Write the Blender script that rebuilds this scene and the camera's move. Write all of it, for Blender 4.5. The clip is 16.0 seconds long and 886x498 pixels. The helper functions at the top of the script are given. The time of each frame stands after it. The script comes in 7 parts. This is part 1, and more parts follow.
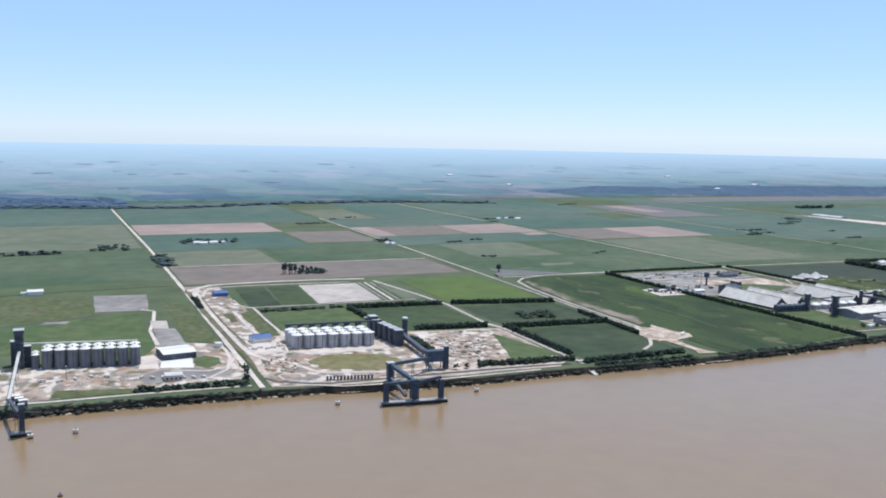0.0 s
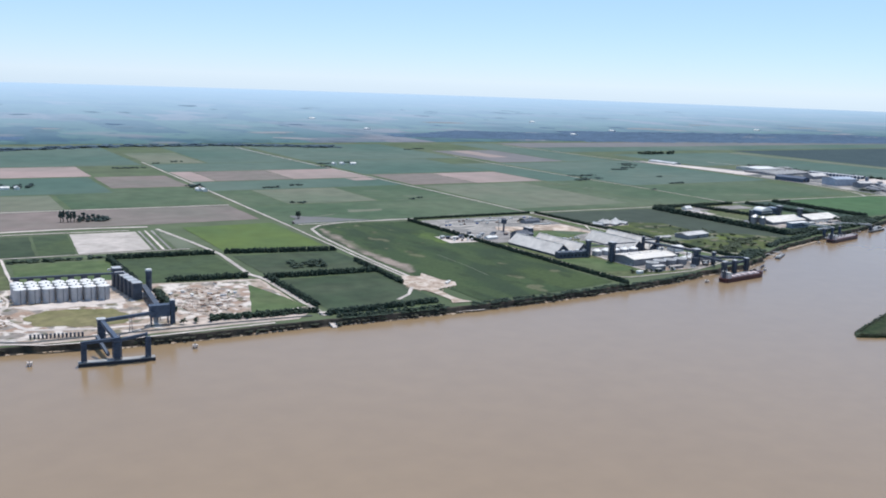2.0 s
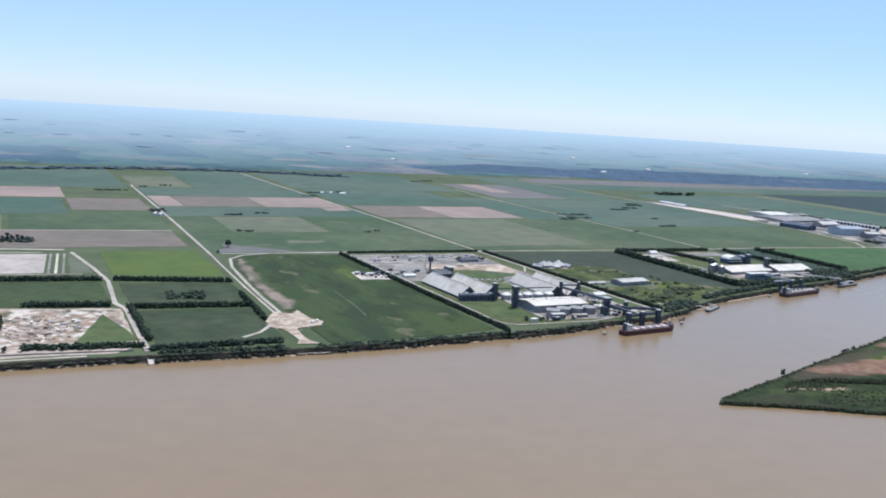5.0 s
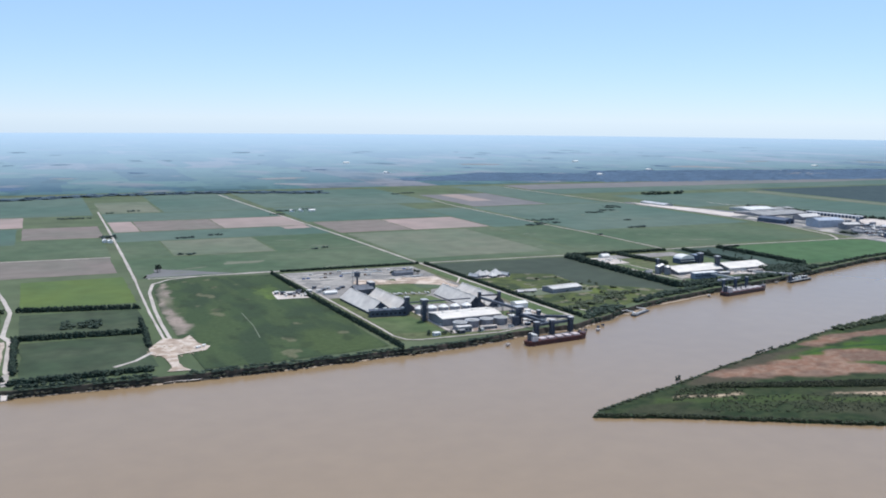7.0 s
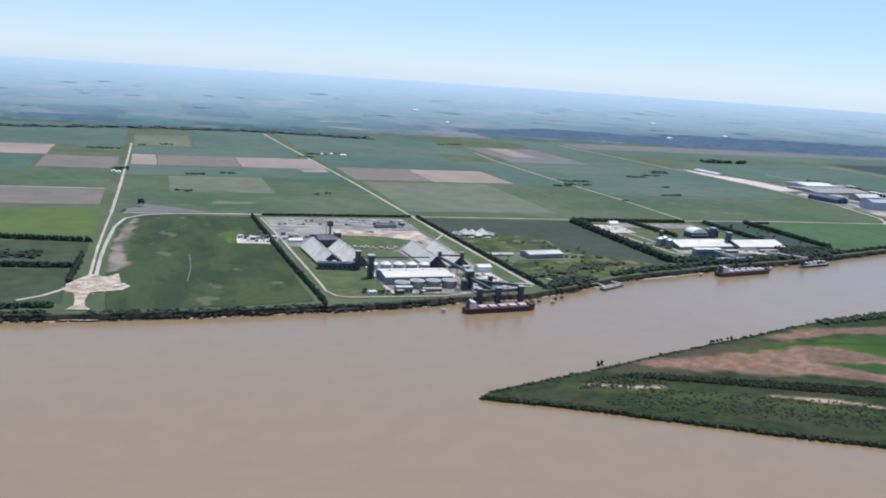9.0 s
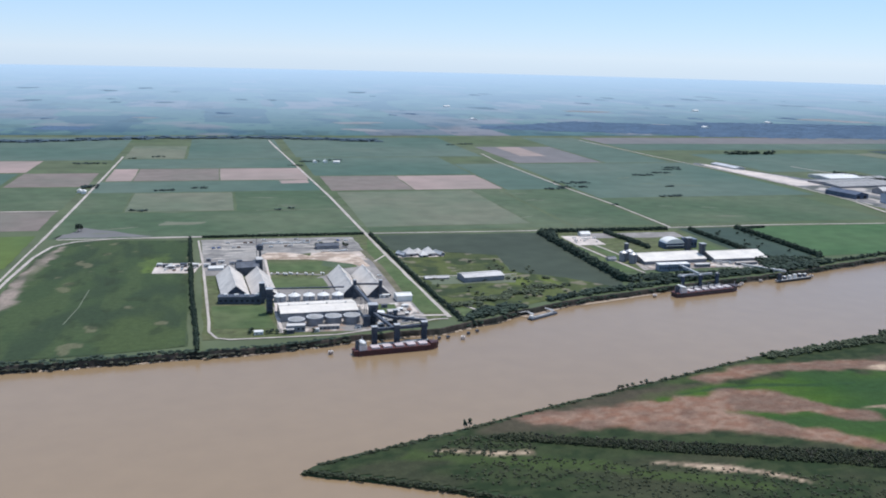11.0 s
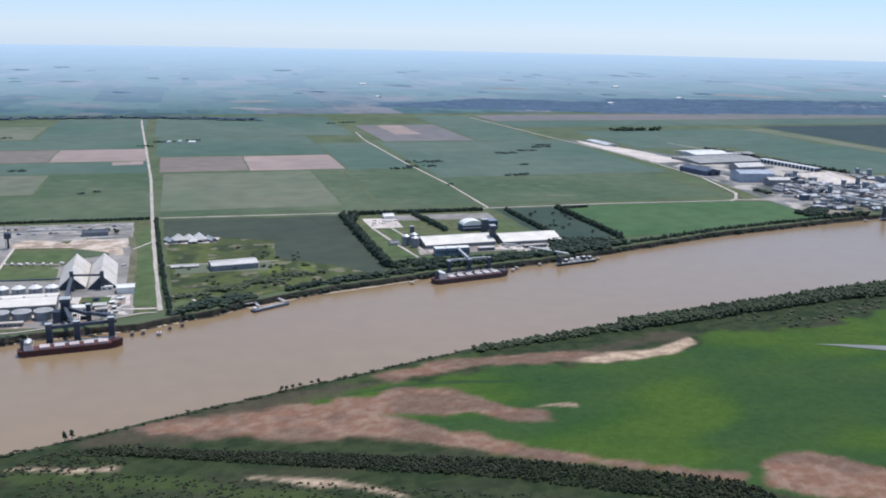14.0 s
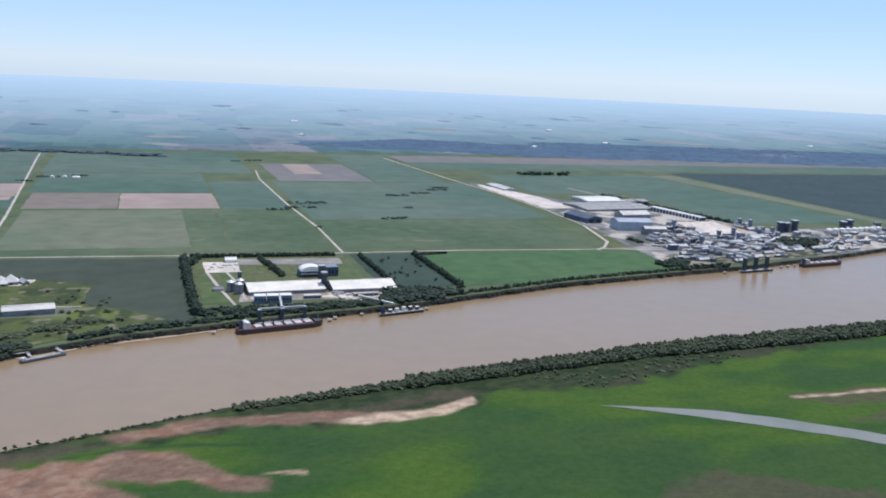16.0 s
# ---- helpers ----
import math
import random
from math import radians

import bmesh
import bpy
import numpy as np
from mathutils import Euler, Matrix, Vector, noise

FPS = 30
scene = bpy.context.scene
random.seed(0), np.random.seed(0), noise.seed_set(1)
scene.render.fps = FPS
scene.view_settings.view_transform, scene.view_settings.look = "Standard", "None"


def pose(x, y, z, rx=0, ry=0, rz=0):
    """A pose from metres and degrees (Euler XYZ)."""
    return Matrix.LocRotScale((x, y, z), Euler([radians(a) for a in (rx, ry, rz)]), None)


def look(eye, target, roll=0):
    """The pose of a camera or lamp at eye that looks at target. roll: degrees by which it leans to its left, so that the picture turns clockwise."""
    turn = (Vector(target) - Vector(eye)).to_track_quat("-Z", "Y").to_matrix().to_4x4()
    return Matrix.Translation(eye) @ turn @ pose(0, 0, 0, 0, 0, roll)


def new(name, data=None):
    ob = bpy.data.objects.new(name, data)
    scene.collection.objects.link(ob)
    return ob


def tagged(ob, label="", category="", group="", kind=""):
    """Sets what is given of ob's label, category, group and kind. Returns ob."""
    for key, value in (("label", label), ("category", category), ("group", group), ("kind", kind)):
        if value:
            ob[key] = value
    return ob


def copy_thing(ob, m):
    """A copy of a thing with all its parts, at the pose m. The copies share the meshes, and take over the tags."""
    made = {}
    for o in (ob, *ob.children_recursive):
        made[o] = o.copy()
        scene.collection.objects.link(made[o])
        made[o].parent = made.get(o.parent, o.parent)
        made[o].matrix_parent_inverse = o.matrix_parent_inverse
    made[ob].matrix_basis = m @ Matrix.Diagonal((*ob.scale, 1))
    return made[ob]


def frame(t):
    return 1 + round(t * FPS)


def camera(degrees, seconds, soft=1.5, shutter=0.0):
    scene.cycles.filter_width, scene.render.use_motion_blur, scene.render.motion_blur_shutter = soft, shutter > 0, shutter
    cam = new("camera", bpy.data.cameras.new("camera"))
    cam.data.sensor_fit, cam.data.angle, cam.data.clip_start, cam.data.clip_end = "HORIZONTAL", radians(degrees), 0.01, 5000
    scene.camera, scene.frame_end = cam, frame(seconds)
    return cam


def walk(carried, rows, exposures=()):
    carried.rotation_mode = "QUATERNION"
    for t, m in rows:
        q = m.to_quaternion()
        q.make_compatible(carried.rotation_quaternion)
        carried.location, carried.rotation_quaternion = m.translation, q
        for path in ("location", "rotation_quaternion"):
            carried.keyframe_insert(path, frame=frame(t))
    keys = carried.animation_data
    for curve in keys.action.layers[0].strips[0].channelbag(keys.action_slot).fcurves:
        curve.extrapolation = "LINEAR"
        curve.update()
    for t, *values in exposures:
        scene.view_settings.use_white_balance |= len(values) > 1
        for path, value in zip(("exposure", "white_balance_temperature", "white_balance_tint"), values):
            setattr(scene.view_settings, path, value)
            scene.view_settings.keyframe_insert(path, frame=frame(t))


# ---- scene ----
# The whole plan is laid out in plan units; K metres make one unit. x runs downstream along the bank, y inland, z up.
K = 0.17

cam = camera(52.21, 16.0, soft=1.9)
# seconds, x, y, z, heading (clockwise from inland), tilt down, lean
ROWS = [
    (0.0, -0.00, 0.00, 76.50, 24.00, 7.24, 1.13),
    (0.5, 12.44, -2.44, 75.93, 25.22, 7.58, 0.80),
    (1.0, 24.82, -4.94, 75.98, 26.69, 8.35, 1.28),
    (1.5, 37.12, -7.55, 76.55, 32.18, 10.55, 2.21),
    (2.0, 49.35, -10.31, 77.01, 31.08, 10.56, 1.98),
    (2.5, 61.51, -13.22, 77.15, 31.56, 8.74, 4.31),
    (3.0, 73.66, -16.25, 78.05, 28.31, 9.70, 3.95),
    (3.5, 85.82, -19.37, 78.53, 25.92, 4.96, 3.84),
    (4.0, 98.03, -22.53, 80.01, 25.25, 6.11, 4.19),
    (4.5, 110.27, -25.73, 80.21, 27.86, 9.40, 4.84),
    (4.7, 115.18, -27.00, 79.94, 27.20, 8.53, 4.43),
    (6.8, 168.06, -39.14, 81.33, 22.81, 10.10, 0.37),
    (7.0, 173.61, -39.42, 81.10, 24.28, 8.18, 0.49),
    (7.5, 187.61, -39.90, 80.67, 27.53, 7.19, 1.53),
    (8.0, 201.88, -39.81, 79.96, 25.04, 9.72, 2.23),
    (8.5, 216.43, -39.08, 79.76, 21.64, 10.27, 2.83),
    (8.7, 222.31, -38.67, 79.86, 20.12, 11.42, 3.52),
    (10.8, 289.12, -21.67, 89.80, 13.87, 10.50, 2.26),
    (11.0, 294.89, -21.01, 89.93, 14.11, 12.14, 1.34),
    (11.5, 309.16, -19.62, 90.58, 13.79, 10.03, 0.38),
    (12.0, 323.18, -18.81, 90.06, 13.99, 8.52, 0.69),
    (12.5, 337.06, -18.50, 90.02, 12.72, 10.14, -0.09),
    (13.0, 350.92, -18.60, 89.85, 13.19, 11.68, 0.50),
    (13.5, 364.81, -19.02, 89.41, 16.09, 13.83, 0.60),
    (14.0, 378.76, -19.62, 89.04, 16.35, 13.44, 1.11),
    (14.5, 392.78, -20.31, 89.22, 16.28, 12.28, 1.95),
    (15.0, 406.83, -21.07, 89.90, 17.30, 9.92, 2.27),
    (15.5, 420.88, -21.87, 90.44, 18.87, 10.76, 3.16),
    (16.0, 434.93, -22.68, 91.75, 18.66, 10.94, 2.60),
]
walk(cam, [(t, pose(x, y, z, 90 - tilt, 0, -head) @ pose(0, 0, 0, 0, 0, lean)) for t, x, y, z, head, tilt, lean in ROWS],
     exposures=[(0.0, -0.02, 5990, 11), (7.0, -0.03, 5980, 11), (11.0, -0.1, 5940, 12), (16.0, -0.1, 5950, 13)])

# ---- daylight ----
SUN_EL, SUN_AZ = 70.0, 55.0     # degrees; azimuth clockwise from inland
world = bpy.data.worlds.new("world")
scene.world = world
world.use_nodes = True
wn = world.node_tree
sky = wn.nodes.new("ShaderNodeTexSky")
sky.sky_type, sky.sun_disc = "NISHITA", False
sky.sun_elevation, sky.sun_rotation = radians(SUN_EL), radians(SUN_AZ)
sky.altitude, sky.air_density, sky.dust_density, sky.ozone_density = 1500, 1.0, 0.0, 3.0
haze = wn.nodes.new("ShaderNodeMix")     # an even, thin summer haze over the whole sky
haze.data_type = "RGBA"
haze.inputs["Factor"].default_value, haze.inputs[7].default_value = 0.45, (4.5, 6.65, 9.7, 1)
wn.links.new(sky.outputs["Color"], haze.inputs[6])
wn.links.new(haze.outputs[2], wn.nodes["Background"].inputs["Color"])
wn.nodes["Background"].inputs["Strength"].default_value = 0.118
sun = new("sun", bpy.data.lights.new("sun", "SUN"))
sun.data.energy, sun.data.angle, sun.data.color = 3.9, radians(0.53), (1.0, 0.94, 0.85)
el, az = radians(SUN_EL), radians(SUN_AZ)
sun.matrix_world = look((0, 0, 0), (-math.sin(az) * math.cos(el), -math.cos(az) * math.cos(el), -math.sin(el)))


# ---- materials ----
def material(name, color, rough=0.8, metal=0.0, grain=0.5, vary=0.25, bump=0.0, second=None, patch=0.05, island=0.0, spec=0.3):
    """A surface with two scales of variation in world metres: fine grain and broad patches."""
    m = bpy.data.materials.new(name)
    m.use_nodes = True
    n, l = m.node_tree.nodes, m.node_tree.links
    b = n["Principled BSDF"]
    b.inputs["Roughness"].default_value, b.inputs["Metallic"].default_value = rough, metal
    b.inputs["Specular IOR Level"].default_value = spec
    geo = n.new("ShaderNodeNewGeometry")

    def noise_of(scale, detail=4):
        t = n.new("ShaderNodeTexNoise")
        t.inputs["Scale"].default_value, t.inputs["Detail"].default_value = scale, detail
        l.new(geo.outputs["Position"], t.inputs["Vector"])
        return t
    fine, broad = noise_of(grain), noise_of(patch, 3)
    mix = n.new("ShaderNodeMix")
    mix.data_type = "RGBA"
    mix.inputs[6].default_value = (*color, 1)
    mix.inputs[7].default_value = (*(second or [v * 0.7 for v in color]), 1)
    ramp = n.new("ShaderNodeMapRange")
    ramp.inputs["From Min"].default_value, ramp.inputs["From Max"].default_value = 0.38, 0.64
    l.new(broad.outputs["Fac"], ramp.inputs["Value"])
    l.new(ramp.outputs["Result"], mix.inputs["Factor"])
    hsv = n.new("ShaderNodeHueSaturation")
    val = n.new("ShaderNodeMapRange")
    val.inputs["From Min"].default_value, val.inputs["From Max"].default_value = 0.3, 0.7
    val.inputs["To Min"].default_value, val.inputs["To Max"].default_value = 1 - vary, 1 + vary
    l.new(fine.outputs["Fac"], val.inputs["Value"])
    out_value = val.outputs["Result"]
    if island:
        mul = n.new("ShaderNodeMath")
        mul.operation = "MULTIPLY_ADD"
        mul.inputs[1].default_value, mul.inputs[2].default_value = 2 * island, 1 - island
        l.new(geo.outputs["Random Per Island"], mul.inputs[0])
        both = n.new("ShaderNodeMath")
        both.operation = "MULTIPLY"
        l.new(mul.outputs[0], both.inputs[0])
        l.new(out_value, both.inputs[1])
        out_value = both.outputs[0]
    l.new(out_value, hsv.inputs["Value"])
    l.new(mix.outputs[2], hsv.inputs["Color"])
    l.new(hsv.outputs["Color"], b.inputs["Base Color"])
    if bump:
        bp = n.new("ShaderNodeBump")
        bp.inputs["Strength"].default_value, bp.inputs["Distance"].default_value = bump, 0.3
        l.new(fine.outputs["Fac"], bp.inputs["Height"])
        l.new(bp.outputs["Normal"], b.inputs["Normal"])
    return m


M = {}
M["water"] = material("silty_water", (0.282, 0.192, 0.104), 0.22, 0, 0.12, 0.03, 0.03, (0.27, 0.183, 0.099), 0.006, spec=0.5)
M["plain"] = material("crop_plain", (0.076, 0.101, 0.044), 0.95, 0, 0.05, 0.2, 0, (0.096, 0.112, 0.058), 0.012)
M["green"] = material("soy_field", (0.06, 0.094, 0.046), 0.95, 0, 0.12, 0.15, 0, (0.094, 0.118, 0.064), 0.012)
# green crop with a blue tint painted in for haze over the farther fields
M["teal"] = material("hazed_far_crop", (0.066, 0.11, 0.08), 0.95, 0, 0.06, 0.12, 0, (0.1, 0.133, 0.098), 0.006)
M["deep"] = material("dark_crop", (0.034, 0.056, 0.04), 0.95, 0, 0.15, 0.15, 0, (0.044, 0.066, 0.046), 0.02)
M["lime"] = material("young_crop", (0.098, 0.134, 0.03), 0.95, 0, 0.12, 0.12, 0, (0.08, 0.118, 0.032), 0.03)
M["lawn"] = material("mown_grass", (0.071, 0.104, 0.036), 0.95, 0, 0.2, 0.2, 0, (0.094, 0.117, 0.046), 0.05)
M["meadow"] = material("wet_meadow", (0.02, 0.05, 0.008), 0.9, 0, 0.1, 0.12, 0, (0.05, 0.085, 0.012), 0.028)
M["scrub"] = material("rough_grass", (0.084, 0.1, 0.036), 0.95, 0, 0.35, 0.3, 0, (0.105, 0.11, 0.05), 0.08)
M["marsh"] = material("marsh_grass", (0.022, 0.04, 0.014), 0.95, 0, 0.3, 0.3, 0, (0.04, 0.05, 0.023), 0.06)
M["fallow"] = material("fallow_soil", (0.34, 0.25, 0.215), 0.95, 0, 0.06, 0.1, 0, (0.27, 0.212, 0.178), 0.012)
M["stubble"] = material("stubble", (0.148, 0.152, 0.1), 0.95, 0, 0.08, 0.14, 0, (0.118, 0.138, 0.086), 0.015)
M["mauve"] = material("ploughed_soil", (0.2, 0.157, 0.132), 0.95, 0, 0.1, 0.12, 0, (0.165, 0.145, 0.115), 0.015)
M["pasture"] = material("pasture", (0.06, 0.082, 0.03), 0.95, 0, 0.25, 0.2, 0, (0.046, 0.066, 0.03), 0.03)
M["works"] = material("works_ground", (0.125, 0.128, 0.135), 0.95, 0, 0.2, 0.35, 0, (0.21, 0.2, 0.19), 0.04)
M["silodark"] = material("dark_silo_steel", (0.2, 0.2, 0.215), 0.55, 0.2, 0.6, 0.12, 0, (0.165, 0.165, 0.18), 0.2)
M["bluesteel"] = material("blue_grey_steel", (0.06, 0.078, 0.112), 0.6, 0.1, 0.8, 0.2, 0, (0.08, 0.1, 0.135), 0.3)
M["slate"] = material("slate_sheet", (0.17, 0.2, 0.25), 0.6, 0, 0.5, 0.12, 0, (0.21, 0.24, 0.28), 0.2)
M["asphalt"] = material("asphalt", (0.07, 0.072, 0.07), 0.9, 0, 0.4, 0.2, 0, (0.1, 0.1, 0.095), 0.08)
M["darkfield"] = material("dark_soil_crop", (0.044, 0.056, 0.036), 0.95, 0, 0.12, 0.12, 0, (0.053, 0.066, 0.042), 0.015)
M["farsheet"] = material("far_white_sheet", (0.6, 0.585, 0.57), 0.6, 0, 0.3, 0.06, 0, (0.48, 0.47, 0.465), 0.1)
M["navy"] = material("navy_sheet", (0.06, 0.08, 0.122), 0.6, 0, 0.4, 0.15, 0, (0.085, 0.105, 0.145), 0.15)
M["plot"] = material("olive_crop", (0.039, 0.058, 0.027), 0.95, 0, 0.15, 0.25, 0, (0.053, 0.067, 0.034), 0.04)
M["olive"] = material("worn_lawn", (0.15, 0.14, 0.055), 0.95, 0, 0.3, 0.25, 0, (0.2, 0.17, 0.08), 0.08)
M["fieldleaf"] = material("field_trees", (0.036, 0.056, 0.05), 0.9, 0, 0.8, 0.3, 0, (0.046, 0.066, 0.056), 0.1, island=0.2)
M["cream"] = material("cream_sheet", (0.78, 0.7, 0.59), 0.5, 0, 0.4, 0.06, 0, (0.68, 0.61, 0.52), 0.15)
M["paleblue"] = material("pale_blue_sheet", (0.33, 0.36, 0.41), 0.6, 0, 0.4, 0.12, 0, (0.4, 0.42, 0.46), 0.15)
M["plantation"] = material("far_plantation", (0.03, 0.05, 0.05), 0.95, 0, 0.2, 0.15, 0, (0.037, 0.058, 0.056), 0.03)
M["riverfield"] = material("bright_crop", (0.05, 0.105, 0.036), 0.95, 0, 0.12, 0.15, 0, (0.062, 0.115, 0.042), 0.015)
M["deadscrub"] = material("dry_bank_scrub", (0.055, 0.05, 0.034), 0.95, 0, 0.6, 0.4, 0, (0.03, 0.038, 0.022), 0.12, island=0.4)
M["pond"] = material("still_water", (0.21, 0.205, 0.18), 0.5, 0, 0.2, 0.08, 0.02, (0.17, 0.175, 0.145), 0.05, spec=0.3)
M["reed"] = material("dry_reeds", (0.2, 0.125, 0.088), 0.95, 0, 0.3, 0.3, 0, (0.085, 0.075, 0.04), 0.22)
M["sand"] = material("river_sand", (0.42, 0.32, 0.225), 0.95, 0, 0.3, 0.15, 0, (0.34, 0.25, 0.17), 0.1)
M["dirt"] = material("dirt_road", (0.48, 0.415, 0.355), 0.95, 0, 0.3, 0.15, 0, (0.38, 0.33, 0.28), 0.06)
M["site"] = material("bare_site", (0.52, 0.425, 0.35), 0.95, 0, 0.35, 0.25, 0, (0.36, 0.28, 0.215), 0.12)
M["gravel"] = material("gravel_yard", (0.61, 0.52, 0.445), 0.95, 0, 0.3, 0.15, 0, (0.51, 0.435, 0.375), 0.07)
M["grey"] = material("grey_yard", (0.215, 0.193, 0.172), 0.9, 0, 0.25, 0.2, 0, (0.29, 0.26, 0.23), 0.06)
M["bank"] = material("bank_earth", (0.075, 0.058, 0.043), 0.95, 0, 0.5, 0.4, 0.3, (0.032, 0.031, 0.022), 0.15)
M["leaf"] = material("dark_leaves", (0.027, 0.041, 0.027), 0.9, 0, 0.8, 0.3, 0, (0.037, 0.053, 0.032), 0.1, island=0.3)
# far leaves: the blue is distance haze put into the leaf colour
M["farleaf"] = material("hazed_far_leaves", (0.062, 0.103, 0.155), 0.95, 0, 0.3, 0.2, 0, (0.075, 0.118, 0.17), 0.03, island=0.15)
M["willow"] = material("willow_leaves", (0.058, 0.07, 0.037), 0.9, 0, 0.8, 0.3, 0, (0.076, 0.088, 0.047), 0.1, island=0.3)
M["bark"] = material("bark", (0.1, 0.08, 0.06), 0.95)
M["white"] = material("white_sheet", (0.77, 0.72, 0.645), 0.5, 0, 0.4, 0.06, 0, (0.72, 0.69, 0.63), 0.15)
M["zinc"] = material("galvanised_sheet", (0.55, 0.53, 0.5), 0.45, 0.3, 0.5, 0.1, 0, (0.46, 0.445, 0.425), 0.2)
M["roofgrey"] = material("grey_roof", (0.6, 0.555, 0.5), 0.6, 0, 0.4, 0.12, 0, (0.5, 0.46, 0.415), 0.15)
M["silo"] = material("silo_steel", (0.46, 0.45, 0.45), 0.5, 0.2, 0.6, 0.1, 0, (0.39, 0.385, 0.385), 0.2)
M["concrete"] = material("concrete", (0.36, 0.34, 0.32), 0.9, 0, 0.5, 0.15, 0, (0.29, 0.28, 0.26), 0.2)
M["steel"] = material("dark_steel", (0.065, 0.075, 0.095), 0.6, 0.2, 0.8, 0.2, 0, (0.095, 0.105, 0.125), 0.3)
M["wall"] = material("grey_wall", (0.2, 0.2, 0.21), 0.8, 0, 0.6, 0.15, 0, (0.26, 0.25, 0.25), 0.2)
M["blue"] = material("blue_sheet", (0.07, 0.13, 0.3), 0.5, 0, 0.5, 0.1, 0, (0.09, 0.15, 0.32), 0.2)
M["hull"] = material("dark_red_hull", (0.05, 0.022, 0.024), 0.5, 0, 0.8, 0.2, 0, (0.075, 0.026, 0.025), 0.3)
M["hullblack"] = material("dark_hull", (0.05, 0.04, 0.045), 0.5, 0, 0.8, 0.2, 0, (0.07, 0.05, 0.05), 0.3)
M["deckred"] = material("red_deck", (0.13, 0.05, 0.045), 0.7, 0, 0.8, 0.2)
M["hatch"] = material("pale_hatch", (0.62, 0.54, 0.5), 0.6, 0, 0.8, 0.1)
M["pinkhatch"] = material("pinkish_hatch", (0.68, 0.55, 0.52), 0.6, 0, 0.8, 0.1)
M["dark"] = material("dark_opening", (0.03, 0.03, 0.035), 0.8)
M["shrub"] = material("marsh_shrubs", (0.03, 0.037, 0.017), 0.9, 0, 0.8, 0.3, 0, (0.042, 0.047, 0.022), 0.1, island=0.35)
M["shedroof"] = material("sun_bleached_roof", (0.66, 0.595, 0.515), 0.6, 0, 0.4, 0.1, 0, (0.55, 0.49, 0.425), 0.12)
M["verge"] = material("ditch_verge", (0.17, 0.145, 0.095), 0.95, 0, 0.3, 0.25, 0, (0.11, 0.105, 0.055), 0.08)
# belt and furthest leaves, blued and paled in colour to imitate haze
M["beltleaf"] = material("hazed_belt_leaves", (0.056, 0.086, 0.108), 0.95, 0, 0.3, 0.2, 0, (0.068, 0.1, 0.12), 0.03, island=0.15)
M["farpale"] = material("haze_paled_leaves", (0.115, 0.175, 0.21), 0.95, 0, 0.1, 0.15, 0, (0.13, 0.19, 0.225), 0.01)
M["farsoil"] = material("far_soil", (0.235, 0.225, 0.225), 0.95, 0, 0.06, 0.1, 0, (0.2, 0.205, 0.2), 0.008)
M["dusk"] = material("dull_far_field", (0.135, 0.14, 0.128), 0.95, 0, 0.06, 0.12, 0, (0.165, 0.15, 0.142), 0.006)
M["rust"] = material("rusty_steel", (0.2, 0.12, 0.08), 0.8, 0, 0.8, 0.25)


# ---- builders ----
def box(bm, x, y, z, sx, sy, sz, turn=0.0):
    """A box centred on x, y that stands on z."""
    r = bmesh.ops.create_cube(bm, size=1)
    bmesh.ops.transform(bm, verts=r["verts"], matrix=pose(x, y, z + sz / 2, 0, 0, turn) @ Matrix.Diagonal((sx, sy, sz, 1)))
    return bm


def tube(bm, x, y, z0, z1, r0, r1=None, n=16):
    r1 = r0 if r1 is None else r1
    r = bmesh.ops.create_cone(bm, cap_ends=True, segments=n, radius1=r0, radius2=max(r1, 0.001), depth=z1 - z0)
    bmesh.ops.translate(bm, verts=r["verts"], vec=(x, y, (z0 + z1) / 2))
    return bm


def beam(bm, a, b, w, h):
    """A straight beam of section w x h from a to b."""
    a, b = Vector(a), Vector(b)
    r = bmesh.ops.create_cube(bm, size=1)
    d = b - a
    q = d.to_track_quat("Y", "Z").to_matrix().to_4x4()
    bmesh.ops.transform(bm, verts=r["verts"], matrix=Matrix.Translation((a + b) / 2) @ q @ Matrix.Diagonal((w, d.length, h, 1)))
    return bm


def solid(bm, rings):
    """A closed body through rings of equally many points."""
    vs = [[bm.verts.new(p) for p in ring] for ring in rings]
    for a, b in zip(vs, vs[1:]):
        for i in range(len(a)):
            bm.faces.new((a[i], a[(i + 1) % len(a)], b[(i + 1) % len(a)], b[i]))
    bm.faces.new(list(reversed(vs[0])))
    bm.faces.new(vs[-1])
    return bm


def part(name, bm, mat, parent=None, label=""):
    """Links a bmesh, drawn in plan units, as one mesh under a thing or a part."""
    bmesh.ops.transform(bm, verts=bm.verts, matrix=Matrix.Scale(K, 4))
    bmesh.ops.recalc_face_normals(bm, faces=bm.faces)
    me = bpy.data.meshes.new(name)
    bm.to_mesh(me)
    bm.free()
    me.materials.append(M[mat])
    ob = new(name, me)
    if parent:
        ob.parent = parent
    return tagged(ob, label)


def thing(name, x, y, z, turn, label, category, group="", kind=""):
    ob = new(name)
    ob.empty_display_size = 0.2
    ob.matrix_world = pose(x * K, y * K, z * K, 0, 0, turn)
    return tagged(ob, label, category, group, kind)


def place(ob, x, y, z=12.0, turn=0.0):
    return copy_thing(ob, pose(x * K, y * K, z * K, 0, 0, turn))


LAND = 12.0
LAYER = [0.0]     # each ground patch lies a hair above the one before
rng = random.Random(7)


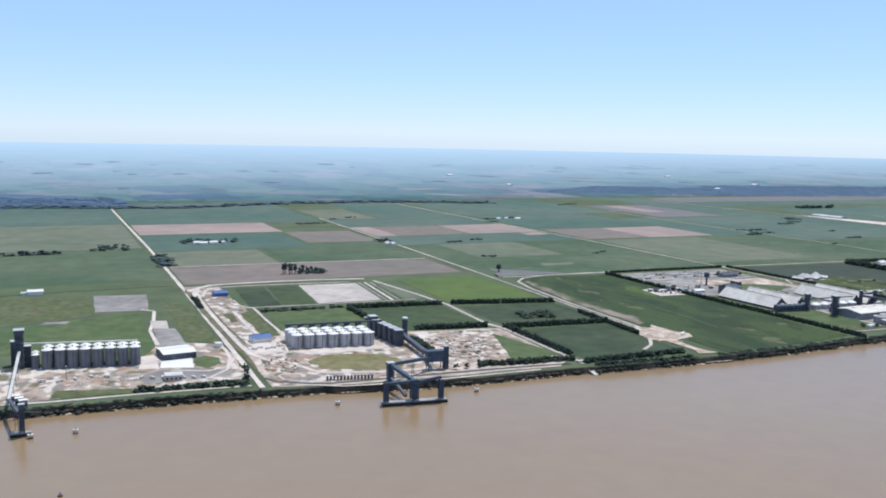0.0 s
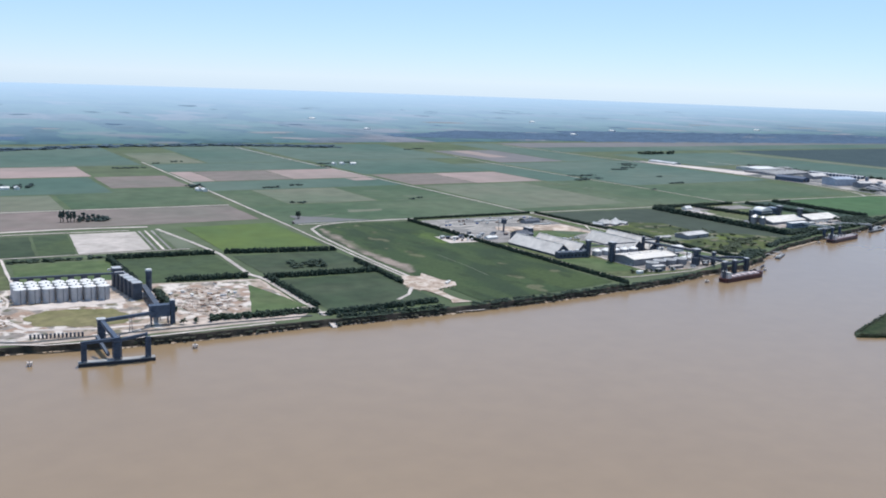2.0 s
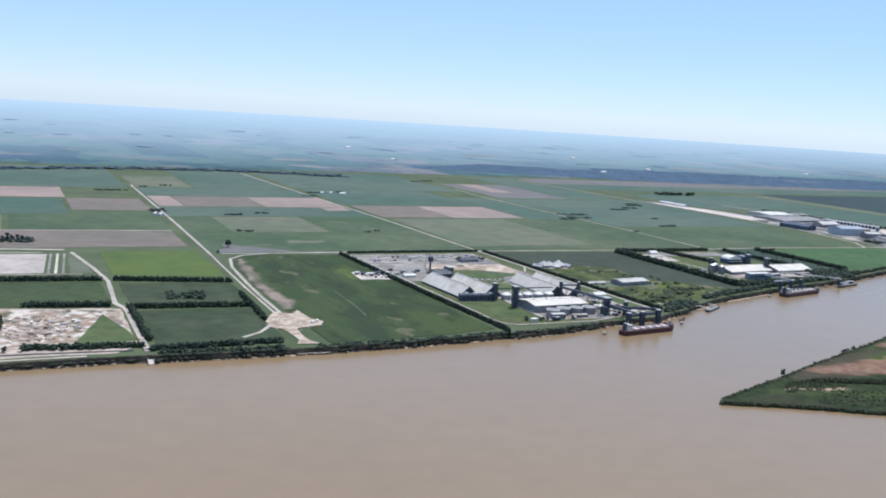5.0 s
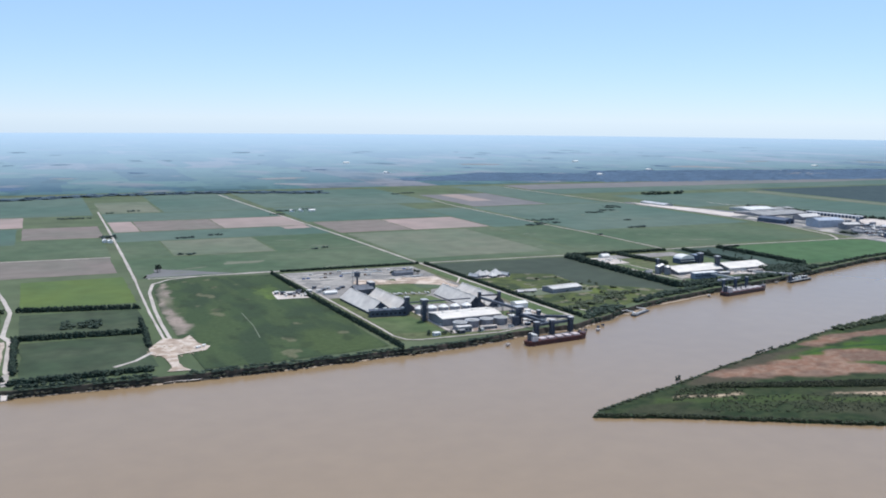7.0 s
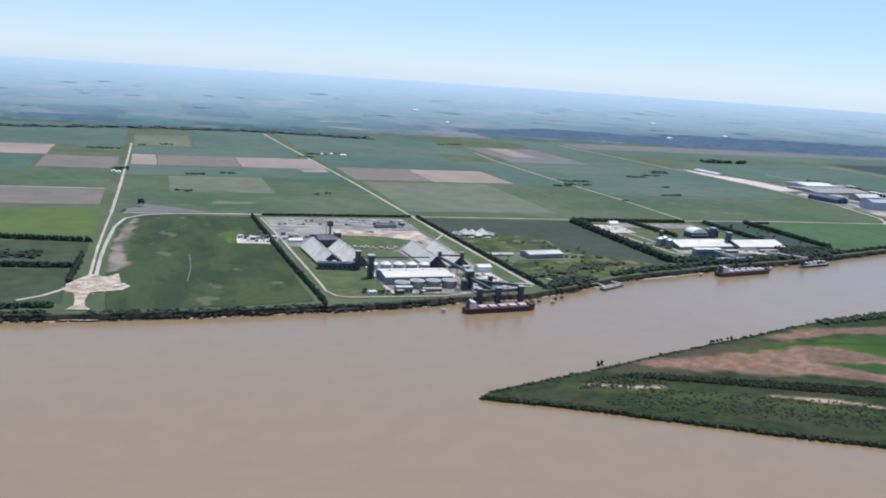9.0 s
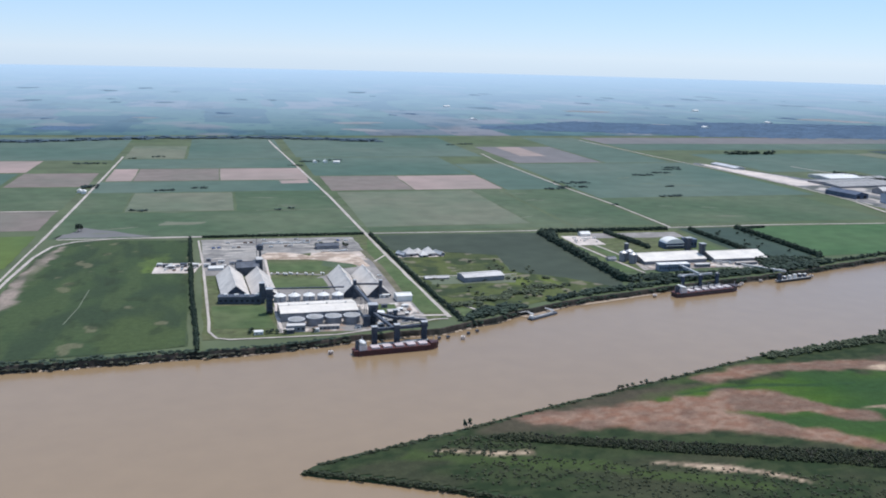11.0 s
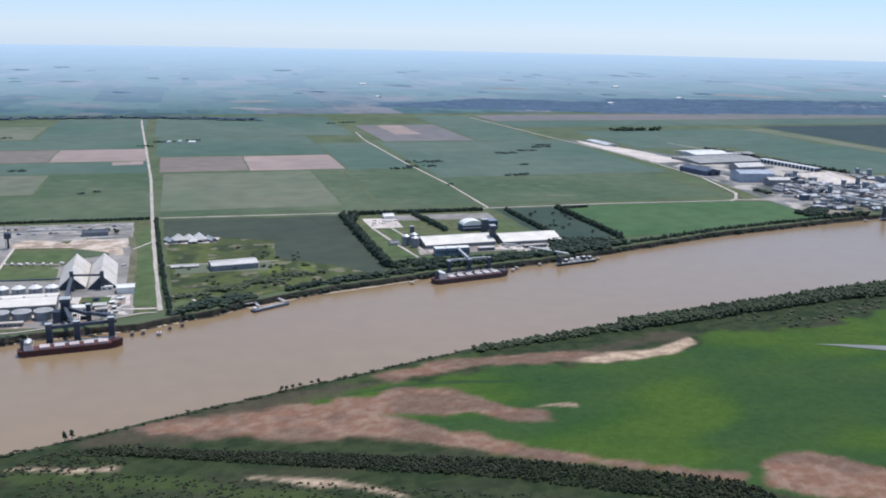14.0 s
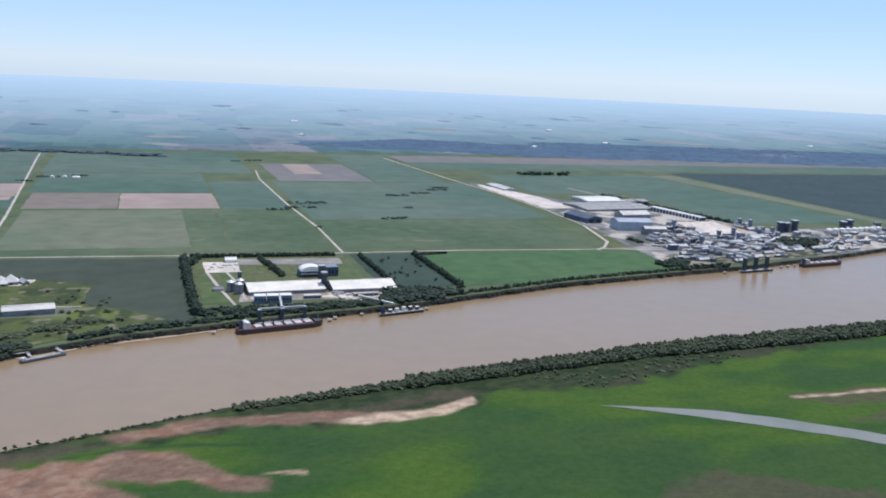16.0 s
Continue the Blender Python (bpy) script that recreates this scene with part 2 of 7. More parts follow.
def outline(corners, step=40.0, rough=2.0):
    """The corners' outline with its edges broken up and a little uneven."""
    pts = []
    for (x0, y0), (x1, y1) in zip(corners, corners[1:] + corners[:1]):
        n = max(1, int(math.hypot(x1 - x0, y1 - y0) / step))
        for i in range(n):
            f = i / n
            j = rough if i else 0
            pts.append((x0 + (x1 - x0) * f + rng.uniform(-j, j), y0 + (y1 - y0) * f + rng.uniform(-j, j)))
    return pts


def sheet(name, corners, mat, lift, label, category="field", rough=2.0, step=40.0, base=LAND):
    """A patch of ground with an uneven outline."""
    LAYER[0] += 0.0015
    lift += LAYER[0]
    bm = bmesh.new()
    f = bm.faces.new([bm.verts.new((x, y, base + lift)) for x, y in outline(corners, step, rough)])
    if f.normal.z < 0:
        f.normal_flip()
    f.normal_update()
    ob = part(name, bm, mat)
    return tagged(ob, label, category, kind="structure")


def ragged(name, corners, mat, lift, label, category, amp=14.0, base=LAND, step=5.0, grain=0.03):
    """A patch whose outline is torn at several scales, as of plants and shores."""
    pts = []
    for x, y in outline(corners, step, 0):
        q, w, z = (noise.noise((x * grain, y * grain, 1.5 + k)) for k in range(3))
        u = noise.noise((x * grain * 3.5, y * grain * 3.5, 8.0))
        pts.append((x + amp * (q + 0.5 * u), y + amp * 0.6 * (w - 0.6 * u)))
    bm = bmesh.new()
    bm.faces.new([bm.verts.new((x, y, base + lift)) for x, y in pts])
    bmesh.ops.triangulate(bm, faces=bm.faces)
    return tagged(part(name, bm, mat), label, category, kind="structure")


def patches(name, corners, count, size, mat, lift, label, category, base=LAND, long=2.5, turn=-20.0, seed=1):
    """Many small torn patches of plants or soil strewn over a four-cornered stretch of ground."""
    r = random.Random(seed)
    (ax, ay), (bx, by), (cx, cy), (dx, dy) = corners
    V, F = [], []
    for _ in range(count):
        u, v = r.random(), r.random()
        x = (ax * (1 - u) + bx * u) * (1 - v) + (dx * (1 - u) + cx * u) * v
        y = (ay * (1 - u) + by * u) * (1 - v) + (dy * (1 - u) + cy * u) * v
        s, n, k = size * r.uniform(0.3, 1.3), 11, len(V)
        t = radians(turn + r.gauss(0, 14))
        for i in range(n):
            a = i * 2 * math.pi / n
            q = s * r.uniform(0.45, 1.2)
            px, py = q * long * math.cos(a), q * math.sin(a)
            V.append(((x + px * math.cos(t) - py * math.sin(t)) * K, (y + px * math.sin(t) + py * math.cos(t)) * K, (base + lift + r.uniform(0, 0.15)) * K))
        F.append(list(range(k, k + n)))
    me = bpy.data.meshes.new(name)
    me.from_pydata(V, [], F)
    me.materials.append(M[mat])
    return tagged(new(name, me), label, category, kind="stuff")


def cover_material():
    """Plants and soil: the colour of each cover, with fine grain."""
    m = bpy.data.materials.new("ground_cover")
    m.use_nodes = True
    n, l = m.node_tree.nodes, m.node_tree.links
    bsdf = n["Principled BSDF"]
    bsdf.inputs["Roughness"].default_value, bsdf.inputs["Specular IOR Level"].default_value = 0.95, 0.15
    col = n.new("ShaderNodeVertexColor")
    col.layer_name = "cover"
    geo = n.new("ShaderNodeNewGeometry")
    value = None
    for scale, amount in ((0.5, 0.12), (2.2, 0.13)):
        t = n.new("ShaderNodeTexNoise")
        t.inputs["Scale"].default_value, t.inputs["Detail"].default_value = scale, 4
        l.new(geo.outputs["Position"], t.inputs["Vector"])
        r = n.new("ShaderNodeMapRange")
        r.inputs["From Min"].default_value, r.inputs["From Max"].default_value = 0.3, 0.7
        r.inputs["To Min"].default_value, r.inputs["To Max"].default_value = 1 - amount, 1 + amount
        l.new(t.outputs["Fac"], r.inputs["Value"])
        if value:
            k = n.new("ShaderNodeMath")
            k.operation = "MULTIPLY"
            l.new(value, k.inputs[0])
            l.new(r.outputs["Result"], k.inputs[1])
            value = k.outputs[0]
        else:
            value = r.outputs["Result"]
    hsv = n.new("ShaderNodeHueSaturation")
    l.new(value, hsv.inputs["Value"])
    l.new(col.outputs["Color"], hsv.inputs["Color"])
    l.new(hsv.outputs["Color"], bsdf.inputs["Base Color"])
    return m


M["cover"] = cover_material()


def inside_by(P, corners):
    """How deep each point lies within an outline; negative outside."""
    d, odd = np.full(len(P), 1e9), np.zeros(len(P), bool)
    for (x0, y0), (x1, y1) in zip(corners, corners[1:] + corners[:1]):
        e = np.array((x1 - x0, y1 - y0), float)
        w = P - (x0, y0)
        f = np.clip((w @ e) / (e @ e), 0, 1)
        d = np.minimum(d, np.hypot(*(w - f[:, None] * e).T))
        if y0 != y1:
            odd ^= ((y0 > P[:, 1]) != (y1 > P[:, 1])) & (P[:, 0] < (x1 - x0) * (P[:, 1] - y0) / (y1 - y0) + x0)
    return np.where(odd, d, -d)


def soft_step(v, width):
    q = np.clip(v / width + 0.5, 0, 1)
    return q * q * (3 - 2 * q)


def rough_at(P, fx, fy, seed, octaves=2):
    """Uneven values over the plan, with their own grain along x and y."""
    return np.array([sum(noise.noise((x * fx * 2 ** k, y * fy * 2 ** k, seed + k)) * 0.5 ** k for k in range(octaves)) for x, y in P])


def blend(c, colour, f):
    return c * (1 - f[:, None]) + np.array(colour) * f[:, None]


def covered(name, points, faces, colours, label, category):
    """A ground mesh whose points carry the colour of what grows or lies there."""
    used, flat = np.unique(faces, return_inverse=True)
    me = bpy.data.meshes.new(name)
    me.from_pydata((points[used] * K).tolist(), [], flat.reshape(-1, 4).tolist())
    layer = me.color_attributes.new("cover", "FLOAT_COLOR", "POINT")
    layer.data.foreach_set("color", np.column_stack([colours[used], np.ones(len(used))]).astype(np.float32).ravel())
    me.materials.append(M["cover"])
    return tagged(new(name, me), label, category, kind="structure")


def grid_over(corners, step):
    """Points and quads of a grid that fills an outline; its rim lies on the outline."""
    c = np.array(corners, float)
    xs, ys = (np.arange(c[:, k].min() - step, c[:, k].max() + 2 * step, step) for k in (0, 1))
    X, Y = np.meshgrid(xs, ys)
    P = np.stack([X.ravel(), Y.ravel()], 1)
    deep = inside_by(P, corners) > 0
    nx = len(xs)
    cell = (np.arange(len(ys) - 1)[:, None] * nx + np.arange(nx - 1)[None]).ravel()
    quads = np.stack([cell, cell + 1, cell + nx + 1, cell + nx], 1)
    quads = quads[deep[quads].any(1)]
    best, near = np.full(len(P), 1e9), P.copy()
    for a, b in zip(c, np.roll(c, -1, axis=0)):
        e = b - a
        q = a + np.clip(((P - a) @ e) / (e @ e), 0, 1)[:, None] * e
        d = np.hypot(*(P - q).T)
        near[d < best], best = q[d < best], np.minimum(best, d)
    P[~deep] = near[~deep]
    return P, quads


def mottled(name, corners, ground, tones, label, category="ground", lift=0.6, step=5.0, seed=0.0, spots=()):
    """A patch of ground in several tones that run into each other. tones: colour, grain along x and y, how rare, how soft, strength; spots: outline, colour, strength."""
    P, quads = grid_over(corners, step)
    col = np.outer(np.ones(len(P)), ground)
    wander = rough_at(P, 0.025, 0.025, seed + 50)
    for shape, colour, strength in spots:
        col = blend(col, colour, strength * soft_step(inside_by(P, shape) + 16 * wander, 16))
    for i, (colour, fx, fy, rare, width, strength) in enumerate(tones):
        col = blend(col, colour, strength * soft_step(rough_at(P, fx, fy, seed + 7.3 * i) - rare, width))
    return covered(name, np.column_stack([P, np.full(len(P), LAND + lift)]), quads, col, label, category)


def rect(x0, x1, y0, y1):
    return [(x0, y0), (x1, y0), (x1, y1), (x0, y1)]


def strip(name, pts, width, mat, lift, label, category="road", base=LAND):
    """A road or track along a line, with uneven edges."""
    fine = []
    for (x0, y0), (x1, y1) in zip(pts, pts[1:]):
        n = max(1, int(math.hypot(x1 - x0, y1 - y0) / 40))
        fine += [(x0 + (x1 - x0) * i / n, y0 + (y1 - y0) * i / n) for i in range(n)]
    fine.append(pts[-1])
    LAYER[0] += 0.0015
    lift += LAYER[0]
    bm, row = bmesh.new(), []
    for i, (x, y) in enumerate(fine):
        a, b = fine[max(i - 1, 0)], fine[min(i + 1, len(fine) - 1)]
        d = Vector((b[0] - a[0], b[1] - a[1])).normalized()
        w = width / 2 * rng.uniform(0.85, 1.15)
        row.append((bm.verts.new((x - d.y * w, y + d.x * w, base + lift)), bm.verts.new((x + d.y * w, y - d.x * w, base + lift))))
    for (a, b), (c, e) in zip(row, row[1:]):
        bm.faces.new((a, b, e, c))
    return tagged(part(name, bm, mat), label, category, kind="structure")


ICO = {}


def clump_mesh(name, clumps, mat, parent=None, label="", fine=0):
    """Many small uneven clumps of leaves, joined; each clump is x, y, z, radius, height."""
    if fine not in ICO:
        b = bmesh.new()
        bmesh.ops.create_icosphere(b, subdivisions=1 + fine, radius=1)
        b.verts.ensure_lookup_table()
        ICO[fine] = (np.array([v.co[:] for v in b.verts]), np.array([[v.index for v in f.verts] for f in b.faces]))
        b.free()
    ball, faces = ICO[fine]
    V, F = [], []
    r = np.random.RandomState(len(clumps) + 3)
    for i, (x, y, z, rad, h) in enumerate(clumps):
        v = ball * r.uniform(0.66, 1.25, (len(ball), 1))
        V.append(v * (rad, rad, h) + (x, y, z))
        F.append(faces + i * len(ball))
    me = bpy.data.meshes.new(name)
    v, f = np.concatenate(V) * K, np.concatenate(F)
    me.from_pydata(v.tolist(), [], f.tolist())
    me.materials.append(M[mat])
    ob = new(name, me)
    if parent:
        ob.parent = parent
    return tagged(ob, label)


def trunk_mesh(trunks, parent):
    """Tapered five-sided stems, joined; each is x, y, z0, z1, radius."""
    a = np.arange(5) * (2 * math.pi / 5)
    ring = np.stack([np.cos(a), np.sin(a), np.zeros(5)], 1)
    V, F = [], []
    for i, (x, y, z0, z1, r) in enumerate(trunks):
        V += [ring * r + (x, y, z0), ring * (r * 0.5) + (x, y, z1)]
        F += [(10 * i + k, 10 * i + (k + 1) % 5, 10 * i + 5 + (k + 1) % 5, 10 * i + 5 + k) for k in range(5)]
    me = bpy.data.meshes.new("trunks")
    me.from_pydata((np.concatenate(V) * K).tolist(), [], F)
    me.materials.append(M["bark"])
    ob = new("trunks", me)
    ob.parent = parent
    return tagged(ob, kind="stuff")


def tree_row(pts, height, spread, label, mat="leaf", spacing=4.5, gaps=0.01, name="tree_row", base=LAND, per=5, rough=0.25):
    """A windbreak: trunks and uneven crowns along a line."""
    clumps, trunks = [], []
    for (x0, y0), (x1, y1) in zip(pts, pts[1:]):
        n = max(1, int(math.hypot(x1 - x0, y1 - y0) / spacing))
        for i in range(n):
            if rng.random() < gaps:
                continue
            f = (i + rng.uniform(-0.3, 0.3)) / n
            h = height * rng.uniform(1 - rough, 1 + rough)
            x, y = x0 + (x1 - x0) * f + rng.gauss(0, spread * 0.3), y0 + (y1 - y0) * f + rng.gauss(0, spread * 0.3)
            trunks.append((x, y, base - 0.5, base + h * 0.5, 0.5))
            for k in range(per):
                q = rng.uniform(0.12, 0.84)
                w = max(spread * 0.5, spacing * 0.8) * (1.15 - 0.5 * q)
                clumps.append((x + rng.gauss(0, w * 0.45), y + rng.gauss(0, w * 0.45), base + h * q, w * rng.uniform(0.7, 1.1), h * rng.uniform(0.17, 0.28)))
    row = tagged(new(name), label, "tree row", "", "stuff")
    trunk_mesh(trunks, row)
    tagged(clump_mesh("crowns", clumps, mat, row), kind="stuff")
    return row


def wood(corners, height, spread, count, label, mat="leaf", name="woodland", base=LAND, per=5):
    """A wood that fills a four-cornered patch."""
    clumps, trunks = [], []
    (ax, ay), (bx, by), (cx, cy), (dx, dy) = corners
    for _ in range(count):
        u, v = rng.random(), rng.random()
        x = (ax * (1 - u) + bx * u) * (1 - v) + (dx * (1 - u) + cx * u) * v
        y = (ay * (1 - u) + by * u) * (1 - v) + (dy * (1 - u) + cy * u) * v
        h = height * rng.uniform(0.65, 1.2)
        trunks.append((x, y, base - 0.5, base + h * 0.4, spread * 0.05))
        for k in range(per):
            q = rng.uniform(0.25, 0.85)
            w = spread * 0.55 * (1.15 - 0.5 * q)
            clumps.append((x + rng.gauss(0, w * 0.6), y + rng.gauss(0, w * 0.6), base + h * q, w * rng.uniform(0.7, 1.1), h * rng.uniform(0.16, 0.26)))
    row = tagged(new(name), label, "trees", "", "stuff")
    trunk_mesh(trunks, row)
    tagged(clump_mesh("crowns", clumps, mat, row), kind="stuff")
    return row


def tree(x, y, h, w, label, mat="leaf", base=LAND):
    """One free-standing tree: tapered trunk, limbs, crown of clumps."""
    t = thing("tree", x, y, base, rng.uniform(0, 360), label, "tree")
    bm = bmesh.new()
    tube(bm, 0, 0, -0.4, h * 0.55, h * 0.045, h * 0.02, 7)
    for k in range(4):
        a = k * 1.6 + rng.uniform(0, 0.6)
        beam(bm, (0, 0, h * 0.35), (math.cos(a) * w * 0.3, math.sin(a) * w * 0.3, h * 0.65), h * 0.02, h * 0.02)
    part("trunk", bm, "bark", t)
    cl = []
    for k in range(16):
        a, q = rng.uniform(0, 6.28), rng.uniform(0.35, 0.9)
        rr = w * 0.42 * math.sqrt(rng.random()) * (1.2 - q * 0.6)
        cl.append((math.cos(a) * rr, math.sin(a) * rr, h * q, w * rng.uniform(0.14, 0.24), h * rng.uniform(0.08, 0.14)))
    clump_mesh("crown", cl, mat, t)
    return t


# ---- water, land and distance ----
bm = bmesh.new()
bm.faces.new([bm.verts.new(p) for p in ((-30000, -30000, 0), (40000, -30000, 0), (40000, 12000, 0), (-30000, 12000, 0))])
tagged(part("water", bm, "water"), "wide brown silt-laden river with a calm surface", "river", kind="structure")

SHORE = [(-30000, 1700), (-1500, 1530), (-70, 1502), (135, 1495), (305, 1482), (450, 1466), (600, 1437), (715, 1430), (895, 1428), (1055, 1415), (1250, 1410),
         (1450, 1413), (1665, 1430), (1780, 1436), (1890, 1455), (1965, 1475), (2065, 1488), (2150, 1496), (2195, 1520), (2260, 1545), (2340, 1592), (2425, 1628),
         (2520, 1665), (2660, 1703), (2750, 1730), (2940, 1772), (3075, 1803), (3175, 1832), (3270, 1862), (3420, 1910), (3610, 1972), (3800, 2010), (4010, 2055),
         (4225, 2092), (4480, 2160), (4770, 2235), (5010, 2315), (6500, 2650), (40000, 9000)]


def shore_y(x):
    for (x0, y0), (x1, y1) in zip(SHORE, SHORE[1:]):
        if x <= x1:
            return y0 + (y1 - y0) * (x - x0) / (x1 - x0)
    return SHORE[-1][1]


def land():
    """The mainland: one sheet from the river bank to the horizon."""
    xs = [-30000, -12000, -5000, -2500, -1000]
    xs += [-500 + 11 * i for i in range(int(5700 / 11))] + [5300, 5800, 6500, 9000, 15000, 40000]
    bm, cols = bmesh.new(), []
    for x in xs:
        s = shore_y(x) + (noise.noise((x * 0.02, 3, 0)) * 7 + noise.noise((x * 0.11, 9, 0)) * 3 if -600 < x < 5300 else 0)
        n1, n2 = noise.noise((x * 0.03, 0, 5)), noise.noise((x * 0.17, 4, 5))
        prof = [(-14, -4), (0, 0.3), (3.5 + 1.5 * n2, 1.5 + n2), (5 + 2 * n1, 6.5 + 2 * n2), (6.5 + 3 * n1, LAND - 1.2), (9 + 4 * n1, LAND)]
        col = [bm.verts.new((x, s + d, z)) for d, z in prof]
        col += [bm.verts.new((x, max(y, s + 60), LAND)) for y in (2500, 4000, 9000)]
        cols.append(col)
    for a, b in zip(cols, cols[1:]):
        for i in range(len(a) - 1):
            bm.faces.new((a[i], b[i], b[i + 1], a[i + 1]))
    ob = part("ground", bm, "plain")
    ob.data.materials.append(M["bank"])
    for p in ob.data.polygons:
        if p.center.z < (LAND - 0.2) * K:
            p.material_index = 1
    return tagged(ob, "flat green farm plain with an eroded earth river bank", "ground", kind="structure")


land()


def distance_material():
    """Far farmland: long patches of crop, soil and wood, with blue haze painted in, paling to the horizon."""
    m = bpy.data.materials.new("hazed_far_plain")
    m.use_nodes = True
    n, l = m.node_tree.nodes, m.node_tree.links
    b = n["Principled BSDF"]
    b.inputs["Roughness"].default_value, b.inputs["Specular IOR Level"].default_value = 1.0, 0.0
    geo = n.new("ShaderNodeNewGeometry")
    sep = n.new("ShaderNodeSeparateXYZ")
    l.new(geo.outputs["Position"], sep.inputs[0])

    def cells(sx, sy, seed):
        mp = n.new("ShaderNodeMapping")
        mp.inputs["Scale"].default_value, mp.inputs["Location"].default_value = (sx, sy, 0), (seed, seed, 0)
        l.new(geo.outputs["Position"], mp.inputs["Vector"])
        v = n.new("ShaderNodeTexVoronoi")
        v.distance, v.inputs["Scale"].default_value, v.inputs["Randomness"].default_value = "CHEBYCHEV", 1.0, 0.8
        l.new(mp.outputs[0], v.inputs["Vector"])
        s = n.new("ShaderNodeSeparateColor")
        l.new(v.outputs["Color"], s.inputs[0])
        return s.outputs[0]
    ramp = n.new("ShaderNodeValToRGB")
    cr = ramp.color_ramp
    cr.interpolation = "CONSTANT"
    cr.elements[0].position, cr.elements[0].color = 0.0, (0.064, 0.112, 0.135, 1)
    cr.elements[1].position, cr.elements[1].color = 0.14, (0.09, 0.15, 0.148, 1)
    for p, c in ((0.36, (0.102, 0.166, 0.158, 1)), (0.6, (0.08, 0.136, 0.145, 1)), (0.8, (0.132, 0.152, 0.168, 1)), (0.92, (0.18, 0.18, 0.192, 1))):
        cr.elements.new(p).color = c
    l.new(cells(0.013, 0.0055, 3.0), ramp.inputs["Fac"])
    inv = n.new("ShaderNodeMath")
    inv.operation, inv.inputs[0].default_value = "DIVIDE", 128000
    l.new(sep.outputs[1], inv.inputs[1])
    # share of air haze by distance, mixed into the base colour
    haze_fade = n.new("ShaderNodeMapRange")
    haze_fade.inputs["From Min"].default_value, haze_fade.inputs["From Max"].default_value = 135, 26
    haze_fade.inputs["To Min"].default_value, haze_fade.inputs["To Max"].default_value = 0.0, 1.0
    l.new(inv.outputs[0], haze_fade.inputs["Value"])
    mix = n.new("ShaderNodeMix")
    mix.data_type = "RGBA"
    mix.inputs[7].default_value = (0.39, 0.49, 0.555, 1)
    l.new(haze_fade.outputs["Result"], mix.inputs["Factor"])
    woods = n.new("ShaderNodeMapRange")     # scattered far woods
    woods.inputs["From Min"].default_value, woods.inputs["From Max"].default_value = 0.10, 0.13
    woods.inputs["To Min"].default_value, woods.inputs["To Max"].default_value = 0.8, 1.0
    l.new(cells(0.03, 0.02, 11.0), woods.inputs["Value"])
    shade = n.new("ShaderNodeMix")
    shade.data_type, shade.blend_type = "RGBA", "MULTIPLY"
    shade.inputs["Factor"].default_value = 1.0
    l.new(ramp.outputs["Color"], shade.inputs[6])
    l.new(woods.outputs["Result"], shade.inputs[7])
    patchy = shade.outputs[2]
    for scale, low, high, colour, amount in (((0.016, 0.011, 0.0), 0.56, 0.64, (0.05, 0.092, 0.125, 1), 0.7), ((0.011, 0.009, 0.0), 0.58, 0.66, (0.19, 0.178, 0.19, 1), 0.6), ((0.045, 0.03, 0.0), 0.6, 0.67, (0.045, 0.085, 0.115, 1), 0.6)):
        mp = n.new("ShaderNodeMapping")
        mp.inputs["Scale"].default_value, mp.inputs["Location"].default_value = scale, (high * 90, low * 70, 0)
        l.new(geo.outputs["Position"], mp.inputs["Vector"])
        tex = n.new("ShaderNodeTexNoise")
        tex.inputs["Scale"].default_value, tex.inputs["Detail"].default_value = 1.0, 3
        l.new(mp.outputs[0], tex.inputs["Vector"])
        where = n.new("ShaderNodeMapRange")
        where.inputs["From Min"].default_value, where.inputs["From Max"].default_value, where.inputs["To Max"].default_value = low, high, amount
        l.new(tex.outputs["Fac"], where.inputs["Value"])
        lay = n.new("ShaderNodeMix")
        lay.data_type = "RGBA"
        lay.inputs[7].default_value = colour
        l.new(where.outputs["Result"], lay.inputs["Factor"])
        l.new(patchy, lay.inputs[6])
        patchy = lay.outputs[2]
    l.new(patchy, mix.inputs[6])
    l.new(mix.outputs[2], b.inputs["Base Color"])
    return m


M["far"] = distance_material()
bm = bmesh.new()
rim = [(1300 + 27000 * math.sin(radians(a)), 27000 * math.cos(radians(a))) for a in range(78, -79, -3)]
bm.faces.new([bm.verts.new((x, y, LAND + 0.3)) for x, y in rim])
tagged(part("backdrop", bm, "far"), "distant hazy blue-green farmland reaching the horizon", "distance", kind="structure")

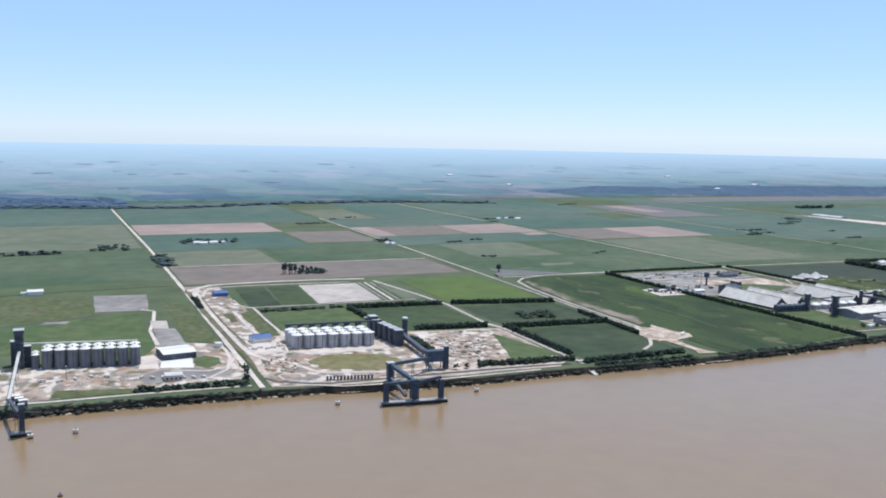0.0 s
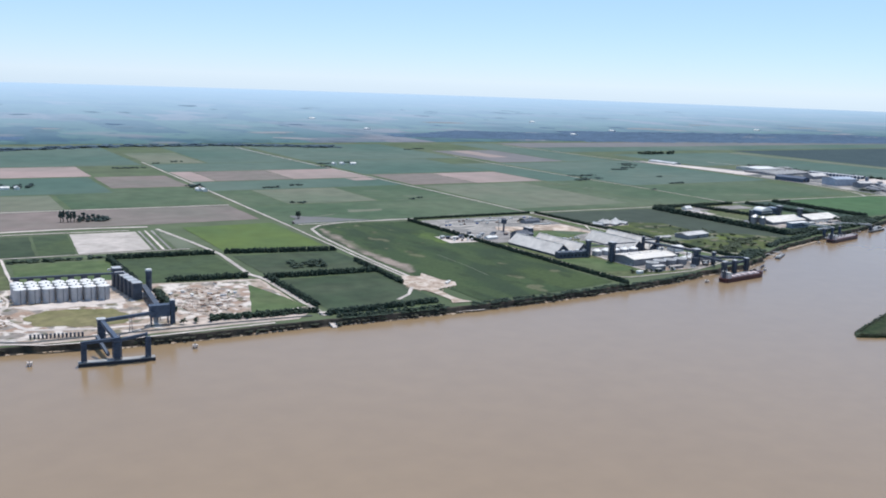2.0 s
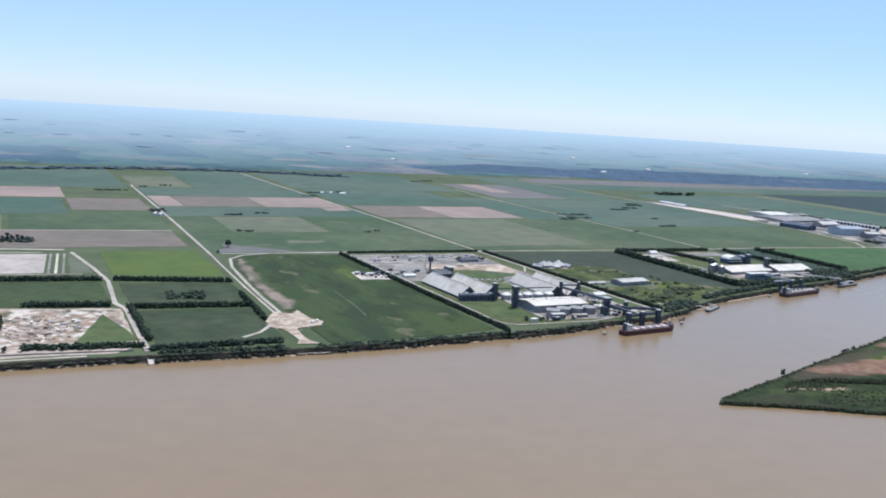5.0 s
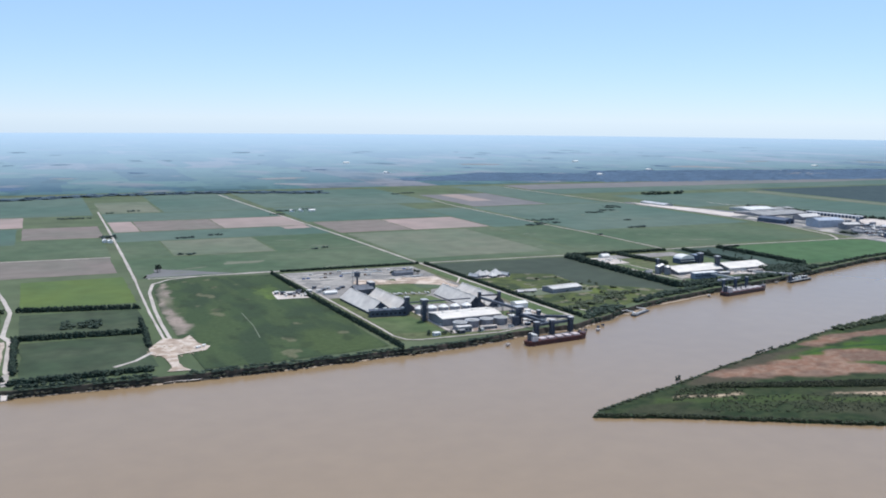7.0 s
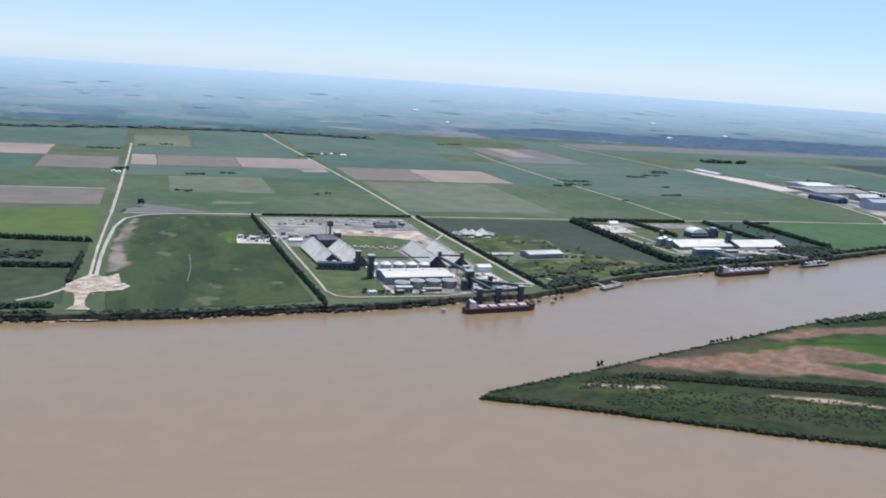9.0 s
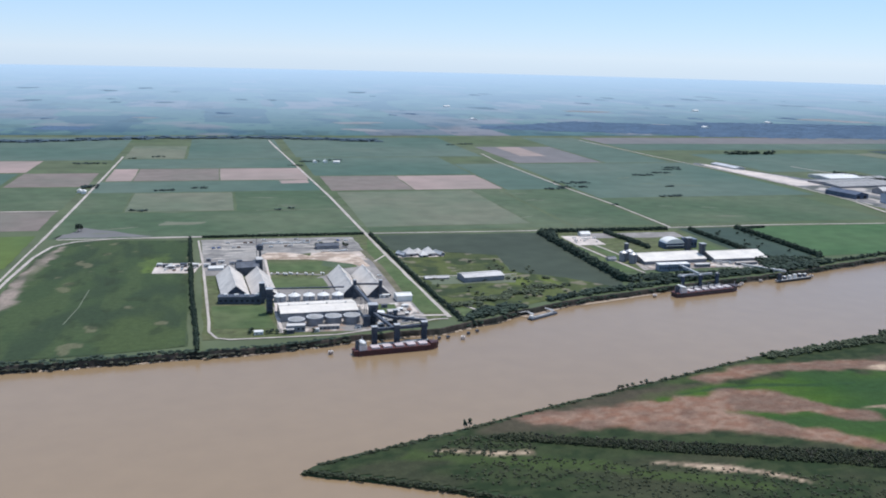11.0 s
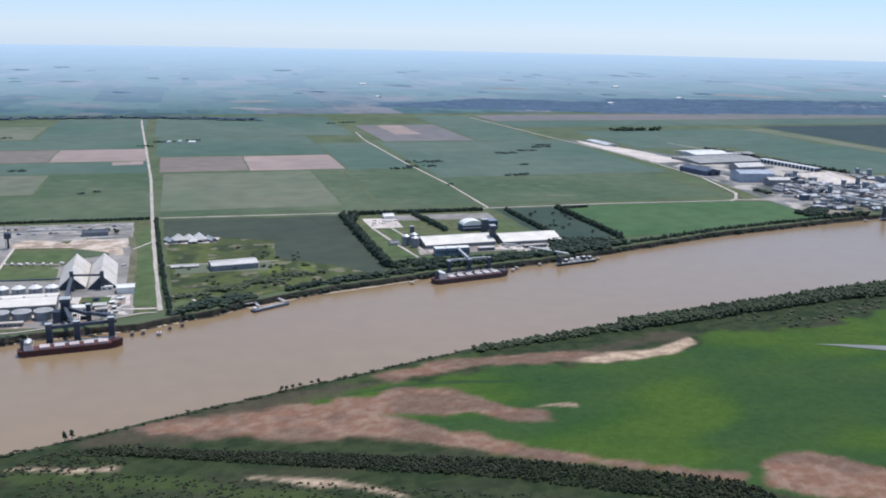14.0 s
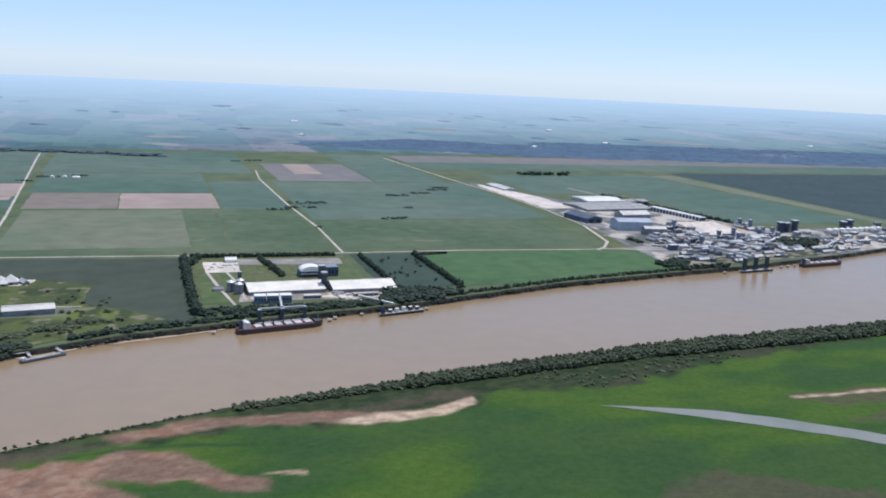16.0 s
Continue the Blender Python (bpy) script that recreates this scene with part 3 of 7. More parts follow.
# ---- farmland beyond the long cross road ----
FIELDS = [
    # x0, x1, y0, y1, material, label
    (-900, 330, 2700, 3440, "green", "dark green soy field under crop"),
    (-900, 330, 3460, 4350, "stubble", "pale grey-green stubble field"),
    (-900, 335, 4360, 5470, "teal", "far crop field tinted haze-blue"),
    (-4000, -920, 2000, 5470, "teal", "far crop field tinted haze-blue"),
    (362, 1230, 2600, 2935, "mauve", "ploughed grey-brown field"),
    (362, 720, 2960, 3330, "stubble", "pale grey-green stubble field"),
    (740, 1240, 2960, 3450, "green", "dark green soy field under crop"),
    (362, 940, 3350, 3860, "teal", "far crop field tinted haze-blue"),
    (362, 960, 3890, 4300, "fallow", "pinkish bare fallow field"),
    (960, 1250, 3470, 3860, "mauve", "ploughed grey-brown field"),
    (362, 1260, 4320, 5470, "teal", "far crop field tinted haze-blue"),
    (1275, 2135, 2465, 2870, "green", "dark green soy field under crop"),
    (1275, 1430, 2880, 3290, "green", "dark green soy field under crop"),
    (1438, 1780, 2885, 3285, "stubble", "pale grey-green stubble field"),
    (1790, 2125, 2880, 3290, "green", "dark green soy field under crop"),
    (1285, 2110, 3300, 3590, "teal", "even crop field tinted haze-blue"),
    (1300, 1400, 3610, 3985, "fallow", "pinkish bare fallow field"),
    (1405, 1735, 3610, 3985, "mauve", "ploughed grey-brown field"),
    (1740, 2095, 3610, 3985, "fallow", "pinkish bare fallow field"),
    (1300, 2085, 4000, 4350, "teal", "even crop field tinted haze-blue"),
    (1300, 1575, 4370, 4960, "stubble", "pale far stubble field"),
    (1590, 2060, 4365, 5470, "teal", "far crop field tinted haze-blue"),
    (2165, 2690, 2545, 3250, "stubble", "wide pale grey-green stubble field"),
    (2696, 2800, 2545, 3250, "green", "dark green soy field under crop"),
    (2815, 3095, 2475, 3230, "green", "dark green soy field under crop"),
    (2165, 2800, 2475, 2535, "green", "narrow green crop strip beside the road"),
    (2150, 2470, 3290, 3700, "mauve", "pinkish-brown ploughed field"),
    (2475, 2830, 3285, 3690, "fallow", "pinkish bare fallow field"),
    (2840, 3090, 3250, 4100, "teal", "even crop field tinted haze-blue"),
    (2130, 2830, 3720, 4400, "teal", "even crop field tinted haze-blue"),
    (2110, 3080, 4420, 5470, "teal", "far crop field tinted haze-blue"),
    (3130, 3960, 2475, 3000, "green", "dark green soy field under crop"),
    (3130, 4060, 3015, 4090, "teal", "even crop field tinted haze-blue"),
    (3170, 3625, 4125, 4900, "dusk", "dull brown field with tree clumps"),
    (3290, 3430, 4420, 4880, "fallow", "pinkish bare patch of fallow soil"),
    (3640, 4000, 4110, 5470, "teal", "far crop field tinted haze-blue"),
    (4300, 5350, 3700, 4480, "teal", "even crop field tinted haze-blue"),
    (4780, 5400, 2840, 3690, "teal", "even crop field tinted haze-blue"),
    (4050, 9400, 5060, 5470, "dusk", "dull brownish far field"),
    (4050, 9400, 4690, 5050, "teal", "far crop field tinted haze-blue"),
]
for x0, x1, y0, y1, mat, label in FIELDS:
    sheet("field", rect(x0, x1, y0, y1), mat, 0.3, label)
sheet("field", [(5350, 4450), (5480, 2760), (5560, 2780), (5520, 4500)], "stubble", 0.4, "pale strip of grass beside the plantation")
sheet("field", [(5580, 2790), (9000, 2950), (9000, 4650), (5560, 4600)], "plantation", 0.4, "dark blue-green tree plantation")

for q, n, seed in (([(1300, 2480), (3080, 2480), (3080, 3220), (1300, 3220)], 26, 91), ([(3140, 2480), (4000, 2480), (4040, 4050), (3140, 4050)], 14, 92), ([(-800, 2700), (300, 2700), (300, 4300), (-800, 4300)], 10, 93)):
    patches("dry_streaks", q, n, 9, "stubble", 0.45, "pale dry streaks in the crop", "field", LAND, 6, 3, seed)
ragged("field", [(1300, 2480), (1420, 2478), (1560, 2476), (1450, 2560), (1330, 2640)], "dusk", 0.5, "dull brown bare corner of a field", "field", 26, LAND, 8, 0.012)
ragged("field", [(1985, 3500), (2085, 3500), (2090, 3600), (1960, 3590)], "fallow", 0.5, "pale bare patch beside the road", "field", 18, LAND, 8, 0.02)
ragged("field", [(1560, 2640), (1690, 2650), (1700, 2690), (1570, 2700)], "stubble", 0.5, "dry pale patch in the crop", "field", 16, LAND, 8, 0.02)
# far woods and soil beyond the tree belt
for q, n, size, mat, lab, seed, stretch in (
        ([(-3500, 5750), (9500, 5750), (11000, 7800), (-4500, 7800)], 26, 130, "farleaf", "small far woods tinted haze-blue", 101, 0.6),
        ([(-4500, 7800), (11000, 7800), (14000, 12500), (-6000, 12500)], 44, 200, "farpale", "distant woods paled in haze colour", 102, 0.5),
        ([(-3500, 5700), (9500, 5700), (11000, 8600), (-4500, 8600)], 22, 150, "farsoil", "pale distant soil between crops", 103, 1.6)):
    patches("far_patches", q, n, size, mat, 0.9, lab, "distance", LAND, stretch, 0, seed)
FAR = random.Random(17)
FAR_PLACES = [(FAR.uniform(-1500, 9000), FAR.uniform(5900, 9500)) for _ in range(7)]
strip("track", [(1850, 2876), (1990, 2874), (2118, 2876)], 7, "stubble", 0.5, "pale dry track between crops", "track")
# ---- roads ----
DIRT = "pale unpaved dirt farm road"
strip("road", [(335, 1500), (340, 1950), (347, 2550), (352, 3435), (345, 4370), (340, 5300)], 10, "gravel", 0.9, DIRT)
strip("road", [(953, 1455), (955, 1800), (940, 1850), (950, 2100), (930, 2280), (895, 2515)], 11, "dirt", 0.9, DIRT)
strip("road", [(1246, 1600), (1251, 1694), (1253, 1975), (1260, 2265), (1266, 2450)], 6, "dirt", 0.85, "old straight dirt road", "road")
strip("road", [(1266, 2450), (1275, 2970), (1285, 3825), (1290, 4460)], 9, "dirt", 0.9, DIRT)
strip("road", [(1263, 1660), (1264, 1860), (1269, 2021), (1282, 2244), (1305, 2369), (1353, 2425), (1455, 2457), (1602, 2462), (1690, 2456)], 8, "dirt", 1.0, DIRT)
strip("road", [(365, 2950), (700, 2945), (1235, 2925)], 12, "dirt", 0.9, DIRT)
strip("road", [(1300, 2460), (1720, 2450), (2160, 2445), (2640, 2425), (3115, 2420), (3500, 2425), (3900, 2400), (3960, 2410)], 9, "dirt", 0.8, DIRT)
strip("road", [(2178, 1570), (2165, 1845), (2150, 2265), (2125, 3145), (2080, 4100), (2035, 5025), (2025, 5300)], 9, "dirt", 0.9, DIRT)
strip("road", [(3113, 2425), (3118, 2850), (3095, 3355), (3085, 4200), (3110, 4560)], 8, "dirt", 0.9, DIRT)
strip("road", [(3930, 2390), (3975, 2430), (4035, 2520), (4110, 2850), (4125, 3200), (4110, 3670), (4060, 4145), (4010, 4830), (3980, 5300)], 10, "dirt", 0.9, DIRT)
strip("road", [(3960, 2410), (4060, 2385), (4200, 2365)], 12, "dirt", 1.0, DIRT)


# ---- the island ----
NORTH = [(1822, 955), (1850, 978), (1900, 997), (1995, 1026), (2060, 1050), (2150, 1085), (2270, 1128), (2340, 1153), (2430, 1180), (2530, 1216), (2610, 1246), (2700, 1275),
         (2870, 1316), (3070, 1352), (3280, 1390), (3565, 1445), (4240, 1515), (6000, 1750), (12000, 2600)]
SOUTH = [(12000, -3000), (4000, -500), (3300, 120), (2700, 480), (2345, 682), (2190, 762), (2080, 825), (1935, 905)]


def island():
    pts = outline(NORTH + SOUTH, 14, 2.2)
    cx, cy = 3200, 800
    bm = bmesh.new()
    top, low = [], []
    for x, y in pts:
        d = Vector((cx - x, cy - y)).normalized()
        low.append(bm.verts.new((x, y, -1.5)))
        top.append(bm.verts.new((x + d.x * 5, y + d.y * 5, 3.0 + rng.uniform(-0.4, 0.4))))
    for i in range(len(pts)):
        j = (i + 1) % len(pts)
        bm.faces.new((low[i], low[j], top[j], top[i]))
    bm.faces.new(top)
    return tagged(part("island", bm, "marsh"), "low marshy green island in the river", "ground", kind="structure")


island()
ISL = 3.4
MEADOW = [(2440, 1140), (2560, 1140), (2700, 1178), (2860, 1150), (3080, 1185), (3130, 1255), (3350, 1225), (3700, 1335), (4300, 1440), (5600, 1560), (5600, 300), (3300, 300),
          (2860, 735), (2600, 880), (2470, 965), (2440, 1040), (2350, 1100), (2400, 1130)]
REEDS = [[(2150, 1085), (2265, 1088), (2357, 1096), (2444, 1101), (2520, 1116), (2580, 1114), (2622, 1072), (2650, 1032), (2700, 1000), (2702, 966), (2650, 970), (2602, 1012), (2565, 1010),
          (2530, 1040), (2492, 1028), (2530, 985), (2590, 947), (2640, 895), (2760, 815), (2868, 755), (2860, 742), (2600, 880), (2473, 956), (2324, 992), (2177, 1045)],
         [(2500, 1178), (2560, 1208), (2651, 1220), (2744, 1226), (2864, 1208), (2901, 1180), (2849, 1166), (2690, 1190), (2607, 1171), (2530, 1154)],
         [(2894, 724), (2915, 775), (3000, 790), (3060, 720), (3140, 660), (3000, 640)]]
BROWN = [[(2060, 1025), (2200, 1010), (2330, 1060), (2420, 1105), (2500, 1150), (2400, 1160), (2250, 1110), (2120, 1065)],
         [(2880, 1190), (2990, 1205), (3140, 1262), (3080, 1280), (2900, 1225)],
         [(3225, 850), (3330, 880), (3400, 850), (3560, 720), (3800, 560), (3500, 560), (3190, 790)],
         [(3680, 1000), (3900, 1060), (4100, 1000), (3900, 900)],
         [(3640, 1125), (3760, 1135), (3900, 1130), (3860, 1060), (3700, 1070)]]
SAND = [[(2835, 1168), (2908, 1195), (2986, 1192), (3082, 1230), (3082, 1202), (3016, 1166), (2944, 1158), (2881, 1147)],
        [(2010, 983), (2080, 957), (2134, 950), (2134, 958), (2080, 970)],
        [(2281, 894), (2342, 866), (2419, 831), (2462, 799), (2422, 842), (2343, 878)],
        [(2700, 1012), (2760, 1000), (2762, 1004), (2702, 1018)],
        [(3650, 1118), (3740, 1120), (3860, 1123), (3860, 1112), (3740, 1110)]]
LIGHT = [[(1955, 965), (2160, 898), (2400, 788), (2412, 802), (2180, 924), (1980, 990)], [(2430, 1150), (2560, 1175), (2700, 1215), (2690, 1250), (2500, 1195)]]
STREAM = [[(2440, 1117), (2520, 1132), (2600, 1135), (2680, 1118), (2760, 1112), (2760, 1107), (2680, 1110), (2600, 1125), (2520, 1122), (2442, 1110)]]


def island_cover(step=7.0):
    """Meadow, reeds, marsh and sand, each a mesh of its own on one fine grid, blending where they meet."""
    xs, ys = np.arange(1822, 5600, step), np.arange(310, 1560, step)
    X, Y = np.meshgrid(xs, ys)
    P = np.stack([X.ravel(), Y.ravel()], 1)
    n1, n2, n3, n4 = rough_at(P, 0.02, 0.03, 1.3, 3), rough_at(P, 0.006, 0.012, 4.1), rough_at(P, 0.05, 0.09, 7.7), rough_at(P, 0.0035, 0.006, 9.2)

    def mask(shapes, amp, width):
        return soft_step(np.max([inside_by(P, q) for q in shapes], axis=0) + amp * n1, width)
    one = np.ones(len(P))
    col = blend(blend(np.outer(one, (0.021, 0.034, 0.013)), (0.038, 0.05, 0.02), soft_step(n3 + n1 * 0.5, 0.6)), (0.055, 0.05, 0.03), 0.5 * soft_step(n2 - 0.15, 0.4))
    col = blend(col, (0.05, 0.072, 0.021), 0.8 * mask(LIGHT, 12, 14))
    meadow = mask([MEADOW], 22, 26)
    grass = blend(blend(np.outer(one, (0.03, 0.072, 0.013)), (0.05, 0.096, 0.012), soft_step(n2 + 0.05, 0.9)), (0.062, 0.1, 0.016), 0.4 * soft_step(n4 * 1.2 + n2 * 0.4 - 0.14, 0.7))
    grass = blend(grass, (0.03, 0.06, 0.022), 0.6 * soft_step(n4 * -1.2 - 0.1, 0.6))
    col = col * (1 - meadow[:, None]) + grass * meadow[:, None]
    col = blend(col, (0.02, 0.045, 0.02), 0.75 * mask(STREAM, 5, 8))
    brown = mask(BROWN, 20, 22)
    col = blend(col, (0.08, 0.062, 0.042), 0.65 * brown)
    reeds = mask(REEDS, 15, 16)
    dry = blend(blend(np.outer(one, (0.205, 0.11, 0.07)), (0.25, 0.16, 0.11), soft_step(n3, 0.5)), (0.12, 0.08, 0.058), 0.6 * soft_step(n1 * 0.8 - n2 - 0.05, 0.5))
    col = col * (1 - reeds[:, None]) + dry * reeds[:, None]
    sand = mask(SAND, 7, 9)
    pale = blend(np.outer(one, (0.46, 0.34, 0.23)), (0.32, 0.225, 0.155), soft_step(n3, 0.5))
    col = col * (1 - sand[:, None]) + pale * sand[:, None]
    kind = np.argmax(np.stack([0.45 * one, meadow, np.maximum(reeds, 0.7 * brown) * 1.05, sand * 1.1]), axis=0)
    depth = inside_by(P, NORTH + SOUTH)
    points = np.column_stack([P, ISL + 0.25 + 0.35 * n3])
    nx = len(xs)
    cell = (np.arange(len(ys) - 1)[:, None] * nx + np.arange(nx - 1)[None]).ravel()
    quads = np.stack([cell, cell + 1, cell + nx + 1, cell + nx], 1)
    quads = quads[(depth[quads] > 8).all(1)]
    for i, (name, label, category) in enumerate((("marsh", "dull green marsh grass on the island", "marsh"), ("meadow", "bright green wet meadow with yellowish streaks", "meadow"),
                                                 ("reeds", "brown beds of dry reeds in the meadow", "reeds"), ("sand_bank", "pale bare sand between reeds and meadow", "sand"))):
        covered(name, points, quads[kind[quads[:, 0]] == i], col, label, category)


island_cover()
ragged("pond", [(3283, 1150), (3377, 1122), (3468, 1088), (3548, 1040), (3645, 968), (3760, 870), (3900, 735), (3880, 705), (3740, 820), (3613, 938), (3518, 1004), (3428, 1064), (3358, 1109)], "pond", 0.9,
       "narrow grey pond in the meadow", "pond", 3, ISL)
wood([(2690, 1245), (3010, 1300), (3010, 1332), (2690, 1264)], 8, 7, 300, "bushy green willows along the island shore", "willow", "woodland", 3, 5)
wood([(2990, 1292), (3560, 1380), (3560, 1435), (2990, 1332)], 13, 7.5, 1300, "dense green riverside willow wood", "willow", "woodland", 3, 7)
wood([(3560, 1375), (4300, 1435), (4300, 1508), (3560, 1435)], 14, 9, 1400, "dense green riverside willow wood", "willow", "woodland", 3, 6)
wood([(4300, 1430), (6000, 1600), (6000, 1735), (4300, 1508)], 16, 18, 900, "dense green riverside willow wood", "willow", "woodland", 3, 5)
wood([(3300, 1225), (3700, 1335), (3720, 1385), (3200, 1320)], 5, 7, 80, "loose green bushes before the wood", "willow", "shrubland", 3, 4)
wood([(2100, 1004), (2600, 812), (2620, 858), (2110, 1012)], 5.5, 3.4, 1900, "low dense dark shrubs on the island", "shrub", "shrubland", 3, 4)
wood([(2130, 995), (2600, 820), (2620, 850), (2160, 1005)], 6, 3.4, 420, "low brownish shrubs on the island", "deadscrub", "shrubland", 3, 4)
wood([(2590, 815), (2900, 640), (2860, 740), (2610, 860)], 6, 3.4, 1300, "low dense dark shrubs on the island", "shrub", "shrubland", 3, 4)
wood([(1990, 965), (2140, 950), (2160, 1020), (2050, 1020)], 3.5, 4, 200, "low dense shrubs on the island", "shrub", "shrubland", 3, 3)
wood([(2000, 900), (2600, 640), (2640, 760), (2080, 960)], 3.2, 4, 900, "low marsh bushes on the island", "shrub", "shrubland", 3, 2)

# ---- windbreaks ----
HEDGE = "tall dark green windbreak of trees"


def hedge(pts, height, spread):
    tree_row(pts, height, spread, HEDGE, spacing=2.6, gaps=0, per=9, rough=0.1)


hedge([(1690, 1440), (1670, 1830), (1652, 2420)], 11.5, 5.0)
hedge([(2195, 1560), (2178, 1845), (2162, 2265), (2155, 2430)], 9.9, 5)
hedge([(2660, 2375), (2662, 1790)], 18, 11.2)
hedge([(965, 2105), (1235, 2045)], 12.6, 7.4)
hedge([(965, 1800), (1225, 1775)], 12.6, 7.4)
hedge([(1225, 1900), (1215, 1640)], 10.8, 6.2)
hedge([(690, 2130), (935, 2105)], 12.6, 7.4)
hedge([(765, 1845), (930, 1822)], 12.6, 7.4)
hedge([(965, 1800), (965, 1530)], 12.6, 7.4)
hedge([(3150, 2370), (3155, 2010)], 12.6, 7.4)
hedge([(3315, 2375), (3320, 1960)], 14.4, 8.7)
hedge([(1690, 2440), (2140, 2435)], 8.1, 5.6)
hedge([(2680, 2395), (3080, 2385)], 11.7, 7.4)
hedge([(960, 1462), (1200, 1468)], 10.8, 8.7)
tree_row([(2200, 1545), (2290, 1590), (2350, 1625)], 9, 14, "dark trees on the river bank")
tree_row([(2420, 1660), (2520, 1695), (2660, 1735), (2760, 1765), (2960, 1810), (3080, 1835)], 10, 15, "dark trees on the river bank")
tree_row([(3080, 1835), (3180, 1865), (3300, 1905)], 12, 20, "dark trees on the river bank")
tree_row([(3300, 1900), (3430, 1940), (3620, 2000), (3800, 2040), (4100, 2095)], 8, 9, "dark trees on the river bank")
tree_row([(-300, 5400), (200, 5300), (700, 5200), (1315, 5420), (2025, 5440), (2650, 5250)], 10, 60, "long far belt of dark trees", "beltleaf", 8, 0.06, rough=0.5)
ragged("far_wood_floor", [(-2600, 5560), (-600, 5480), (420, 5230), (440, 5950), (-250, 6500), (-2600, 7000)], "farleaf", 0.5, "dark haze-blue floor of a far wood", "woodland", 60, LAND, 30, 0.01)
ragged("far_wood_floor", [(600, 6000), (910, 5960), (960, 6240), (640, 6290)], "farleaf", 0.5, "dark haze-blue floor of a small far wood", "woodland", 40, LAND, 30, 0.01)
wood([(-2600, 5500), (400, 5250), (420, 5900), (-2600, 6800)], 5, 55, 700, "far dark wood tinted haze-blue", "farleaf", per=3)
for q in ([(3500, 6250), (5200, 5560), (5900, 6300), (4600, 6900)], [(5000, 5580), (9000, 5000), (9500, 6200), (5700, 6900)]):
    ragged("far_wood_floor", q, "farleaf", 0.5, "dark haze-blue floor of a far wood", "woodland", 60, LAND, 30, 0.01)
wood([(3500, 6200), (5200, 5560), (5900, 6300), (4600, 6900)], 2.4, 60, 1500, "far dark wood tinted haze-blue", "farleaf", per=3)
wood([(5000, 5560), (9000, 5000), (9500, 6200), (5700, 6900)], 2.4, 70, 1700, "far dark wood tinted haze-blue", "farleaf", per=3)

# ---- ground of the terminals ----
GRASS = "short mown green grass"
BARE = "bare pale earth with tyre tracks"
# upstream terminal
sheet("site", [(-130, 1560), (-40, 1545), (60, 1550), (190, 1575), (330, 1570), (330, 1850), (265, 1880), (190, 1880), (150, 1735), (-60, 1770), (-130, 1770)], "site", 0.35, BARE, "ground", 5, 15)
sheet("lawn", [(-130, 1905), (-60, 1885), (-55, 1800), (175, 1770), (205, 1890), (195, 2110), (215, 2240), (-25, 2170), (-130, 2120)], "lawn", 0.4, GRASS, "grass", 2)
sheet("lawn", [(-130, 2210), (40, 2200), (105, 2250), (105, 2480), (-130, 2520)], "scrub", 0.4, "rough uncut green grass", "grass", 2)
sheet("yard", [(105, 2265), (228, 2255), (245, 2475), (113, 2495)], "grey", 0.6, "grey gravel lorry yard", "yard")
strip("track", [(210, 2270), (238, 2240), (222, 2110), (205, 2020), (205, 1880)], 8, "gravel", 0.8, "grey gravel track", "track")
sheet("yard", [(214, 2036), (246, 2028), (252, 2116), (216, 2126)], "dirt", 0.9, "pale concrete apron", "yard")
sheet("yard", [(212, 2032), (258, 2030), (262, 1850), (205, 1850)], "grey", 0.7, "grey paved yard", "yard")
sheet("lawn", [(250, 1690), (268, 1660), (300, 1690), (302, 1735), (280, 1762), (256, 1745)], "lawn", 0.7, GRASS, "grass", 2, 10)
sheet("lawn", [(270, 1880), (325, 1870), (325, 2300), (265, 2380)], "scrub", 0.5, "rough uncut green grass", "grass", 3)
sheet("yard", [(150, 1590), (300, 1600), (310, 1640), (190, 1680), (150, 1650)], "grey", 0.6, "grey asphalt yard", "yard", 3)
sheet("yard", [(188, 1692), (246, 1674), (254, 1750), (198, 1752)], "white", 0.95, "white concrete apron before the weighing shed", "yard", 1)
sheet("yard", [(150, 1700), (187, 1688), (196, 1790), (165, 1792)], "gravel", 0.65, "pale gravel apron beside the silos", "ground", 4, 8)
strip("track", [(142, 1564), (210, 1570), (262, 1596), (300, 1640), (318, 1690), (326, 1715)], 6, "gravel", 0.95, "pale curved lane along the yard", "track")
strip("track", [(205, 1668), (268, 1642), (306, 1662), (322, 1725), (326, 1789), (318, 1870)], 7, "gravel", 0.9, "pale curved service road", "track")
strip("track", [(-90, 1545), (0, 1535), (140, 1532), (320, 1520)], 7, "gravel", 0.8, "pale bank road", "track")
sheet("lawn", [(10, 1600), (130, 1570), (125, 1545), (0, 1550)], "scrub", 0.6, "dry yellowish grass", "grass", 3, 12)
strip("track", [(-130, 2560), (60, 2585), (265, 2600), (330, 2590)], 9, "scrub", 0.6, "grassy farm track", "track")
strip("track", [(-130, 2175), (-10, 2185), (60, 2215), (105, 2245)], 6, "stubble", 0.7, "worn grass track", "track")
sheet("pond", [(-15, 2160), (40, 2150), (50, 2175), (0, 2185)], "grey", 0.8, "grey pile of rubble on the grass", "rubble", 3, 8)
# middle terminal
sheet("site", [(352, 1500), (450, 1475), (640, 1465), (900, 1455), (945, 1500), (945, 1800), (700, 1840), (690, 1900), (460, 1930), (440, 2560), (352, 2560)], "site", 0.3, BARE, "ground", 4)
sheet("lawn", [(470, 1583), (562, 1545), (610, 1548), (630, 1600), (610, 1660), (500, 1688), (455, 1650)], "olive", 0.95, "yellowish worn lawn before the silos", "grass", 5, 15)
sheet("lawn", [(466, 2225), (545, 2222), (562, 2495), (480, 2500)], "plot", 0.6, "dark green grass plot", "grass", 2)
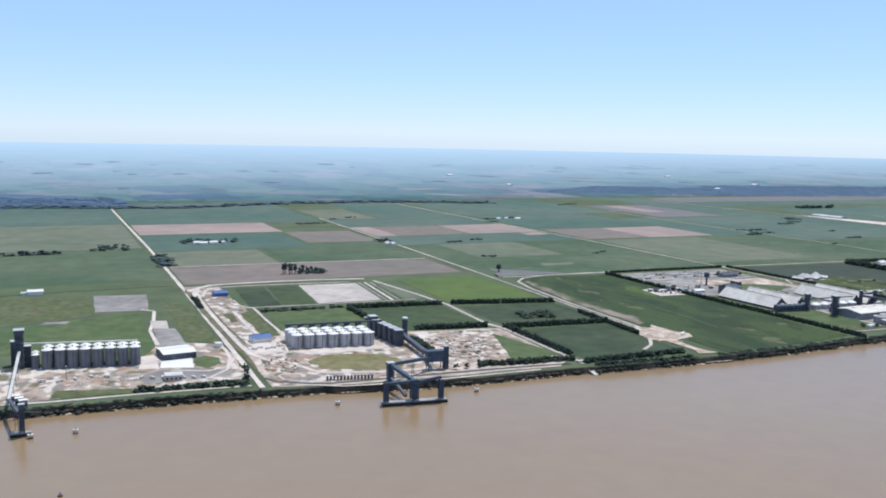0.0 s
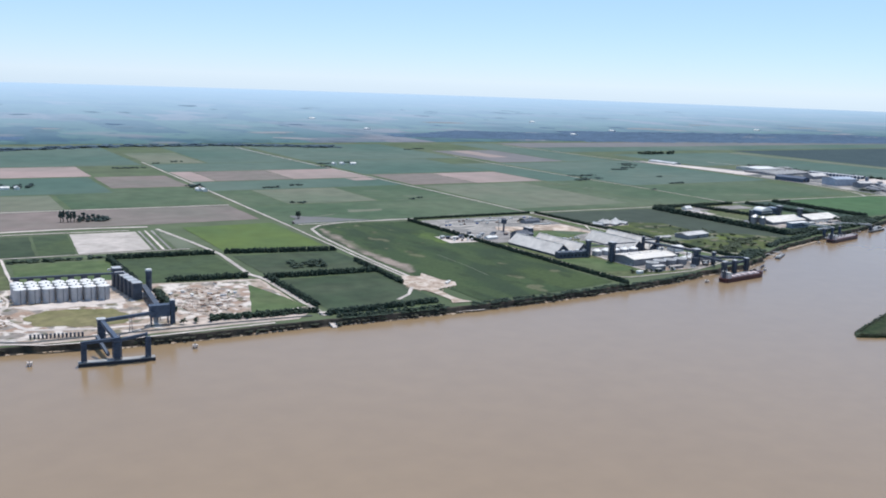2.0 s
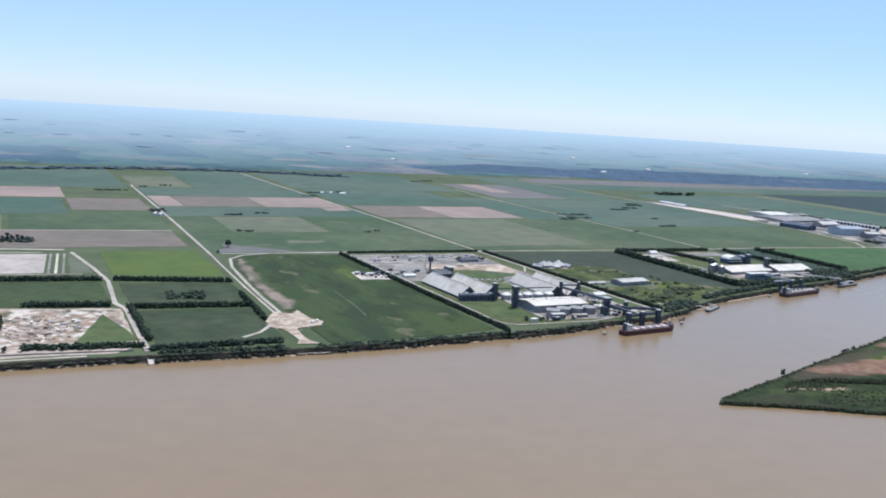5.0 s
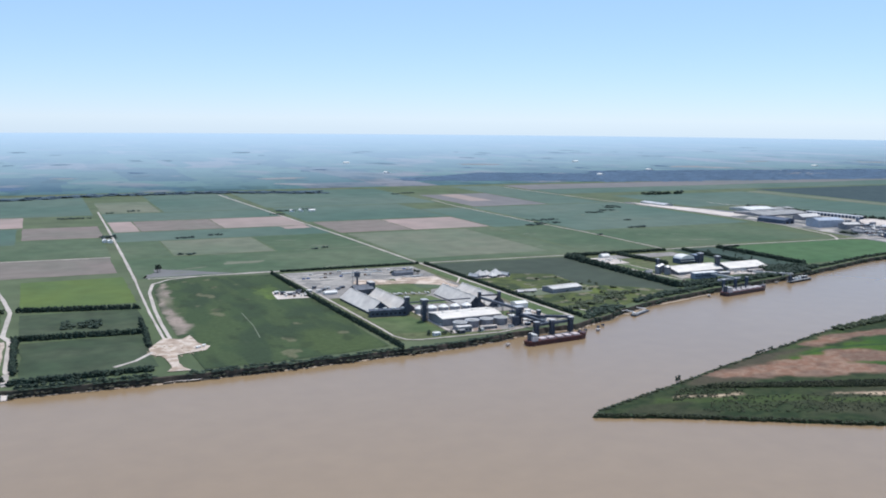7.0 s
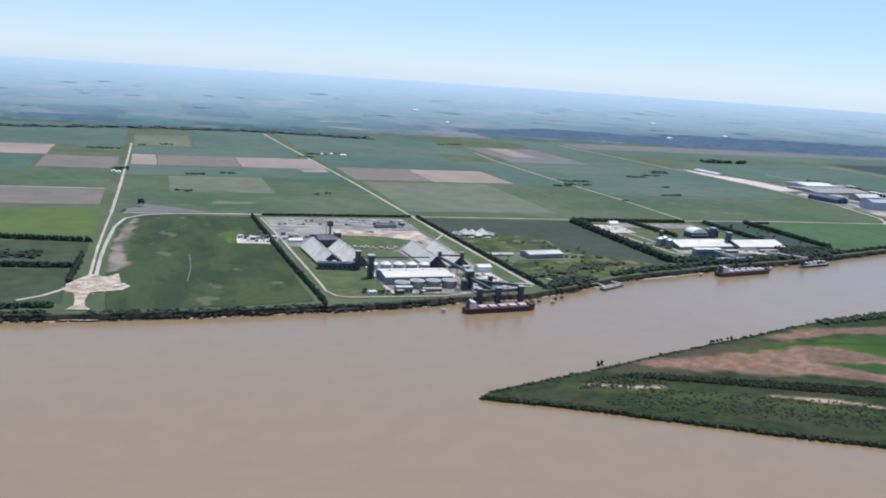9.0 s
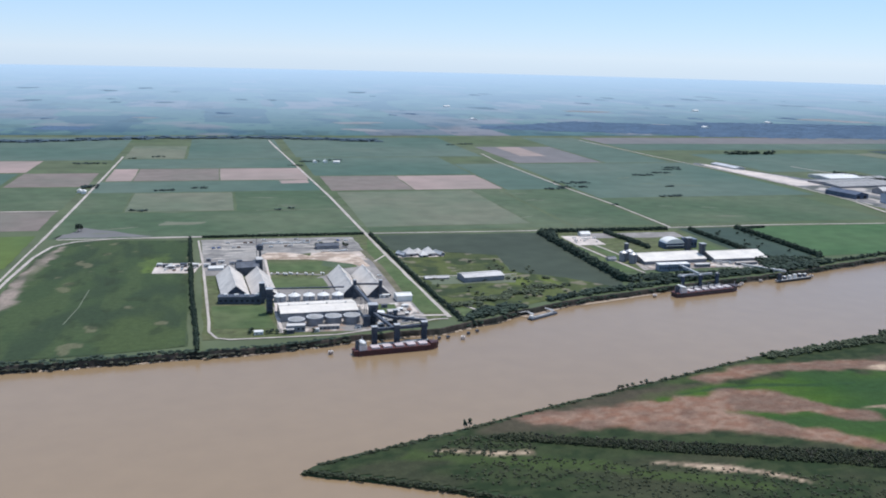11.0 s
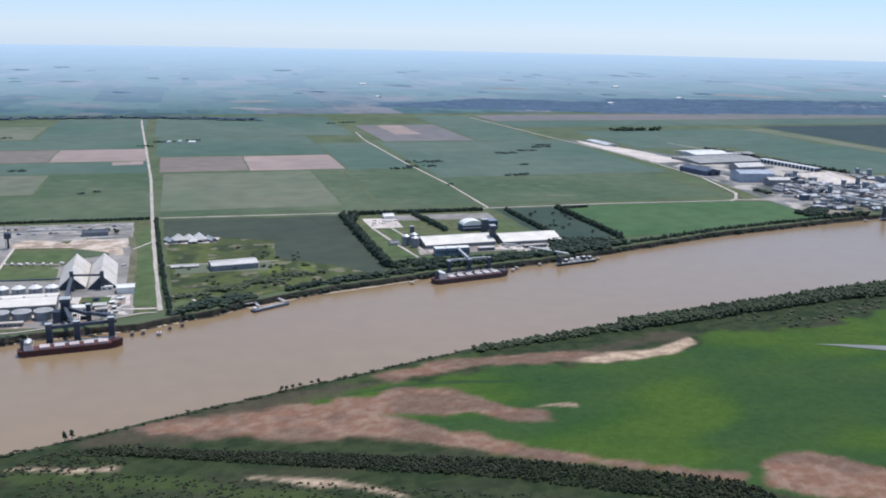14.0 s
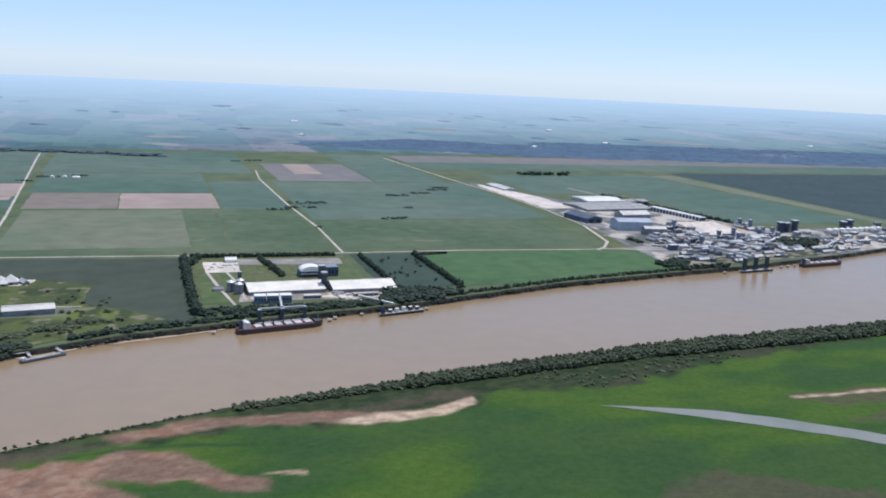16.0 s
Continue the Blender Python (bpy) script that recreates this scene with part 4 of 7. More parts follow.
sheet("lawn", [(552, 2222), (636, 2220), (656, 2500), (570, 2495)], "pasture", 0.6, "olive green grass plot", "grass", 2)
sheet("yard", [(640, 2215), (812, 2215), (832, 2490), (662, 2500)], "dirt", 0.6, "pale tan gravel yard", "yard", 1)
for k in range(3):
    strip("track", [(822 + 17 * k, 2205), (842 + 17 * k, 2495)], 6, "grey" if k % 2 == 0 else "gravel", 0.75, "grey strip of the rail yard", "track")
sheet("yard", [(872, 2200), (925, 2200), (905, 2480), (885, 2490)], "stubble", 0.6, "dry grass strip", "grass", 3)
sheet("lawn", [(476, 1905), (685, 1905), (690, 2120), (482, 2130)], "lawn", 0.6, GRASS, "grass", 2)
sheet("field", [(705, 1850), (935, 1830), (930, 2100), (705, 2120)], "pasture", 0.6, "green field behind the silos", "field", 2)
sheet("lawn", [(905, 1755), (952, 1535), (832, 1522)], "lawn", 1.0, GRASS, "grass", 2)
sheet("verge", [(345, 2513), (341, 2158), (346, 1829), (348, 1622), (352, 1585), (358, 1704), (356, 1878), (356, 2151), (362, 2462)], "verge", 1.0, "dull brown ditch beside the dirt road", "ground", 1.5, 20)
strip("track", [(371, 2441), (361, 2221), (360, 2008), (361, 1823), (366, 1739), (386, 1685), (427, 1641), (446, 1582), (458, 1562), (508, 1545), (565, 1528), (650, 1524)], 10, "gravel", 1.0, "pale pinkish earth road round the terminal", "track")
strip("track", [(362, 2400), (367, 2455), (385, 2530), (428, 2574), (520, 2582), (630, 2584), (745, 2578), (880, 2556)], 15, "gravel", 1.0, "pale earth ring road", "track")
strip("track", [(378, 2400), (400, 2490), (445, 2530), (530, 2534), (660, 2526), (820, 2512)], 8, "gravel", 1.0, "pale inner lane of the ring road", "track")
strip("track", [(372, 2380), (369, 2200), (369, 2010), (374, 1830)], 4, "verge", 1.05, "dull verge between road and yard", "verge")
strip("track", [(366, 1750), (384, 1714), (418, 1710), (437, 1730), (446, 1790), (438, 1834), (424, 1838)], 5, "gravel", 1.05, "pale loop lane round the blue shed", "track")
strip("track", [(449, 2240), (470, 2200), (467, 2044), (468, 1873), (458, 1812)], 6, "gravel", 1.05, "pale earth lane", "track")
strip("track", [(449, 2212), (528, 2208), (610, 2206), (707, 2200), (900, 2192)], 7, "dirt", 0.95, "pale unpaved earth road", "track")
strip("track", [(416, 2180), (413, 1970), (418, 1900)], 9, "gravel", 1.0, "pale grey gravel lane", "track")
sheet("lawn", [(424, 2140), (462, 2185), (461, 1885), (424, 1880)], "scrub", 0.7, "rough uncut green grass", "grass", 2)
sheet("lawn", [(386, 2150), (410, 2150), (404, 2060), (388, 2050)], "scrub", 0.7, "rough uncut grass island in the yard", "grass", 2, 15)
sheet("yard", [(386, 1842), (436, 1836), (432, 1740), (390, 1725), (376, 1745)], "gravel", 0.75, "white paved yard by the blue shed", "yard")
strip("track", [(352, 1560), (366, 1530), (404, 1506), (446, 1488), (516, 1486), (643, 1482), (762, 1478), (930, 1466)], 8, "asphalt", 0.95, "dark asphalt bank road", "track")
strip("track", [(378, 1566), (392, 1577), (440, 1554), (456, 1532), (446, 1516), (412, 1514), (382, 1538), (378, 1566)], 4.5, "gravel", 1.05, "pale oval lane at the bank", "track")
strip("track", [(403, 1496), (469, 1462), (525, 1454), (601, 1447), (720, 1446), (850, 1445)], 6, "gravel", 0.95, "pale earth lane along the bank edge", "track")
sheet("yard", [(444, 1741), (646, 1739), (643, 1700), (476, 1698)], "gravel", 0.7, "pale apron before the silos", "yard", 4, 15)
# plots between the two farm roads
sheet("field", rect(968, 1238, 2125, 2520), "lime", 0.5, "bright yellow-green young crop", "field", 2)
sheet("field", rect(970, 1232, 1805, 2060), "plot", 0.5, "dark green crop plot", "field", 2)
sheet("field", rect(975, 1215, 1490, 1770), "plot", 0.5, "dark green crop plot", "field", 4)
# field by the building site
sheet("field", [(1290, 1440), (1500, 1445), (1672, 1470), (1655, 2410), (1400, 2440), (1320, 2400), (1285, 2300)], "pasture", 0.45, "mottled green pasture", "field", 3)
mottled("field", [(1290, 1440), (1500, 1445), (1668, 1470), (1652, 2410), (1400, 2440), (1335, 2400), (1296, 2280), (1280, 2000), (1280, 1730)], (0.047, 0.07, 0.03),
        (((0.036, 0.053, 0.027), 0.008, 0.005, 0.0, 0.5, 0.85), ((0.062, 0.086, 0.034), 0.02, 0.005, 0.2, 0.3, 0.6), ((0.16, 0.145, 0.085), 0.022, 0.016, 0.62, 0.12, 0.6), ((0.03, 0.042, 0.02), 0.03, 0.012, 0.42, 0.15, 0.6)),
        "mottled olive-green pasture", "field", 0.74, 6, 11.0,
        (([(1554, 2247), (1612, 2247), (1600, 2053), (1554, 2032), (1546, 2153)], (0.1, 0.14, 0.035), 0.9), ([(1504, 1725), (1660, 1800), (1665, 1553), (1660, 1464), (1524, 1456), (1501, 1605)], (0.062, 0.084, 0.03), 0.75),
         ([(1275, 1735), (1282, 1969), (1298, 2241), (1332, 2370), (1323, 2116), (1312, 1887), (1320, 1795), (1306, 1725)], (0.3, 0.235, 0.19), 0.95),
         ([(1458, 2266), (1476, 2266), (1526, 1811), (1522, 1528), (1506, 1528), (1508, 1811)], (0.03, 0.042, 0.02), 0.6)))
mottled("site", [(1212, 1631), (1235, 1680), (1252, 1713), (1283, 1685), (1306, 1718), (1312, 1640), (1331, 1609), (1316, 1577), (1277, 1568), (1258, 1560), (1253, 1500), (1256, 1466), (1268, 1440), (1224, 1445), (1236, 1470), (1236, 1500), (1231, 1558), (1211, 1580)],
        (0.43, 0.335, 0.26), (((0.32, 0.235, 0.17), 0.05, 0.04, 0.1, 0.3, 0.8), ((0.55, 0.46, 0.375), 0.06, 0.06, 0.15, 0.3, 0.8)), "bare building site of the new road", "ground", 1.25, 4, 3.0)
strip("track", [(1216, 1600), (1179, 1545), (1137, 1513)], 8, "dirt", 1.1, "pale curved earth lane", "track")
sheet("beach", [(1214, 1411), (1250, 1408), (1282, 1410), (1256, 1434), (1230, 1436)], "dirt", 0.3, "pale sandy landing", "beach", 3, 8, 2.5)
sheet("yard", [(1575, 2030), (1672, 2020), (1690, 2120), (1585, 2135)], "gravel", 0.8, "gravel pad with machinery", "yard", 2)
strip("track", [(1455, 1900), (1452, 1760), (1440, 1640)], 2.5, "stubble", 0.8, "narrow footpath", "track")
# grain plant
sheet("lawn", [(1698, 1500), (1900, 1492), (2150, 1550), (2176, 1600), (2140, 2420), (1680, 2420)], "scrub", 0.4, "short green grass", "grass", 2)
sheet("yard", [(1690, 2160), (1840, 2160), (1965, 2205), (2105, 2205), (2100, 2400), (1680, 2410)], "grey", 0.6, "grey lorry park", "yard", 3)
sheet("yard", [(1958, 2130), (2050, 2135), (2095, 2100), (2098, 2205), (1964, 2205)], "site", 0.75, "pale sandy earth", "ground", 4, 15)
sheet("yard", [(1690, 1990), (1838, 1980), (1842, 2165), (1690, 2165)], "grey", 0.65, "grey paved works yard", "yard", 3)
sheet("yard", [(1840, 1690), (2120, 1690), (2115, 2120), (2060, 2130), (1975, 1960), (1840, 1840)], "grey", 0.55, "grey yard between stores", "yard", 3)
sheet("yard", [(1835, 1520), (2000, 1510), (2130, 1560), (2130, 1700), (1835, 1700)], "grey", 0.6, "grey works yard", "yard", 3)
sheet("lawn", [(1718, 1565), (1832, 1550), (1818, 1715), (1712, 1725)], "lawn", 0.8, GRASS, "grass", 2, 20)
sheet("lawn", [(1846, 1845), (1968, 1825), (1963, 1930), (1844, 1945)], "lawn", 0.8, GRASS, "grass", 1)
sheet("lawn", [(1843, 2010), (1960, 1998), (2060, 2030), (2050, 2110), (1958, 2100), (1843, 2105)], "lawn", 0.8, GRASS, "grass", 3)
sheet("lawn", [(1975, 2055), (2000, 2030), (2045, 2030), (2064, 2060), (2040, 2118), (1985, 2110)], "green", 0.9, "dark green sunken lawn", "grass", 2, 12)
sheet("lawn", [(2028, 1625), (2082, 1618), (2086, 1682), (2031, 1690)], "lawn", 0.8, GRASS, "grass", 1)
sheet("lawn", [(2128, 1610), (2172, 1600), (2140, 2380), (2112, 2200)], "lawn", 0.8, GRASS, "grass", 1)
strip("track", [(1675, 2400), (1690, 2124), (1700, 1841), (1708, 1607), (1708, 1550), (1722, 1507), (1745, 1495), (1852, 1493), (1942, 1493), (2060, 1525), (2144, 1560), (2172, 1560)], 5.5, "dirt", 1.0, "pale ring road of the plant", "track")
strip("track", [(2100, 2215), (2112, 2073), (2116, 1906), (2116, 1750)], 15, "verge", 1.0, "wide tan service road", "track")
strip("track", [(1846, 1988), (1900, 1980), (1964, 1962)], 13, "grey", 0.95, "grey lorry strip between the lawns", "track")
strip("track", [(2110, 2080), (2150, 2150)], 5, "gravel", 1.0, "pale footpath", "track")
strip("track", [(2116, 1690), (2118, 1630), (2100, 1600), (2130, 1590), (2172, 1585)], 7, "gravel", 1.0, "pale gravel service road", "track")
strip("track", [(1842, 1545), (1838, 1640), (1842, 1700), (1842, 2150)], 6, "gravel", 1.0, "pale gravel service road", "track")
# field and scrub downstream of the plant
sheet("field", [(2172, 2415), (2655, 2395), (2652, 1780), (2633, 1730), (2536, 1845), (2422, 1931), (2444, 2111), (2301, 2168), (2180, 2205)], "darkfield", 0.5, "dark grey-green crop field", "field", 5)
mottled("scrubland", [(2180, 2200), (2301, 2168), (2444, 2111), (2422, 1931), (2536, 1845), (2633, 1732), (2520, 1705), (2400, 1650), (2280, 1590), (2205, 1560)], (0.066, 0.08, 0.03),
        (((0.038, 0.052, 0.024), 0.016, 0.012, 0.05, 0.35, 0.85), ((0.1, 0.115, 0.036), 0.02, 0.02, 0.15, 0.3, 0.7), ((0.2, 0.17, 0.12), 0.03, 0.03, 0.42, 0.15, 0.7)),
        "rough scrubby grass with dry spots", "grass", 0.8, 5, 23.0,
        (([(2395, 1877), (2476, 1898), (2540, 1844), (2503, 1778), (2429, 1777), (2380, 1806)], (0.115, 0.14, 0.035), 0.9), ([(2202, 1830), (2350, 1795), (2317, 1671), (2220, 1693)], (0.04, 0.055, 0.025), 0.8)))
sheet("lawn", [(2205, 1640), (2240, 1620), (2255, 1575), (2210, 1540)], "lawn", 0.8, GRASS, "grass", 2, 12)
strip("track", [(2190, 1664), (2229, 1648), (2257, 1590)], 6, "dirt", 0.9, "pale earth track", "track")
sheet("yard", [(2200, 1830), (2400, 1820), (2420, 1870), (2410, 1900), (2210, 1910)], "stubble", 0.8, "dusty yard round the shed", "yard", 4, 15)
sheet("beach", [(2330, 1595), (2400, 1628), (2480, 1662), (2470, 1650), (2420, 1618), (2345, 1580)], "sand", 0.2, "narrow sandy shore", "beach", 1, 10, 0.6)
sheet("beach", [(2470, 1655), (2560, 1685), (2700, 1725), (2720, 1716), (2600, 1678), (2500, 1648)], "sand", 0.2, "narrow sandy shore", "beach", 1, 10, 0.6)
# warehouses terminal
sheet("yard", [(2680, 1890), (3100, 1900), (3105, 2380), (2680, 2380)], "scrub", 0.45, "short green grass", "grass", 2)
sheet("yard", [(2708, 2200), (2795, 2198), (2800, 2325), (2708, 2330)], "gravel", 0.7, "pale gravel yard", "yard", 2)
sheet("yard", [(2800, 2290), (3080, 2270), (3085, 2350), (2800, 2360)], "grey", 0.7, "grey paved works yard", "yard", 3)
sheet("yard", [(2760, 1890), (3155, 1895), (3155, 1955), (2770, 1955)], "grey", 0.65, "grey loading yard", "yard", 3)
sheet("lawn", [(2682, 1885), (2742, 1880), (2708, 2172), (2684, 2175)], "lawn", 0.7, GRASS, "grass", 2)
sheet("lawn", [(2745, 2010), (2768, 2035), (2776, 2195), (2738, 2190)], "lawn", 0.7, GRASS, "grass", 2)
sheet("lawn", [(3010, 2070), (3100, 2060), (3100, 2260), (3020, 2270)], "lawn", 0.7, GRASS, "grass", 2)
strip("track", [(2712, 2196), (2727, 2045), (2750, 1865)], 8, "dirt", 1.0, "pale gravel service road", "track")
strip("track", [(2760, 2201), (2775, 2080), (2778, 1900)], 6, "dirt", 1.0, "pale gravel service road", "track")
sheet("field", [(3125, 2010), (3150, 1980), (3310, 1980), (3308, 2400), (3125, 2400)], "deep", 0.5, "dark green plot with bushes", "field", 3)
sheet("field", [(3330, 1980), (3500, 1985), (3770, 2060), (4080, 2115), (4060, 2330), (3940, 2390), (3330, 2400)], "riverfield", 0.5, "bright green field by the river", "field", 3)
# downstream works
sheet("yard", [(4060, 2380), (4050, 2130), (4700, 2225), (5200, 2380), (6200, 2640), (6200, 2760), (5400, 2720), (4850, 2700), (4760, 2900), (4640, 3350), (4560, 3420), (4340, 3460), (4200, 3800), (4120, 4080), (4090, 4050), (4140, 3200), (4120, 2850)], "works", 0.5, "grey dusty works ground", "yard", 6)
sheet("yard", [(4500, 2820), (4690, 2945), (4720, 2700), (4530, 2580)], "sand", 0.8, "large pale heap ground", "ground", 8, 30)
sheet("yard", [(4140, 3250), (4300, 3260), (4250, 3640), (4130, 4050), (4110, 3950)], "gravel", 0.8, "pale gravel yard", "yard", 6)
sheet("lawn", [(3990, 2400), (4060, 2390), (4110, 2700), (4070, 2760)], "scrub", 0.7, "rough uncut green grass", "grass", 4)


# ---- kinds of building ----
def gable_shed(x, y, width, length, eave, ridge, turn, label, roof="roofgrey", wall="wall", name="storage_shed", doors=0, base=LAND, vents=0):
    """A long shed: ridge along its own y axis."""
    t = thing(name, x, y, base, turn, label, "building")
    w, n = width / 2, length / 2
    part("wall", solid(bmesh.new(), [[(-w, s * n, -0.5), (w, s * n, -0.5), (w, s * n, eave), (0, s * n, ridge), (-w, s * n, eave)] for s in (-1, 1)]), wall, t)
    o, th = 1.0, 0.6
    k = (ridge - eave) / w
    for s in (-1, 1):
        def ring(yy):
            return [(0, yy, ridge + 0.2), (s * (w + o), yy, eave - o * k + 0.2), (s * (w + o), yy, eave - o * k + 0.2 + th), (0, yy, ridge + 0.2 + th)]
        slope = part("roof_slope", solid(bmesh.new(), [ring(-n - o), ring(n + o)]), roof, t)
        bays = int(length / 9)
        for i in range(bays):
            yy = -n + length * (i + 0.5) / bays
            bm = beam(bmesh.new(), (s * 0.5, yy, ridge + th + 0.25 - 0.5 * k), (s * (w + o * 0.8), yy, eave - o * 0.8 * k + th + 0.25), 0.5, 0.3)
            part("seam", bm, roof, slope)
    part("ridge_cap", box(bmesh.new(), 0, 0, ridge + th, 2.0, length + 2, 0.8), roof, t)
    for i in range(vents):
        part("roof_vent", box(bmesh.new(), 0, -n + length * (i + 0.5) / vents, ridge + th + 0.5, 2.5, 3.5, 2.0), "zinc", t)
    for i in range(doors):
        part("door", box(bmesh.new(), -w + width * (i + 0.5) / doors, -n - 0.3, 0, width / doors * 0.45, 0.6, eave * 0.75), "dark", t)
    return t


def block(x, y, sx, sy, h, turn, label, wall="wall", roof="roofgrey", name="building", windows=0, parapet=1.0, category="building", base=LAND, legs=False):
    """A flat-roofed block with roof slab, roof units and window openings."""
    t = thing(name, x, y, base, turn, label, category)
    z0 = h * 0.45 if legs else -0.5
    part("wall", box(bmesh.new(), 0, 0, z0, sx, sy, h - z0), wall, t)
    part("roof", box(bmesh.new(), 0, 0, h, sx + 1, sy + 1, parapet), roof, t)
    if legs:
        for i in (-1, 1):
            for j in (-1, 1):
                part("leg", box(bmesh.new(), i * sx * 0.42, j * sy * 0.42, -0.5, 1.5, 1.5, z0 + 0.5), "steel", t)
    for i in range(windows):
        part("window", box(bmesh.new(), -sx / 2 + sx * (i + 0.5) / windows, -sy / 2 - 0.15, h * 0.35, sx / windows * 0.5, 0.5, h * 0.3), "dark", t)
    return t


def silo(r, h, cone, label, body="silo", roof="white"):
    """A round steel bin with wall rings, conical roof, roof cap and ladder."""
    t = thing("grain_silo", 0, 0, -800, 0, label, "silo")
    wall = part("body", tube(bmesh.new(), 0, 0, -0.5, h, r, r, 24), body, t)
    for i in range(1, 5):
        part("ring", tube(bmesh.new(), 0, 0, h * i / 5 - 0.2, h * i / 5 + 0.2, r * 1.015, r * 1.015, 24), body, wall)
    part("roof", tube(bmesh.new(), 0, 0, h, h + cone, r * 1.04, r * 0.12, 24), roof, t)
    part("cap", tube(bmesh.new(), 0, 0, h + cone - 0.2, h + cone + 1.4, r * 0.14, r * 0.14, 10), "steel", t)
    part("ladder", box(bmesh.new(), 0, -r - 0.4, 0, 0.9, 0.7, h + 0.5), "steel", t)
    return t


def drop(ob):
    """Takes a pattern thing away once its copies stand."""
    for o in (*ob.children_recursive, ob):
        bpy.data.objects.remove(o)


def gallery(a, b, label, w=4.0, h=4.5, legs=3, mat="steel", roof="steel", base=LAND, name="conveyor_gallery"):
    """A roofed conveyor bridge between two points, on trestle legs."""
    t = thing(name, 0, 0, 0, 0, label, "conveyor")
    part("gallery", beam(bmesh.new(), a, b, w, h), mat, t)
    up = Vector((0, 0, h / 2 + 0.3))
    part("roof", beam(bmesh.new(), Vector(a) + up, Vector(b) + up, w + 0.8, 0.5), roof, t)
    for i in range(legs):
        f = (i + 0.5) / legs
        p = Vector(a).lerp(Vector(b), f)
        bm = bmesh.new()
        for s in (-1, 1):
            beam(bm, (p.x + s * 2.4, p.y, base - 1), (p.x + s * 1.2, p.y, p.z - h / 2 + 0.2), 0.8, 0.8)
        for q in (0.3, 0.6):
            zz = base + (p.z - base) * q
            beam(bm, (p.x - 2.2, p.y, zz), (p.x + 2.2, p.y, zz), 0.5, 0.5)
        part("trestle", bm, mat, t)
    return t


def tower(x, y, sx, sy, h, label, mat="steel", base=LAND, head=True, name="elevator_tower"):
    """An elevator tower: four legs, floors, cladding and a head house."""
    t = thing(name, x, y, base, 0, label, "tower")
    for i in (-1, 1):
        for j in (-1, 1):
            part("leg", box(bmesh.new(), i * sx * 0.45, j * sy * 0.45, -0.5, 1.4, 1.4, h + 0.5), mat, t)
    part("shaft", box(bmesh.new(), 0, 0, h * 0.05, sx * 0.72, sy * 0.72, h * 0.95), mat, t)
    for k in range(1, 6):
        part("floor", box(bmesh.new(), 0, 0, h * k / 6, sx * 1.08, sy * 1.08, 0.7), mat, t)
    if head:
        hh = part("head_house", box(bmesh.new(), 0, 0, h, sx * 1.15, sy * 1.15, 6), mat, t)
        part("roof", box(bmesh.new(), 0, 0, h + 6, sx * 1.25, sy * 1.25, 0.7), "zinc", hh)
    return t


